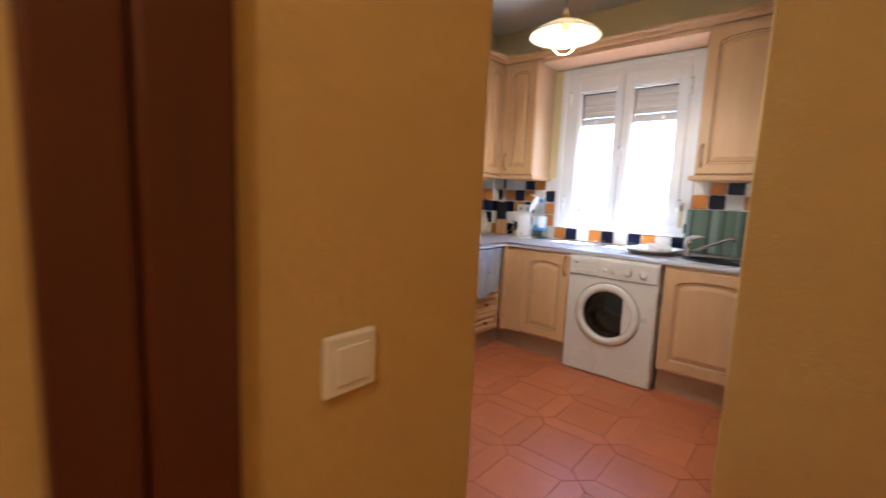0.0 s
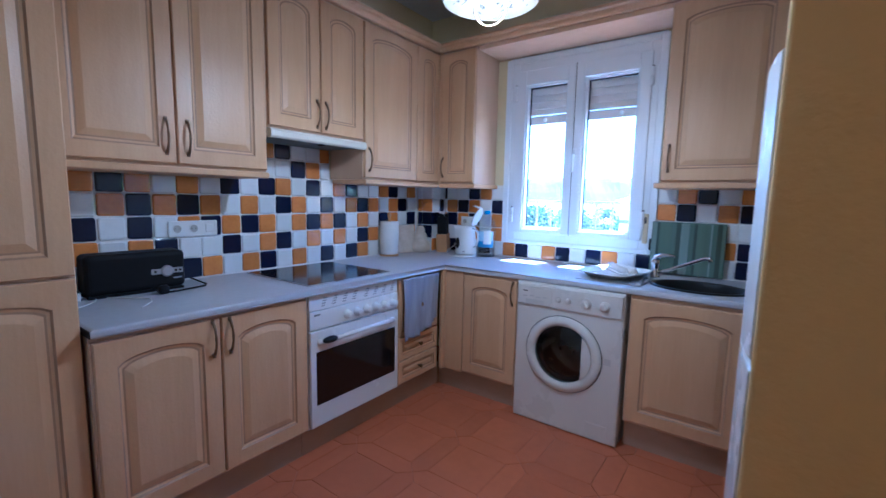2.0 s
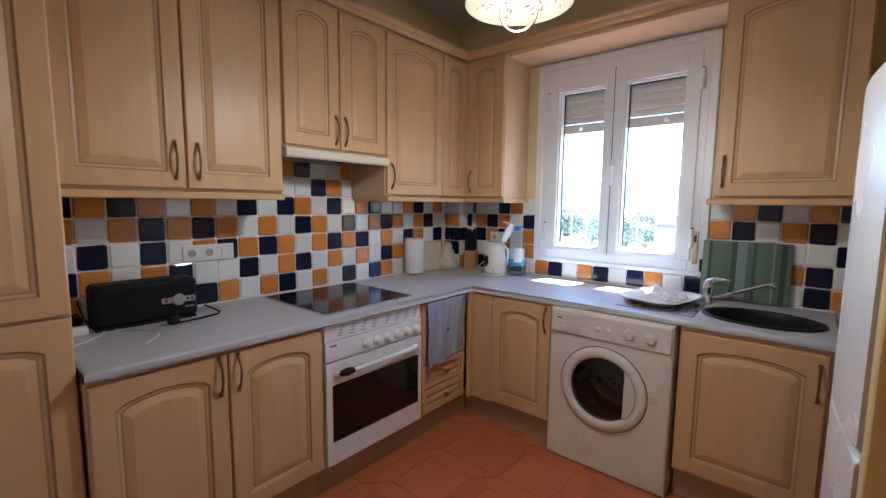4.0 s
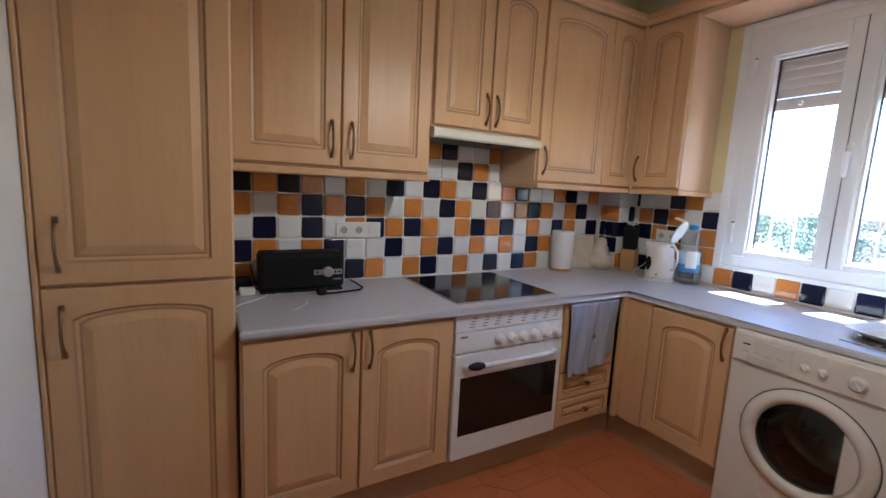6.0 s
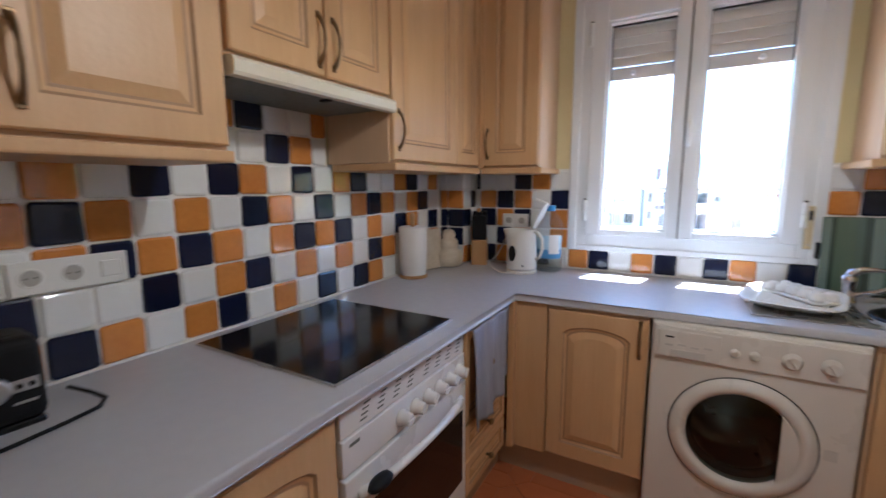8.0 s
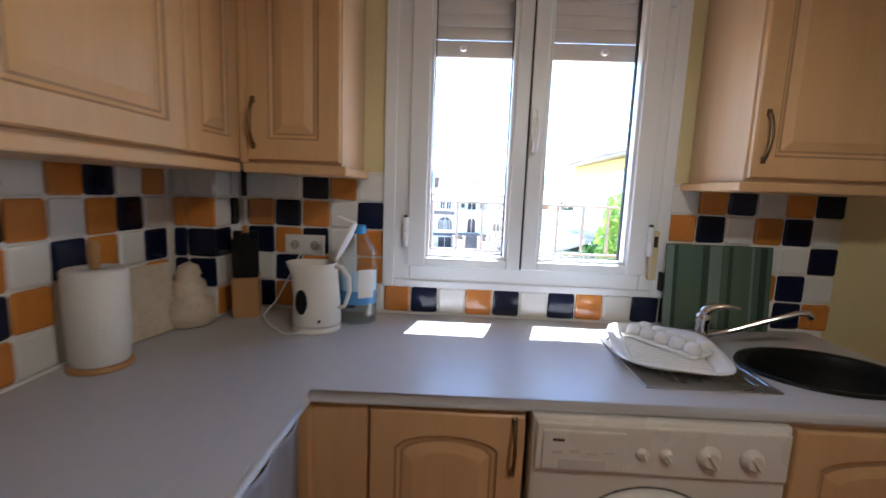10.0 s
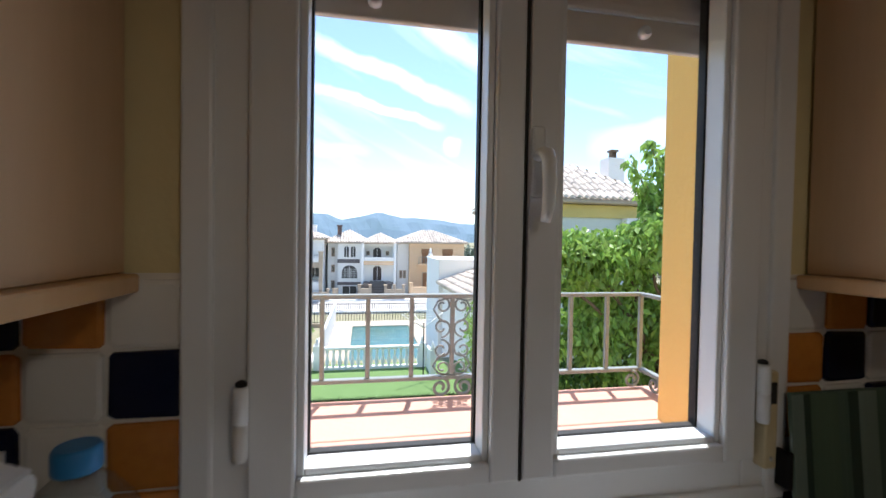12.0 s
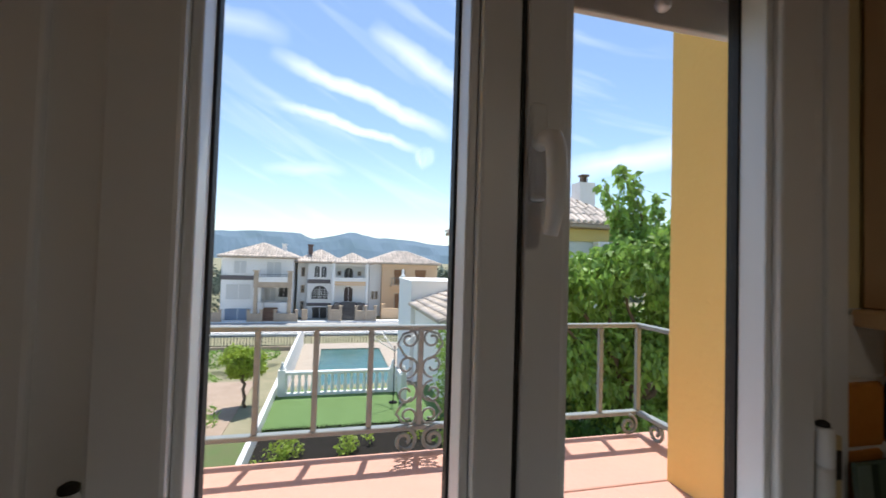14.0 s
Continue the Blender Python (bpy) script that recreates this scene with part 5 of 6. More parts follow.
rings = [rounded(0.15, 0.11, 0.0), rounded(0.165, 0.125, 0.012), rounded(0.185, 0.142, 0.026), rounded(0.205, 0.158, 0.029), rounded(0.206, 0.159, 0.026), rounded(0.186, 0.143, 0.022), rounded(0.166, 0.126, 0.009), rounded(0.15, 0.11, 0.004)]
bm.faces.new(rings[0][::-1])
for a, b in zip(rings, rings[1:]):
    for k in range(n):
        bm.faces.new((a[k], a[(k + 1) % n], b[(k + 1) % n], b[k])).smooth = True
bm.faces.new(rings[-1])
part("tray", turned(bm, RM), PLASTIC, rack)
TRIB = mesh_of("tray_rib", boxes((-0.003, 0.003, -0.105, 0.105, 0.004, 0.012), bevel=0.001), PLASTIC)
for k in range(13):
    piece("tray_rib", TRIB, rack, RM @ Matrix.Translation((-0.135 + 0.0225 * k, 0, 0)))
eggs = thing("egg_box", (1.665, 3.24, ST + 0.02), "pale moulded egg carton lying upside down in the tray", "egg box")
EM = pose(1.682, 3.33, ST + 0.0225, 0, 0, -58)
part("carton", turned(boxes((-0.125, 0.125, -0.058, 0.058, 0.0, 0.012), bevel=0.005, seg=2), EM), PAPER, eggs)
BUMP = mesh_of("carton_cup", lathe([(0.025, 0.010), (0.0245, 0.022), (0.020, 0.036), (0.012, 0.042), (0.003, 0.0435)], steps=16), PAPER)
for i in range(5):
    for j in range(2):
        piece("carton_cup", BUMP, eggs, EM @ Matrix.Translation((-0.098 + 0.049 * i, -0.027 + 0.054 * j, 0)))

gb = thing("glass_splashboard", (2.0, 3.6, ST), "dark green striped glass board leaning behind the tap", "chopping board")
GM = pose(1.975, 3.575, ST + 0.006, -5.0, 0, 0)
part("pane", turned(boxes((-0.195, 0.195, -0.004, 0.004, 0.0, 0.315), bevel=0.003, seg=2), GM), GREENPAINT, gb)
STRIPES = [material("board_stripe", c, 0.12, var=0.5, scale=2.0, stretch=(9, 1, 0.2), second=[v * 0.6 for v in c], coat=0.4) for c in ((0.20, 0.27, 0.24), (0.045, 0.075, 0.06), (0.11, 0.17, 0.12))]
for x0, x1, k in ((-0.192, -0.165, 0), (-0.165, -0.150, 1), (-0.150, -0.085, 2), (-0.060, -0.035, 1), (-0.035, 0.010, 0), (0.035, 0.050, 1), (0.050, 0.110, 2), (0.118, 0.128, 0), (0.150, 0.175, 1)):
    part("stripe", turned(boxes((x0, x1 - 0.001, -0.0048, -0.0038, 0.004, 0.311)), GM), STRIPES[k], gb)
part("clip", boxes((1.768, 1.779, 3.585, 3.615, ST + 0.14, ST + 0.21), bevel=0.002), BLACK, gb)

# towel on the cabinet front
towel = thing("tea_towel", (0.66, 2.73, 0.6), "grey-blue striped tea towel hanging from the worktop edge", "towel")
bm = bmesh.new()
nu, nv = 40, 26
grid = []
for j in range(nv + 1):
    row = []
    for i in range(nu + 1):
        u, v = i / nu, j / nv
        y = 2.545 + (0.36 - 0.03 * v) * u + 0.012 * math.sin(5 * v + 1) * v
        z = 0.818 - (0.375 + 0.03 * math.sin(u * 3.0) - 0.085 * u) * v
        x = 0.6505 + 0.028 * (0.35 + 0.65 * v) * (1 + math.sin(u * 17 + 1.6 * math.sin(v * 2.0))) * 0.5 + 0.006 * math.sin(u * 41 + v * 3)* v + 0.004
        row.append(bm.verts.new((x, y, z)))
    grid.append(row)
for j in range(nv):
    for i in range(nu):
        bm.faces.new((grid[j][i], grid[j][i + 1], grid[j + 1][i + 1], grid[j + 1][i])).smooth = True
cl = part("cloth", bm, CLOTH, towel)
sm = cl.modifiers.new("thickness", "SOLIDIFY")
sm.thickness = 0.003
bm = tube(bmesh.new(), [(0.649, 2.53, 0.818), (0.649, 2.92, 0.818)], 0.0035, 8)
part("towel_bar", bm, CHROME, towel)

# ---- outside ----
def land(y):
    """Ground level along the slope."""
    knots = [(3.9, -4.2), (23, -4.2), (24.5, -5.3), (37, -5.6), (46, -6.3), (5000, -6.3)]
    for (a, za), (b, zb) in zip(knots, knots[1:]):
        if y <= b:
            return za + (zb - za) * max(0.0, (y - a)) / (b - a)
    return -6.3


bm = bmesh.new()
xs = [-2500, -300, -80, -30, -10, 0, 10, 30, 80, 300, 2500]
ys = [-2500, -100, 3.96, 8, 14, 20, 23, 24.5, 30, 37, 46, 80, 200, 700, 3500]
rows = [[bm.verts.new((x, y, land(y) if y > 3.9 else -4.2)) for x in xs] for y in ys]
for a, b in zip(rows, rows[1:]):
    for k in range(len(xs) - 1):
        bm.faces.new((a[k], a[k + 1], b[k + 1], b[k]))
ground = structure("ground", bm, EARTH, "dry garden ground that falls away towards a street", "ground")
road = structure("road", boxes((-80, 80, 49.5, 56.5, -6.5, -6.27)), ASPHALT, "pale street in front of the far houses", "road")
pavement = structure("pavement", boxes((-80, 80, 56.5, 58.2, -6.5, -6.15), (-80, 80, 47.8, 49.5, -6.5, -6.15)), WHITEWALL, "pale pavements with kerbs", "pavement")
lawn = structure("lawn", boxes((-0.94, 6.0, 17.2, 21.3, -4.4, -3.86)), LAWN, "bright green artificial grass terrace", "lawn")
frng = random.Random(77)
vs, fs = [], []
for k in range(900):
    x, y, hh, lean = -0.92 + 6.8 * k / 900 + frng.uniform(-0.01, 0.01), 17.19 + frng.uniform(-0.02, 0.03), frng.uniform(0.05, 0.16), frng.uniform(-0.05, 0.05)
    vs += [(x - 0.008, y, -3.87), (x + 0.008, y, -3.87), (x + lean, y - frng.uniform(0, 0.05), -3.87 + hh)]
    fs.append((3 * k, 3 * k + 1, 3 * k + 2))
me = bpy.data.meshes.new("grass_fringe")
me.from_pydata(vs, [], fs)
me.materials.append(SOIL)
tagged(new("grass_fringe", me), "dark frayed blades along the edge of the grass", "grass", kind="stuff")
soil = structure("planting_bed", boxes((-0.93, 7.0, 9.0, 17.15, -4.4, -3.90)), SOIL, "dark soil bed in front of the grass", "soil")
path = structure("garden_path", boxes((-6.5, -2.2, 17.6, 24.0, -4.4, -4.17)), material("dusty_path", (0.42, 0.31, 0.23), 0.9, var=0.6, scale=1.5, second=(0.28, 0.20, 0.14)), "terracotta garden path", "path")
lawn2 = structure("garden_lawn", boxes((-3.3, -1.13, 10.0, 17.5, -4.4, -4.15)), material("rough_grass", (0.09, 0.14, 0.035), 0.95, var=0.7, scale=3, second=(0.16, 0.14, 0.07), bump=0.6, bump_scale=40), "strip of lawn beside the terrace", "lawn")
pool = structure("pool", boxes((0.35, 4.4, 24.6, 34.5, -5.6, -4.98)), POOLWATER, "turquoise swimming pool", "pool")
coping = structure("pool_deck", boxes((-0.945, 0.35, 23.6, 36.5, -5.6, -4.93), (4.4, 6.2, 23.6, 36.5, -5.6, -4.93), (0.35, 4.4, 34.5, 36.5, -5.6, -4.93), (0.35, 4.4, 23.6, 24.6, -5.6, -4.93)), material("pool_paving", (0.45, 0.38, 0.31), 0.9, var=0.6, scale=1.2, second=(0.33, 0.27, 0.21)), "pale brown pool surround", "pool deck")
gw = structure("garden_wall", boxes((-1.08, -0.95, 12.5, 36.5, -5.4, -3.52)), WHITEWALL, "low white garden wall beside the terrace", "wall")


def balustrade(x0, x1, y, z):
    b = thing("balustrade", ((x0 + x1) / 2, y, z), "white turned balustrade at the edge of the grass terrace", "balustrade")
    part("base_rail", boxes((x0, x1, y - 0.1, y + 0.1, z, z + 0.1)), WHITEWALL, b)
    part("hand_rail", boxes((x0, x1, y - 0.11, y + 0.11, z + 0.8, z + 0.92), bevel=0.02), WHITEWALL, b)
    me = mesh_of("baluster", lathe([(0.06, 0.1), (0.05, 0.14), (0.085, 0.28), (0.07, 0.4), (0.04, 0.6), (0.06, 0.7), (0.065, 0.8)], steps=8), WHITEWALL)
    n = int((x1 - x0) / 0.24)
    for k in range(n):
        piece("baluster", me, b, Matrix.Translation((x0 + 0.15 + (x1 - x0 - 0.3) * k / (n - 1), y, z)))
    for x in (x0, x1):
        bm = boxes((x - 0.14, x + 0.14, y - 0.14, y + 0.14, z, z + 1.0), bevel=0.01)
        part("post", bm, WHITEWALL, b)
        part("post_cap", lathe([(0.12, 1.0), (0.1, 1.08), (0.04, 1.14), (0.07, 1.2), (0.01, 1.3)], (x, y, z), 10), WHITEWALL, b)


balustrade(-0.75, 3.5, 20.6, -3.86)
ret = thing("terrace_end_wall", (3.72, 20.0, -3.86), "short white end wall with a pointed post by the balustrade", "wall")
part("panel", boxes((3.66, 3.78, 19.3, 20.5, -3.86, -2.95), bevel=0.02), WHITEWALL, ret)
part("post", boxes((3.60, 3.84, 19.1, 19.34, -3.86, -2.8), bevel=0.02), WHITEWALL, ret)
part("post_cap", lathe([(0.13, 0.0), (0.10, 0.07), (0.05, 0.2), (0.01, 0.34)], (3.72, 19.22, -2.8), 10), WHITEWALL, ret)


def hip_roof(house, x0, x1, y0, y1, ze, zt, pitch, over=0.45):
    """A hipped roof with barrel tiles in rows down its four slopes."""
    x0, x1, y0, y1 = x0 - over, x1 + over, y0 - over, y1 + over
    half = min(x1 - x0, y1 - y0) / 2
    if x1 - x0 >= y1 - y0:
        r = [((x0 + half), (y0 + y1) / 2), ((x1 - half), (y0 + y1) / 2)]
    else:
        r = [((x0 + x1) / 2, y0 + half), ((x0 + x1) / 2, y1 - half)]
    bm = bmesh.new()
    e = [bm.verts.new(p) for p in ((x0, y0, ze), (x1, y0, ze), (x1, y1, ze), (x0, y1, ze))]
    t = [bm.verts.new((*p, zt)) for p in r]
    bm.faces.new(e[::-1])
    if x1 - x0 >= y1 - y0:
        for f in ((e[0], e[1], t[1], t[0]), (e[1], e[2], t[1]), (e[2], e[3], t[0], t[1]), (e[3], e[0], t[0])):
            bm.faces.new(f)
    else:
        for f in ((e[0], e[1], t[0]), (e[1], e[2], t[1], t[0]), (e[2], e[3], t[1]), (e[3], e[0], t[0], t[1])):
            bm.faces.new(f)
    roof = part("roof", bm, ROOFTILE, house, "hipped roof of weathered clay tiles")
    vs, fs = [], []
    rise = (zt - ze) / half
    for cx, cy, ux, uy, nx, ny, length in ((x0, y0, 1, 0, 0, 1, x1 - x0), (x0, y1, 0, -1, 1, 0, y1 - y0), (x1, y0, 0, 1, -1, 0, y1 - y0)):
        k = pitch / 2
        while k < length:
            run = min(k, length - k, half)
            rows = max(1, int(run / (pitch * 1.7)))
            for j in range(rows):
                a, b = run * j / rows - 0.03, run * (j + 1) / rows
                base = len(vs)
                for s, dz in ((a, 0.06), (b, 0.02)):
                    for off, up in ((-0.42, 0.0), (-0.26, 0.28), (0.0, 0.4), (0.26, 0.28), (0.42, 0.0)):
                        vs.append((cx + ux * (k + off * pitch) + nx * s, cy + uy * (k + off * pitch) + ny * s, ze + rise * s + up * pitch + dz * pitch * 4))
                fs += [(base + m, base + m + 1, base + m + 6, base + m + 5) for m in range(4)]
                fs.append((base, base + 1, base + 2, base + 3, base + 4))
            k += pitch
    me = bpy.data.meshes.new("roof_tiles")
    me.from_pydata(vs, [], fs)
    me.materials.append(ROOFTILE)
    ob = under(new("roof_tiles", me), roof)
    tagged(ob, "rows of curved clay roof tiles", kind="stuff")
    part("eave_trim", boxes((x0, x1, y0, y1, ze - 0.14, ze - 0.004), bevel=0.03), STONEBAND, house)


def facade_window(house, x0, x1, z0, z1, y, fill=None, trim=None, arch=False, name="window"):
    """A window or door in a front that faces -y: a raised surround, a recessed pane and a glazing bar."""
    t = 0.1
    bm = boxes((x0 - t, x0, y - 0.09, y + 0.02, z0 - t, z1 + t), (x1, x1 + t, y - 0.09, y + 0.02, z0 - t, z1 + t), (x0, x1, y - 0.09, y + 0.02, z1, z1 + t), (x0, x1, y - 0.12, y + 0.02, z0 - t, z0))
    w = part(name, bm, trim or WHITEWALL, house)
    bm = bmesh.new()
    if arch:
        pts = [(x0, z0), (x1, z0)] + [((x0 + x1) / 2 + (x1 - x0) / 2 * math.cos(math.pi * k / 12), z1 - (x1 - x0) / 2 + (x1 - x0) / 2 * math.sin(math.pi * k / 12)) for k in range(13)]
        a = [bm.verts.new((x, y - 0.02, z)) for x, z in pts]
        bm.faces.new(a)
    else:
        box(bm, x0, x1, y - 0.02, y + 0.01, z0, z1)
    part("pane", bm, fill or DARKGAP, w)
    part("glazing_bar", boxes(((x0 + x1) / 2 - 0.03, (x0 + x1) / 2 + 0.03, y - 0.05, y - 0.02, z0, z1)), trim or WHITEWALL, w)


def balcony(house, x0, x1, z, y, depth, mat):
    b = part("balcony", boxes((x0, x1, y - depth, y, z - 0.2, z)), mat, house)
    part("balcony_rail", boxes((x0, x1, y - depth, y - depth + 0.06, z + 0.95, z + 1.02), *[(x0 + (x1 - x0) * k / 14, x0 + (x1 - x0) * k / 14 + 0.05, y - depth, y - depth + 0.05, z, z + 0.95) for k in range(15)]), IRON, b)


GZ = -6.3
def stone_post(house, x, y, z0, z1, w=0.3, mat=None):
    """A square gate or porch post with a capping stone."""
    p = part("post", boxes((x - w / 2, x + w / 2, y - w / 2, y + w / 2, z0, z1), bevel=0.02), mat or STONEBAND, house)
    part("post_cap", boxes((x - w * 0.7, x + w * 0.7, y - w * 0.7, y + w * 0.7, z1, z1 + 0.1), bevel=0.02), mat or STONEBAND, p)


def wall_with_recess(house, x0, x1, y0, y1, z0, z1, rx0, rx1, rz0, rz1, depth, mat):
    """A house block with a sunken porch in the front that faces -y."""
    part("wall", boxes((x0, rx0, y0, y0 + depth, z0, z1), (rx1, x1, y0, y0 + depth, z0, z1), (rx0, rx1, y0, y0 + depth, z0, rz0), (rx0, rx1, y0, y0 + depth, rz1, z1), (x0, x1, y0 + depth, y1, z0, z1)), mat, house)


GARAGE = material("grey_garage_door", (0.25, 0.31, 0.40), 0.6, var=0.3, scale=2)
BROWN = material("brown_shutter", (0.30, 0.15, 0.07), 0.7, var=0.4, scale=3)
PORCHFLOOR = material("brown_steps", (0.30, 0.18, 0.12), 0.9, var=0.5, scale=2)
SLATEBAND = material("slate_band", (0.16, 0.14, 0.14), 0.8, var=0.4, scale=3)

# detached house with a blue-grey garage and a deep porch
h = thing("detached_house", (-7.6, 58, GZ), "white two-storey house with grey garage, brown porch and hip roof", "house", "houses across the street")
wall_with_recess(h, -11.8, -3.85, 58.3, 66.5, GZ, 1.3, -7.35, -4.1, -4.1, -2.2, 2.2, WHITEWALL)
part("string_course", boxes((-11.86, -8.05, 58.2, 58.3, -1.4, -0.9)), SLATEBAND, h)
hip_roof(h, -11.8, -3.85, 58.3, 66.5, 1.35, 3.1, 0.34)
facade_window(h, -10.45, -9.1, -0.6, 0.85, 58.3, BLIND)
facade_window(h, -6.8, -5.2, -1.0, 0.8, 58.3, BLIND, name="balcony_door")
facade_window(h, -11.2, -8.5, -3.7, -1.95, 58.3, BLIND)
facade_window(h, -11.25, -8.5, -6.25, -4.8, 58.3, GARAGE, name="garage_door")
facade_window(h, -7.2, -6.0, -4.05, -2.25, 60.5, BLIND, name="front_door")
facade_window(h, -5.6, -4.5, -3.6, -2.4, 60.5, DARKGAP)
b = part("balcony", boxes((-7.7, -4.05, 57.0, 58.3, -2.2, -1.55)), STONEBAND, h)
part("parapet", boxes((-7.6, -4.15, 57.0, 57.12, -1.55, -0.95)), WHITEWALL, b)
part("balcony_rail", boxes((-7.6, -4.15, 57.02, 57.08, -0.68, -0.62), *[(-7.5 + 0.3 * k, -7.46 + 0.3 * k, 57.03, 57.07, -0.95, -0.68) for k in range(12)]), IRON, b)
for x in (-7.75, -4.0):
    stone_post(h, x, 57.1, -2.3, -0.3, 0.5)
    part("porch_pillar", boxes((x - 0.2, x + 0.2, 56.9, 57.3, GZ, -2.3), bevel=0.03), STONEBAND, h)
part("entrance_steps", boxes(*[(-7.0, -5.4, 57.0 + 0.25 * k, 60.5 if k == 7 else 57.25 + 0.25 * k, GZ, GZ + 0.27 * (k + 1)) for k in range(8)]), PORCHFLOOR, h)
part("stair_wall", boxes((-8.0, -7.05, 57.3, 58.29, GZ, -4.0), (-5.3, -4.1, 57.3, 58.29, GZ, -4.0)), WHITEWALL, h)
part("front_wall", boxes((-13.0, -11.4, 56.6, 56.85, GZ, GZ + 1.2), (-8.4, -7.0, 56.6, 56.85, GZ, GZ + 1.1), (-5.5, -3.0, 56.6, 56.85, GZ, GZ + 1.1), bevel=0.03), STONEBAND, h)
for x in (-11.4, -8.4, -7.0, -5.5, -3.1):
    stone_post(h, x, 56.72, GZ, GZ + 1.45)
part("chimney", boxes((-5.5, -5.0, 61.5, 62.0, 1.9, 3.05), (-5.58, -4.92, 61.42, 62.08, 3.05, 3.15)), WHITEWALL, h)

# house with arches
h = thing("detached_house", (1.1, 60, GZ), "white house with arched windows, dark plinth and a brick chimney", "house", "houses across the street")
wall_with_recess(h, -2.15, 5.5, 60.3, 68.5, GZ, 0.85, 1.25, 5.0, -1.85, 0.45, 1.2, WHITEWALL)
part("side_wing", boxes((-3.5, -2.15, 61.4, 68.5, GZ, 0.75)), WHITEWALL, h)
for z0, z1 in ((-0.9, 0.1), (-3.0, -2.2), (-5.2, -4.3)):
    facade_window(h, -2.95, -2.7, z0, z1, 61.4, DARKGAP, STONEBAND)
part("string_course", boxes((-2.2, 0.65, 60.2, 60.3, -1.8, -1.3)), SLATEBAND, h)
part("plinth_band", boxes((-2.2, 5.5, 60.22, 60.3, -4.7, -4.3)), SLATEBAND, h)
hip_roof(h, -3.5, 1.9, 60.3, 68.5, 0.9, 2.5, 0.34)
hip_roof(h, 1.3, 5.5, 60.0, 68.5, 0.9, 2.15, 0.34)
for x in (-1.35, -0.5):
    facade_window(h, x, x + 0.6, -1.0, 0.4, 60.3, DARKGAP, arch=True)
facade_window(h, -1.65, 0.35, -3.8, -2.1, 60.3, DARKGAP, arch=True)
for k in range(1, 5):
    part("window_lattice", boxes((-1.65 + 0.4 * k - 0.02, -1.65 + 0.4 * k + 0.02, 60.22, 60.26, -3.8, -2.6), (-1.65, 0.35, 60.22, 60.26, -3.8 + 0.3 * k - 0.02, -3.8 + 0.3 * k + 0.02)), WHITEWALL, h)
facade_window(h, -1.5, 0.3, -6.25, -4.85, 60.3, DARKGAP, name="garage_door")
facade_window(h, 2.4, 3.5, -1.8, 0.25, 61.5, DARKGAP, arch=True, name="balcony_door")
for x in (1.6, 4.2):
    facade_window(h, x, x + 0.28, -0.7, -0.3, 61.5, DARKGAP, STONEBAND)
facade_window(h, 2.4, 3.5, -4.1, -2.15, 60.3, material("dark_arch_door", (0.06, 0.04, 0.035), 0.6), arch=True, name="front_door")
b = part("balcony", boxes((0.9, 5.3, 59.2, 60.3, -1.95, -1.75)), PEACH, h)
part("parapet", boxes((0.95, 5.25, 59.22, 59.34, -1.75, -1.05), (0.9, 5.3, 59.18, 59.38, -1.05, -0.97)), WHITEWALL, b)
part("parapet_band", boxes((0.93, 5.27, 59.19, 59.215, -1.72, -1.45)), PEACH, b)
for x in (1.0, 5.2):
    part("porch_pillar", boxes((x - 0.16, x + 0.16, 59.1, 59.42, GZ, 0.85), bevel=0.03), WHITEWALL, h)
DARKSTONE = material("dark_stone", (0.13, 0.115, 0.105), 0.9, var=0.7, scale=3, second=(0.3, 0.26, 0.22))
part("entrance_steps", boxes(*[(2.0, 3.9, 57.2 + 0.28 * k, 60.3 if k == 7 else 57.48 + 0.28 * k, GZ, GZ + 0.27 * (k + 1)) for k in range(8)]), DARKSTONE, h)
part("stair_wall", boxes((1.2, 1.9, 57.6, 60.2, GZ, -4.2), (4.0, 4.7, 57.6, 60.2, GZ, -4.2), (0.4, 1.2, 58.4, 60.2, GZ, -4.5)), DARKSTONE, h)
part("front_wall", boxes((-2.6, -1.9, 57.5, 57.8, GZ, GZ + 1.5), (0.7, 2.0, 57.0, 57.3, GZ, GZ + 1.5), (3.9, 6.2, 57.0, 57.3, GZ, GZ + 1.4), bevel=0.03), STONEBAND, h)
for x in (0.7, 2.0, 3.9, 5.0, 6.2):
    stone_post(h, x, 57.15, GZ, GZ + 1.9, 0.34)
part("chimney", boxes((-2.3, -1.75, 61.5, 62.0, 0.9, 3.0), (-2.38, -1.67, 61.42, 62.08, 3.0, 3.2)), material("brick_chimney", (0.16, 0.11, 0.10), 0.9, var=0.5, scale=6), h)

# peach house
h = thing("detached_house", (10.5, 62, GZ), "peach rendered house with brown balcony doors and a tiled roof", "house", "houses across the street")
part("wall", boxes((7.4, 15.2, 62.0, 70.0, GZ, 0.95)), PEACH, h)
part("side_wall", boxes((5.75, 7.38, 62.6, 70.0, GZ, 0.85)), WHITEWALL, h)
for x in (6.2, 6.7):
    facade_window(h, x, x + 0.2, -3.9, -3.0, 62.6, DARKGAP, STONEBAND)
hip_roof(h, 5.8, 15.2, 62.0, 70.0, 1.0, 2.75, 0.36)
for x in (9.25, 12.2):
    facade_window(h, x, x + 1.15, -1.75, 0.05, 62.0, BROWN, BROWN, name="balcony_door")
    part("door_capital", boxes((x - 0.2, x + 1.35, 61.86, 61.9, -0.5, 0.15), bevel=0.02), BROWN, h)
facade_window(h, 9.3, 10.5, -5.3, -3.2, 62.0, BROWN, STONEBAND, name="front_door")
facade_window(h, 12.0, 13.6, -4.6, -3.2, 62.0, DARKGAP, STONEBAND)
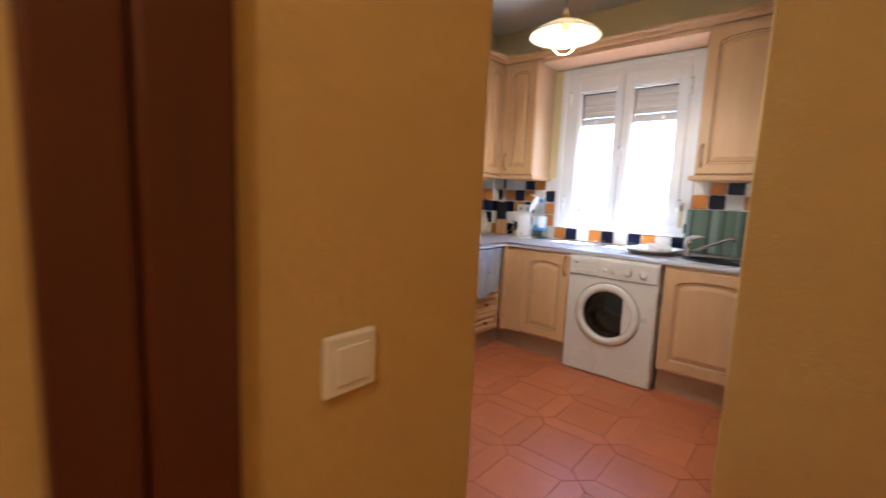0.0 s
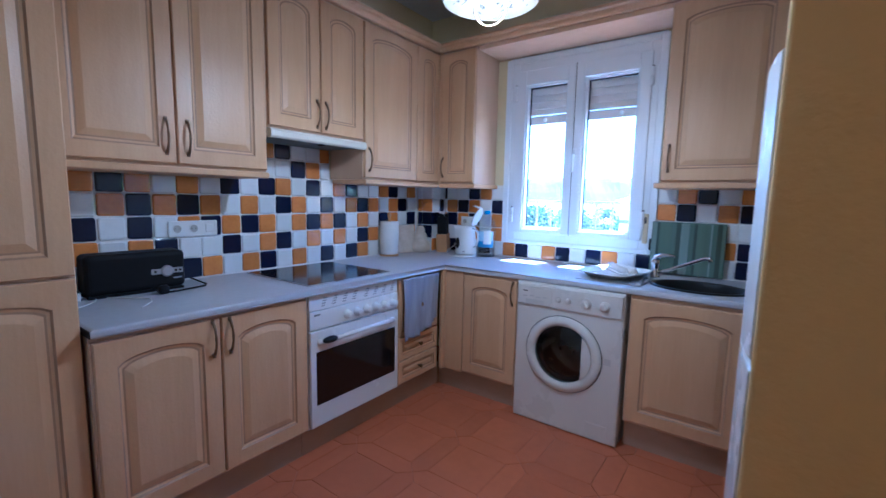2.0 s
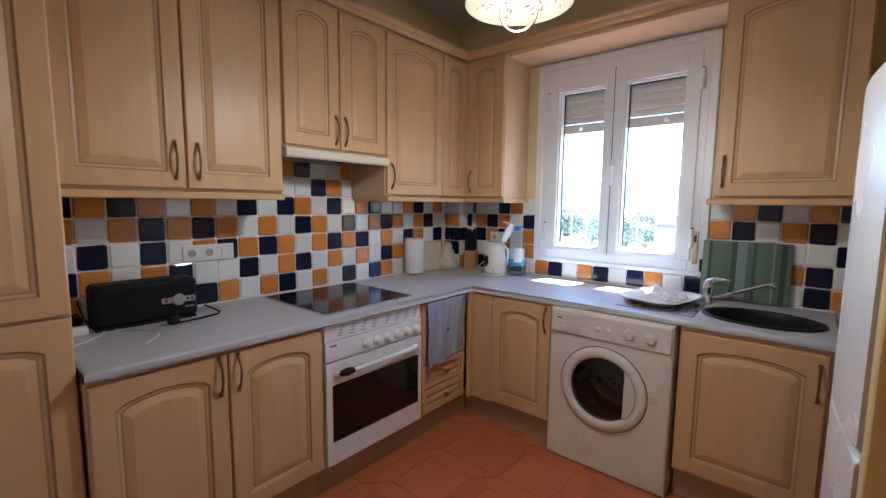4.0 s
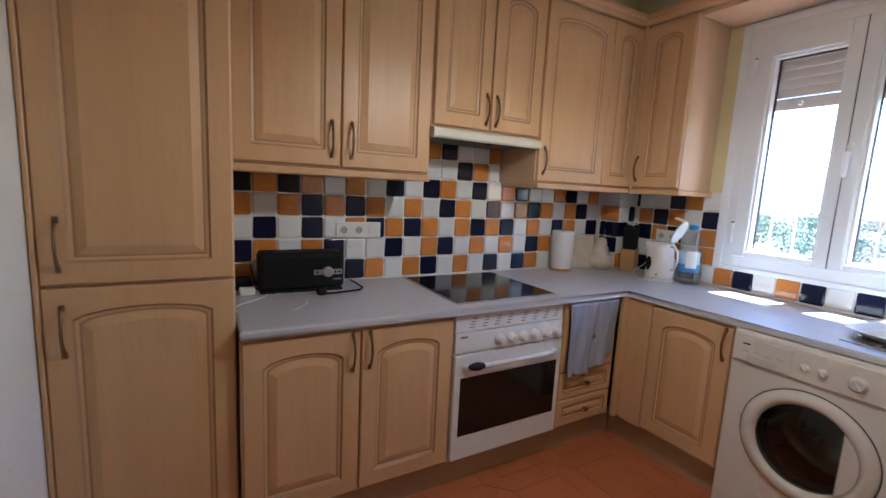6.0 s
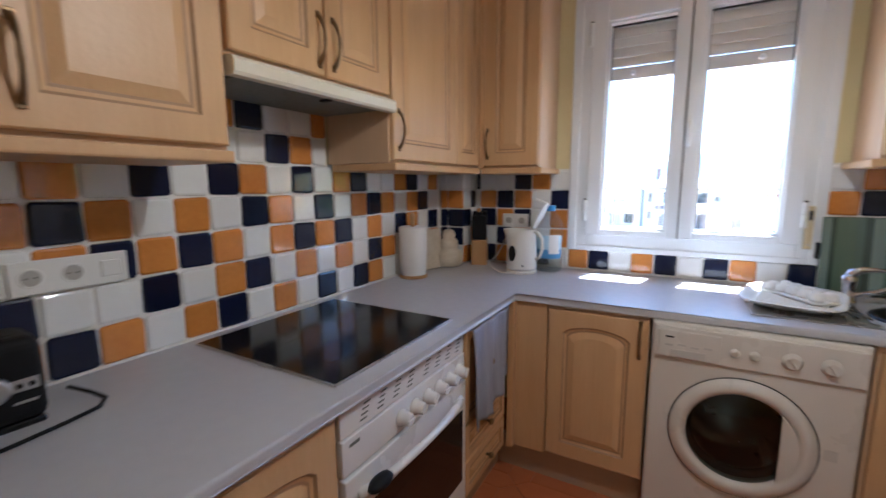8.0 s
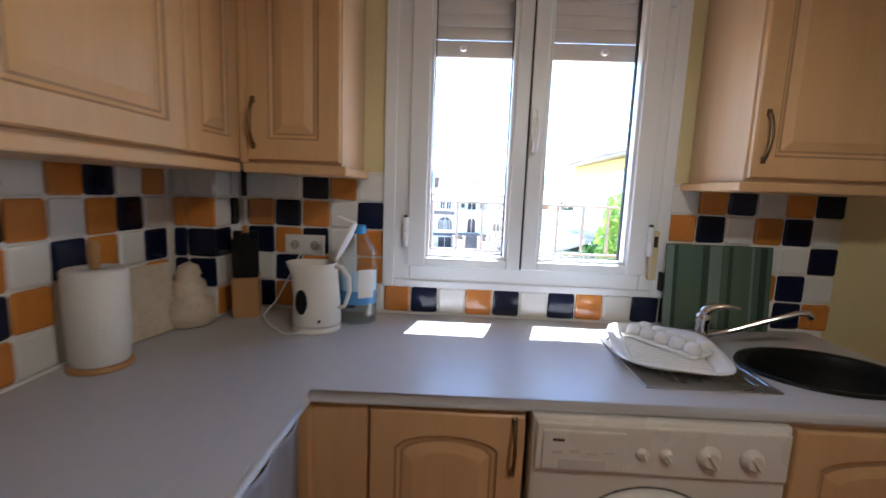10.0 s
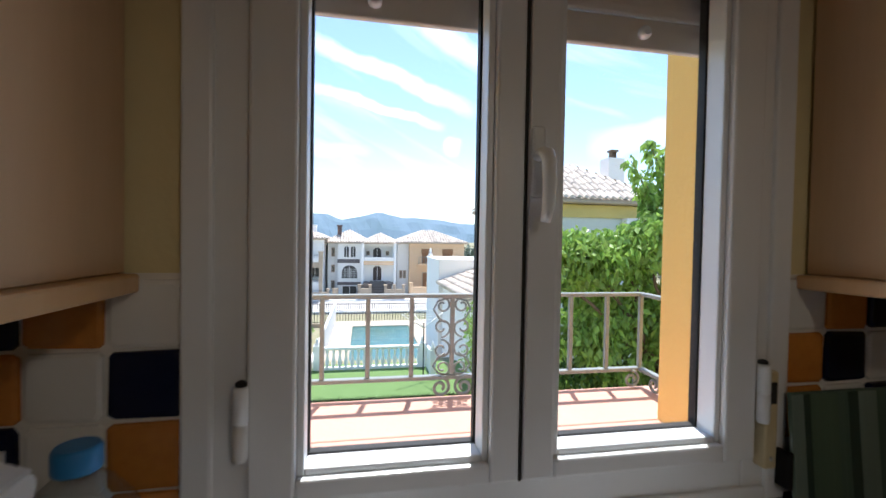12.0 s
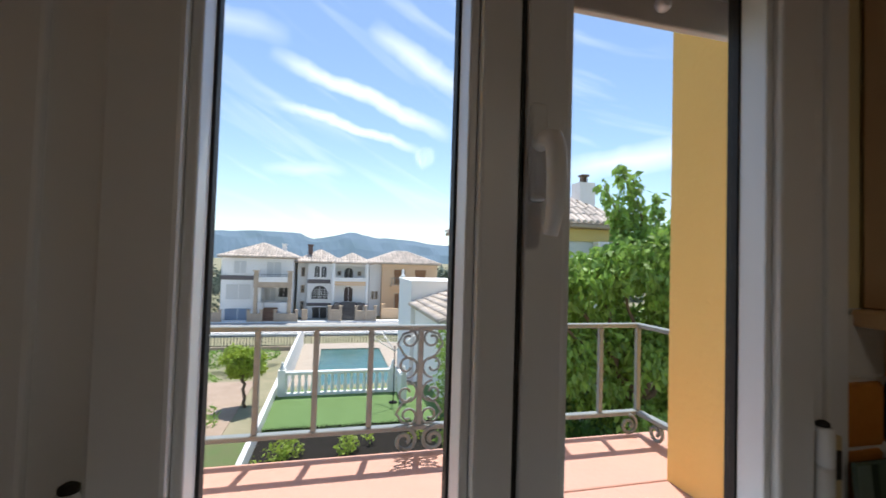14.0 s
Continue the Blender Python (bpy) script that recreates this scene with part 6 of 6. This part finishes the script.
balcony(h, 8.6, 14.8, -1.95, 62.0, 1.0, PEACH)
part("front_wall", boxes((7.2, 15.5, 58.6, 58.9, GZ, GZ + 1.5), bevel=0.03), PEACH, h)
for x in (7.3, 9.6, 11.8, 14.0):
    stone_post(h, x, 58.75, GZ, GZ + 2.0, 0.4, PEACH)

# white outbuilding with a clay roof that falls towards the garden
h = thing("outbuilding", (6.3, 25, -4.2), "white garden building with a clay-tiled roof and a taller block behind", "building")
part("wall", boxes((5.15, 9.5, 18.8, 24.9, -5.4, -0.82)), WHITEWALL, h)
part("tall_block", boxes((4.95, 9.5, 25.0, 29.2, -5.4, 0.36)), WHITEWALL, h)
part("coping", boxes((4.90, 9.55, 24.95, 29.25, 0.36, 0.43), bevel=0.015), WHITEWALL, h)
part("finial", lathe([(0.14, 0.43), (0.13, 0.56), (0.06, 0.68), (0.09, 0.78), (0.02, 0.94)], (5.1, 28.9, 0), 12), WHITEWALL, h)
bm = bmesh.new()
vs = [bm.verts.new(p) for p in ((4.85, 18.5, -0.86), (9.8, 18.5, 0.77), (9.8, 24.98, 0.77), (4.85, 24.98, -0.86), (4.85, 18.5, -0.76), (9.8, 18.5, 0.87), (9.8, 24.98, 0.87), (4.85, 24.98, -0.76))]
for q in ((0, 1, 2, 3), (4, 7, 6, 5), (0, 4, 5, 1), (1, 5, 6, 2), (2, 6, 7, 3), (3, 7, 4, 0)):
    bm.faces.new([vs[i] for i in q])
lr = part("roof", bm, ROOFTILE, h)
trr = random.Random(15)
bm = bmesh.new()
for k in range(24):
    y = 18.65 + k * 0.27
    for j in range(13):
        x0, x1 = 4.80 + 0.385 * j, 4.80 + 0.385 * (j + 1) + 0.03
        tube(bm, [(x0, y + trr.uniform(-0.02, 0.02), -0.74 + (x0 - 4.85) * 0.3293), (x1, y + trr.uniform(-0.02, 0.02), -0.775 + (x1 - 4.85) * 0.3293)], [0.105, 0.085], 6)
tagged(part("roof_tiles", bm, ROOFTILE, lr), "rows of curved clay roof tiles", kind="stuff")

# folding clothes airer on the terrace
airer = thing("rotary_clothes_airer", (3.35, 19.2, -3.86), "rotary clothes airer with white arms on a black pole", "clothes airer")
part("pole", tube(bmesh.new(), [(3.35, 19.2, -3.86), (3.35, 19.2, -1.75)], 0.022, 8), BLACK, airer)
part("foot", lathe([(0.16, 0.0), (0.16, 0.03), (0.04, 0.06)], (3.35, 19.2, -3.86), 14), BLACK, airer)
for k in range(4):
    g = math.radians(25 + 90 * k)
    part("arm", tube(bmesh.new(), [(3.35, 19.2, -1.95), (3.35 + 1.0 * math.cos(g), 19.2 + 1.0 * math.sin(g), -1.35)], 0.016, 6), WHITEWALL, airer)
for r in (0.45, 0.7, 0.95):
    pts = [(3.35 + r * math.cos(math.radians(25 + 90 * k)), 19.2 + r * math.sin(math.radians(25 + 90 * k)), -1.95 + 0.6 * r) for k in range(4)]
    part("line", tube(bmesh.new(), pts, 0.006, 5, closed=True), WHITEWALL, airer)

# street fence and pool fence
for y, z, x0, x1, hgt in ((37.8, -5.62, -14.0, 7.0, 1.15), (47.6, -6.3, -22.0, 14.0, 1.1)):
    f = thing("metal_fence", ((x0 + x1) / 2, y, z), "dark metal bar fence on a low wall", "fence")
    part("low_wall", boxes((x0, x1, y - 0.12, y + 0.12, z - 0.1, z + 0.28)), WHITEWALL if y > 40 else STONEBAND, f)
    part("rail", boxes((x0, x1, y - 0.02, y + 0.02, z + 0.34, z + 0.38), (x0, x1, y - 0.02, y + 0.02, z + hgt - 0.1, z + hgt - 0.06)), BLACK, f)
    me = mesh_of("bar", boxes((-0.02, 0.02, -0.02, 0.02, 0.28, hgt)), BLACK)
    for k in range(int((x1 - x0) / 0.22)):
        piece("bar", me, f, Matrix.Translation((x0 + 0.1 + 0.22 * k, y, z)))

# neighbour's house behind the tree
h = thing("neighbour_house", (9, 19, -4.2), "pale house with a yellow eave band and clay-tiled roof", "house")
PALEGREEN = material("pale_green_render", (0.66, 0.70, 0.66), 0.85, var=0.25, scale=0.9, second=(0.58, 0.62, 0.58))
part("wall", boxes((6.6, 10.85, 16.0, 23.0, -4.2, 2.62)), PALEGREEN, h)
part("eave_band", boxes((6.54, 10.91, 15.94, 23.06, 2.28, 2.70)), material("yellow_band", (0.70, 0.55, 0.20), 0.8, var=0.3, scale=2), h)
hip_roof(h, 6.6, 10.85, 16.0, 23.0, 2.86, 4.35, 0.24, 0.35)
part("chimney", boxes((9.9, 10.55, 17.4, 18.0, 3.0, 4.62)), WHITEWALL, h)
part("chimney_cap", boxes((10.13, 10.17, 17.6, 17.8, 4.62, 4.88), (10.29, 10.33, 17.6, 17.8, 4.62, 4.88), (10.08, 10.38, 17.55, 17.85, 4.88, 4.95)), BARK, h)
ac = part("air_conditioner", boxes((9.55, 10.35, 15.66, 15.98, 1.72, 2.28), bevel=0.02), WHITEWALL, h)
part("fan_grille", turned(lathe([(0.21, 0), (0.2, 0.02), (0.03, 0.03)], steps=20), pose(9.85, 15.66, 2.0, 90, 0, 0)), GREYMETAL, ac)


h = thing("far_neighbour_house", (10, 29, -4.2), "orange rendered house with a clay-tiled roof", "house")
part("wall", boxes((10.6, 12.2, 27.2, 32.0, -4.6, 4.0)), PEACH, h)
part("eave_band", boxes((10.55, 12.25, 27.15, 32.05, 3.75, 4.08)), FACADE, h)
hip_roof(h, 10.6, 12.2, 27.2, 32.0, 4.22, 5.1, 0.26, 0.4)


def leaves(name, blobs, count, size, seed, mat, parent, label, droop=0.3):
    """Many small folded leaves scattered through lumpy blobs: (x, y, z, rx, ry, rz)."""
    r = np.random.RandomState(seed)
    wts = np.array([b[3] * b[4] * b[5] for b in blobs]) ** 0.8
    pick = r.choice(len(blobs), count, p=wts / wts.sum())
    d = r.normal(size=(count, 3))
    d /= np.linalg.norm(d, axis=1)[:, None]
    rad = r.uniform(0.45, 1.0, count) ** 0.5 * r.uniform(0.85, 1.12, count)
    bl = np.array(blobs)[pick]
    c = bl[:, :3] + d * bl[:, 3:] * rad[:, None]
    ax = r.normal(size=(count, 3)) + np.array([0, 0, -droop * 3])
    ax /= np.linalg.norm(ax, axis=1)[:, None]
    sd = np.cross(ax, r.normal(size=(count, 3)))
    sd /= np.linalg.norm(sd, axis=1)[:, None]
    nn = np.cross(ax, sd)
    L = size * r.uniform(0.6, 1.4, count)[:, None]
    pts = np.stack([c, c + ax * L * 0.45 + sd * L * 0.24 + nn * L * 0.06, c + ax * L, c + ax * L * 0.45 - sd * L * 0.24 + nn * L * 0.06], 1).reshape(-1, 3)
    q = np.arange(count)[:, None] * 4
    fs = np.concatenate([q + np.array([0, 1, 2]), q + np.array([0, 2, 3])]).tolist()
    me = bpy.data.meshes.new(name)
    me.from_pydata(pts.tolist(), [], fs)
    me.materials.append(mat)
    ob = under(new(name, me), parent)
    return tagged(ob, label, kind="stuff")


def branch(bm, a, b, r0, r1, seed):
    r = random.Random(seed)
    n = 7
    a, b = Vector(a), Vector(b)
    pts = [a.lerp(b, k / n) + Vector((r.uniform(-1, 1), r.uniform(-1, 1), r.uniform(-0.5, 0.5))) * 0.05 * (b - a).length * (1 if 0 < k < n else 0) for k in range(n + 1)]
    tube(bm, pts, [r0 + (r1 - r0) * k / n for k in range(n + 1)], 7)


t1 = thing("fruit_tree", (7.2, 10.8, -4.2), "leafy green fruit tree with long drooping leaves", "tree")
bm = bmesh.new()
branch(bm, (7.3, 10.8, -4.2), (7.2, 10.7, -1.2), 0.16, 0.11, 1)
part("trunk", bm, BARK, t1)
rr = random.Random(3)
tips = [(4.25, 10.1, 1.05), (4.75, 10.1, 1.35), (5.25, 10.1, 1.15), (5.8, 10.2, 1.35), (6.3, 10.0, 1.5), (7.0, 10.2, 1.75), (7.8, 10.4, 1.9), (8.6, 10.8, 1.8), (6.0, 10.6, -0.8), (8.2, 10.2, 0.2), (6.6, 11.2, 1.3)]
for k, tp in enumerate(tips):
    bm = bmesh.new()
    branch(bm, (7.2, 10.7, -1.3), tp, 0.07, 0.015, k + 5)
    part("limb", bm, BARK, t1)
bm = bmesh.new()
shoots = [((7.1, 10.6, 1.0), (6.05, 10.4, 3.05)), ((7.2, 10.6, 1.2), (6.52, 10.5, 3.4)), ((7.3, 10.6, 1.3), (6.8, 10.5, 3.25)), ((7.5, 10.6, 1.2), (7.35, 10.5, 2.88)), ((7.9, 10.6, 1.2), (7.8, 10.4, 2.7)), ((7.0, 10.5, 1.0), (6.4, 10.4, 2.6)),
          ((8.3, 10.6, 1.2), (8.3, 10.5, 2.9)), ((5.4, 10.2, 0.9), (5.35, 10.1, 1.55)), ((6.2, 10.2, 1.0), (6.2, 10.1, 1.95)), ((4.8, 10.1, 0.8), (4.7, 10.0, 1.5))]
for k, (a, b) in enumerate(shoots):
    branch(bm, a, b, 0.03, 0.008, k + 30)
part("shoots", bm, BARK, t1)
blobs = [(*tp, rr.uniform(0.45, 0.7), rr.uniform(0.45, 0.7), rr.uniform(0.4, 0.6)) for tp in tips]
for k in range(36):
    blobs.append((rr.uniform(4.1, 9.0), rr.uniform(10.0, 11.4), rr.uniform(-1.6, 1.25), rr.uniform(0.3, 0.6), rr.uniform(0.3, 0.5), rr.uniform(0.3, 0.55)))
for k in range(18):
    blobs.append((rr.uniform(6.6, 8.8), rr.uniform(9.8, 10.5), rr.uniform(-1.3, 1.5), rr.uniform(0.3, 0.5), 0.35, rr.uniform(0.3, 0.45)))
for a, b in shoots:
    for s in (0.15, 0.3, 0.45, 0.58, 0.7, 0.82, 0.92, 1.0):
        p = Vector(a).lerp(Vector(b), s)
        blobs.append((p.x, p.y, p.z, 0.24 * (1.25 - s * 0.9), 0.16, 0.17))
leaves("crown", blobs, 30000, 0.17, 4, LEAF, t1, "dense bright green leaves", 0.55)
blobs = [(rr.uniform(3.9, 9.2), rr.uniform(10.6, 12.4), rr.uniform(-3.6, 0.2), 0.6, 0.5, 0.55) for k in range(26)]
leaves("lower_crown", blobs, 15000, 0.14, 9, LEAF_SHADED, t1, "lower leaves in a dark green that stands for shade", 0.5)

t2 = thing("young_tree", (-2.1, 20.5, -4.15), "small round-headed tree with yellow-green leaves", "tree")
bm = bmesh.new()
branch(bm, (-2.0, 20.5, -4.2), (-2.15, 20.5, -3.0), 0.07, 0.05, 2)
for k in range(5):
    branch(bm, (-2.12, 20.5, -3.1), (-2.15 + 0.45 * math.cos(k * 1.26), 20.5 + 0.4 * math.sin(k * 1.26), -2.5), 0.04, 0.012, k + 60)
part("trunk", bm, BARK, t2)
YLEAF = material("yellow_green_leaf", (0.42, 0.52, 0.08), 0.55, var=0.4, scale=2, second=(0.18, 0.32, 0.04), random=0.3, island=True)
let_light_through(YLEAF, 0.4)
blobs = [(-2.15 + rr.uniform(-0.55, 0.55), 20.5 + rr.uniform(-0.5, 0.5), -2.55 + rr.uniform(-0.35, 0.42), 0.36, 0.32, 0.3) for k in range(18)]
leaves("crown", blobs, 7000, 0.13, 12, YLEAF, t2, "fine yellow-green leaves", 0.2)

hd = thing("garden_shrubs", (-5, 30, -5), "mixed dark green shrubs along the garden edge", "shrub", kind="stuff")
blobs = [(rr.uniform(-9, -2.6), rr.uniform(22, 34), rr.uniform(-4.9, -4.2), rr.uniform(0.4, 0.9), rr.uniform(0.4, 0.9), rr.uniform(0.3, 0.6)) for k in range(26)]
blobs += [(rr.uniform(4.4, 5.2), rr.uniform(15.0, 17.6), rr.uniform(-3.6, -0.9), 0.4, 0.4, 0.5) for k in range(10)]
blobs += [(rr.uniform(-5.2, -2.6), rr.uniform(15.5, 20.0), rr.uniform(-4.1, -3.85), 0.35, 0.35, 0.25) for k in range(14)]
leaves("foliage", blobs, 9000, 0.16, 22, LEAF, hd, "shrub leaves")
cy = thing("cypress_trees", (-16, 70, GZ), "dark cypress and olive trees behind the houses", "tree", kind="stuff")
blobs = [(rr.uniform(-24, -12.6), rr.uniform(62, 76), GZ + rr.uniform(0.5, 4.8), rr.uniform(0.7, 1.4), rr.uniform(0.7, 1.4), rr.uniform(1.0, 2.0)) for k in range(40)]
leaves("foliage", blobs, 6000, 0.45, 31, FARLEAF, cy, "distant foliage in a haze-paled green")
wd = thing("far_woods", (0, 110, GZ), "dark green belt of olive trees behind the houses", "trees", kind="stuff")
blobs = [(rr.uniform(-70, 70), rr.uniform(85, 140), GZ + rr.uniform(0.5, 5.4), rr.uniform(1.5, 3.0), rr.uniform(1.0, 2.0), rr.uniform(1.0, 2.0)) for k in range(170)]
leaves("foliage", blobs, 26000, 1.0, 57, FARLEAF, wd, "distant leaves with haze put into their colour")
pl = thing("weeds", (0.9, 15.6, -3.9), "small green weeds in the dark soil bed", "plants", kind="stuff")
blobs = [(x, y, -3.66, w, 0.22, w) for x, y, w in ((-0.25, 15.2, 0.32), (0.1, 15.4, 0.3), (-0.1, 15.6, 0.26), (1.5, 15.3, 0.28), (1.7, 15.5, 0.22), (2.2, 15.8, 0.16), (3.6, 16.0, 0.25), (-0.7, 14.6, 0.12))]
leaves("foliage", blobs, 650, 0.12, 41, YLEAF, pl, "weed leaves")

# far mountains
bm = bmesh.new()
nm = 150
ridge = []
for k in range(nm + 1):
    a = -0.9 + 2.0 * k / nm
    hgt = np.interp(a, [-0.9, -0.4, -0.27, -0.12, -0.075, -0.045, 0.0, 0.04, 0.09, 0.14, 0.26, 0.45, 0.7, 1.1], [70, 84, 83, 87, 84, 66, 78, 92, 80, 78, 60, 48, 62, 40]) + 5 * noise.noise((a * 14.0, 1.3, 0)) + 4 * noise.noise((a * 40.0, 2.3, 0))
    ridge.append((a * 1500, hgt))
for j, (yy, s) in enumerate(((1500, 1.0), (1440, 0.78), (1380, 0.42), (1320, 0.0))):
    row = [bm.verts.new((x * yy / 1500, yy + 25 * noise.noise((k * 0.21, j * 2.0, 5)), GZ - 2 + (h2 - GZ) * s * (1 + 0.14 * noise.noise((k * 0.4, j * 3.1, 9)) if j else 1))) for k, (x, h2) in enumerate(ridge)]
    if j:
        for k in range(nm):
            bm.faces.new((prev[k], prev[k + 1], row[k + 1], row[k]))
    prev = row
backdrop = structure("backdrop", bm, MOUNTAIN, "mountain ridge on the horizon, coloured a haze blue", "mountains")

# ---- wall tiles ----
TP, TG = 0.107, 0.0027


def tile_mesh(w, h, mat):
    """A handmade glazed tile: soft corners, slightly wavy edges, a domed face; u across, v up, w out."""
    bm = bmesh.new()
    c = min(0.007, w * 0.2, h * 0.2)
    outline = [(c, 0), (w - c, 0), (w, c), (w, h - c), (w - c, h), (c, h), (0, h - c), (0, c)]
    outline = [(u + trng.uniform(-0.0015, 0.0015), v + trng.uniform(-0.0015, 0.0015)) for u, v in outline]
    rings = []
    for inset, out in ((0.0, 0.0), (0.0012, 0.0058), (0.007, 0.0080)):
        fu, fv = 1 - 2 * min(inset, w * 0.3) / w, 1 - 2 * min(inset, h * 0.3) / h
        rings.append([bm.verts.new((w / 2 + (u - w / 2) * fu, h / 2 + (v - h / 2) * fv, out)) for u, v in outline])
    for a, b in zip(rings, rings[1:]):
        for k in range(8):
            bm.faces.new((a[k], a[(k + 1) % 8], b[(k + 1) % 8], b[k]))
    bm.faces.new(rings[-1])
    return mesh_of("tile", bm, {"W": T_WHITE, "O": T_ORANGE, "N": T_NAVY}[mat])


TILES = {}
trng = random.Random(11)


def lay_tile(wall, to_room, u0, u1, v0, v1, kind):
    """One tile in its joint, a little out of true."""
    if u1 - u0 < 0.012 or v1 - v0 < 0.012:
        return
    w, h = round(u1 - u0 - 2 * TG, 4), round(v1 - v0 - 2 * TG, 4)
    key = (w, h, kind, trng.randrange(4))
    if key not in TILES:
        TILES[key] = tile_mesh(w, h, kind)
    piece("tile", TILES[key], wall, to_room @ Matrix.Translation((u0 + TG, v0 + TG, trng.uniform(-0.0006, 0.0006))) @ pose(0, 0, 0, trng.uniform(-0.7, 0.7), trng.uniform(-0.7, 0.7), trng.uniform(-0.5, 0.5)))


Z0 = ST + 0.001
STOVE = ["OWNWONOWONWOWNWNOWWNONW",      # rows from the worktop up; first tile starts at y 1.08
         "NOWONWWNWONWOWOWNOWNWON",
         "WNWNWONONOWONOWOWNOWNOW",
         "OWONONOWOWNOWNWONOWONWN",
         "NONOWOWNWNOWNWONWWONWON"]
STOVE[2] = "WNWNWONONOWONONWOWNOWNO"
grout_w = part("grout", boxes((-0.0095, -0.0065, 1.08, 3.46, ST - 0.03, 1.405), (-0.0095, -0.0065, 1.91, 2.552, 1.405, 1.63)), GROUT, wall_west)
tw = face_x(-0.0068)
for r, row in enumerate(STOVE):
    for c in range(22):
        u0 = 1.187 + (c - 1) * TP
        lay_tile(wall_west, tw, max(u0, 1.082), min(u0 + TP, 3.459), Z0 + r * TP, Z0 + (r + 1) * TP, row[c % len(row)])
for r, row in enumerate(("WWWNOW", "WONWWO")):
    for c, kd in enumerate(row):
        u0 = 1.187 + (7 + c) * TP
        lay_tile(wall_west, tw, max(u0, 1.916), min(u0 + TP, 2.548), Z0 + (5 + r) * TP, min(Z0 + (6 + r) * TP, 1.628), kd)
# boxed-in pipe in the corner
pipe_box = structure("pipe_box", boxes((-0.009, 0.149, 3.468, 3.637, ST - 0.03, 1.404)), GROUT, "tiled pipe box in the corner", "wall")
tc, ts = face_y(3.4682), face_x(0.1488)
for r, row in enumerate(("OW", "NN", "NN", "OO", "WW")):
    lay_tile(pipe_box, tc, 0.0, 0.05, Z0 + r * TP, Z0 + (r + 1) * TP, row[0])
    lay_tile(pipe_box, tc, 0.05, 0.156, Z0 + r * TP, Z0 + (r + 1) * TP, row[1])
    lay_tile(pipe_box, ts, 3.461, 3.568, Z0 + r * TP, Z0 + (r + 1) * TP, "OWNWW"[r])
    lay_tile(pipe_box, ts, 3.568, 3.629, Z0 + r * TP, Z0 + (r + 1) * TP, "NOWNW"[r])
grout_n = part("grout", boxes((0.15, 0.721, 3.6365, 3.6395, ST - 0.03, 1.404), (0.721, 1.79, 3.6365, 3.6395, ST - 0.03, 0.972), (1.79, 2.42, 3.6365, 3.6395, ST - 0.03, 1.404)), GROUT, wall_north)
tn = face_y(3.6368)
for r, row in enumerate(("NOWNW", "WNOWO", "NONWO", "ONOWN", "WWNOW")):
    lay_tile(wall_north, tn, 0.158, 0.184, Z0 + r * TP, Z0 + (r + 1) * TP, "WNOWN"[r])
    for c, kd in enumerate(row):
        lay_tile(wall_north, tn, 0.184 + c * TP, 0.184 + (c + 1) * TP, Z0 + r * TP, Z0 + (r + 1) * TP, kd)
for c, kd in enumerate("ONWONWNOWN"):
    lay_tile(wall_north, tn, 0.721 + c * TP, 0.721 + (c + 1) * TP, Z0, Z0 + TP, kd)
for r, row in enumerate(("NWOWNO", "WONONW", "OWNWWN", "ONWONW", "WONWON")):
    for c, kd in enumerate(row):
        lay_tile(wall_north, tn, 1.793 + c * TP, 1.793 + (c + 1) * TP, Z0 + r * TP, Z0 + (r + 1) * TP, kd)

# ---- floor tiles: squares framed by pointed pickets ----
FP, PW = 0.38, 0.105
FX, FY = 1.4575, 1.765


def floor_tile(outline):
    bm = bmesh.new()
    n = len(outline)
    cx, cy = sum(p[0] for p in outline) / n, sum(p[1] for p in outline) / n
    rings = []
    for shrink, z in ((0.0015, -0.006), (0.0015, -0.0010), (0.004, 0.0)):
        ring = []
        for x, y in outline:
            d = Vector((x - cx, y - cy))
            d = d * (1 - shrink * 1.25 / d.length)
            ring.append(bm.verts.new((cx + d.x, cy + d.y, z)))
        rings.append(ring)
    for a, b in zip(rings, rings[1:]):
        for k in range(n):
            bm.faces.new((a[k], a[(k + 1) % n], b[(k + 1) % n], b[k]))
    bm.faces.new(rings[-1])
    return mesh_of("floor_tile", bm, TERRA)


q = PW / 2
SQUARE = floor_tile([(q, q), (FP - q, q), (FP - q, FP - q), (q, FP - q)])
PICKET = floor_tile([(0, 0), (q, -q), (FP - q, -q), (FP, 0), (FP - q, q), (q, q)])
for i in range(-3, 5):
    for j in range(-6, 4):
        x, y = FX + i * FP, FY + j * FP
        if y < 0.2 and x < 1.6:
            continue
        m = Matrix.Translation((x, y, trng.uniform(-0.0005, 0.0004)))
        piece("floor_tile", SQUARE, floor, m)
        piece("floor_tile", PICKET, floor, m)
        piece("floor_tile", PICKET, floor, m @ pose(0, 0, 0, 0, 0, 90))
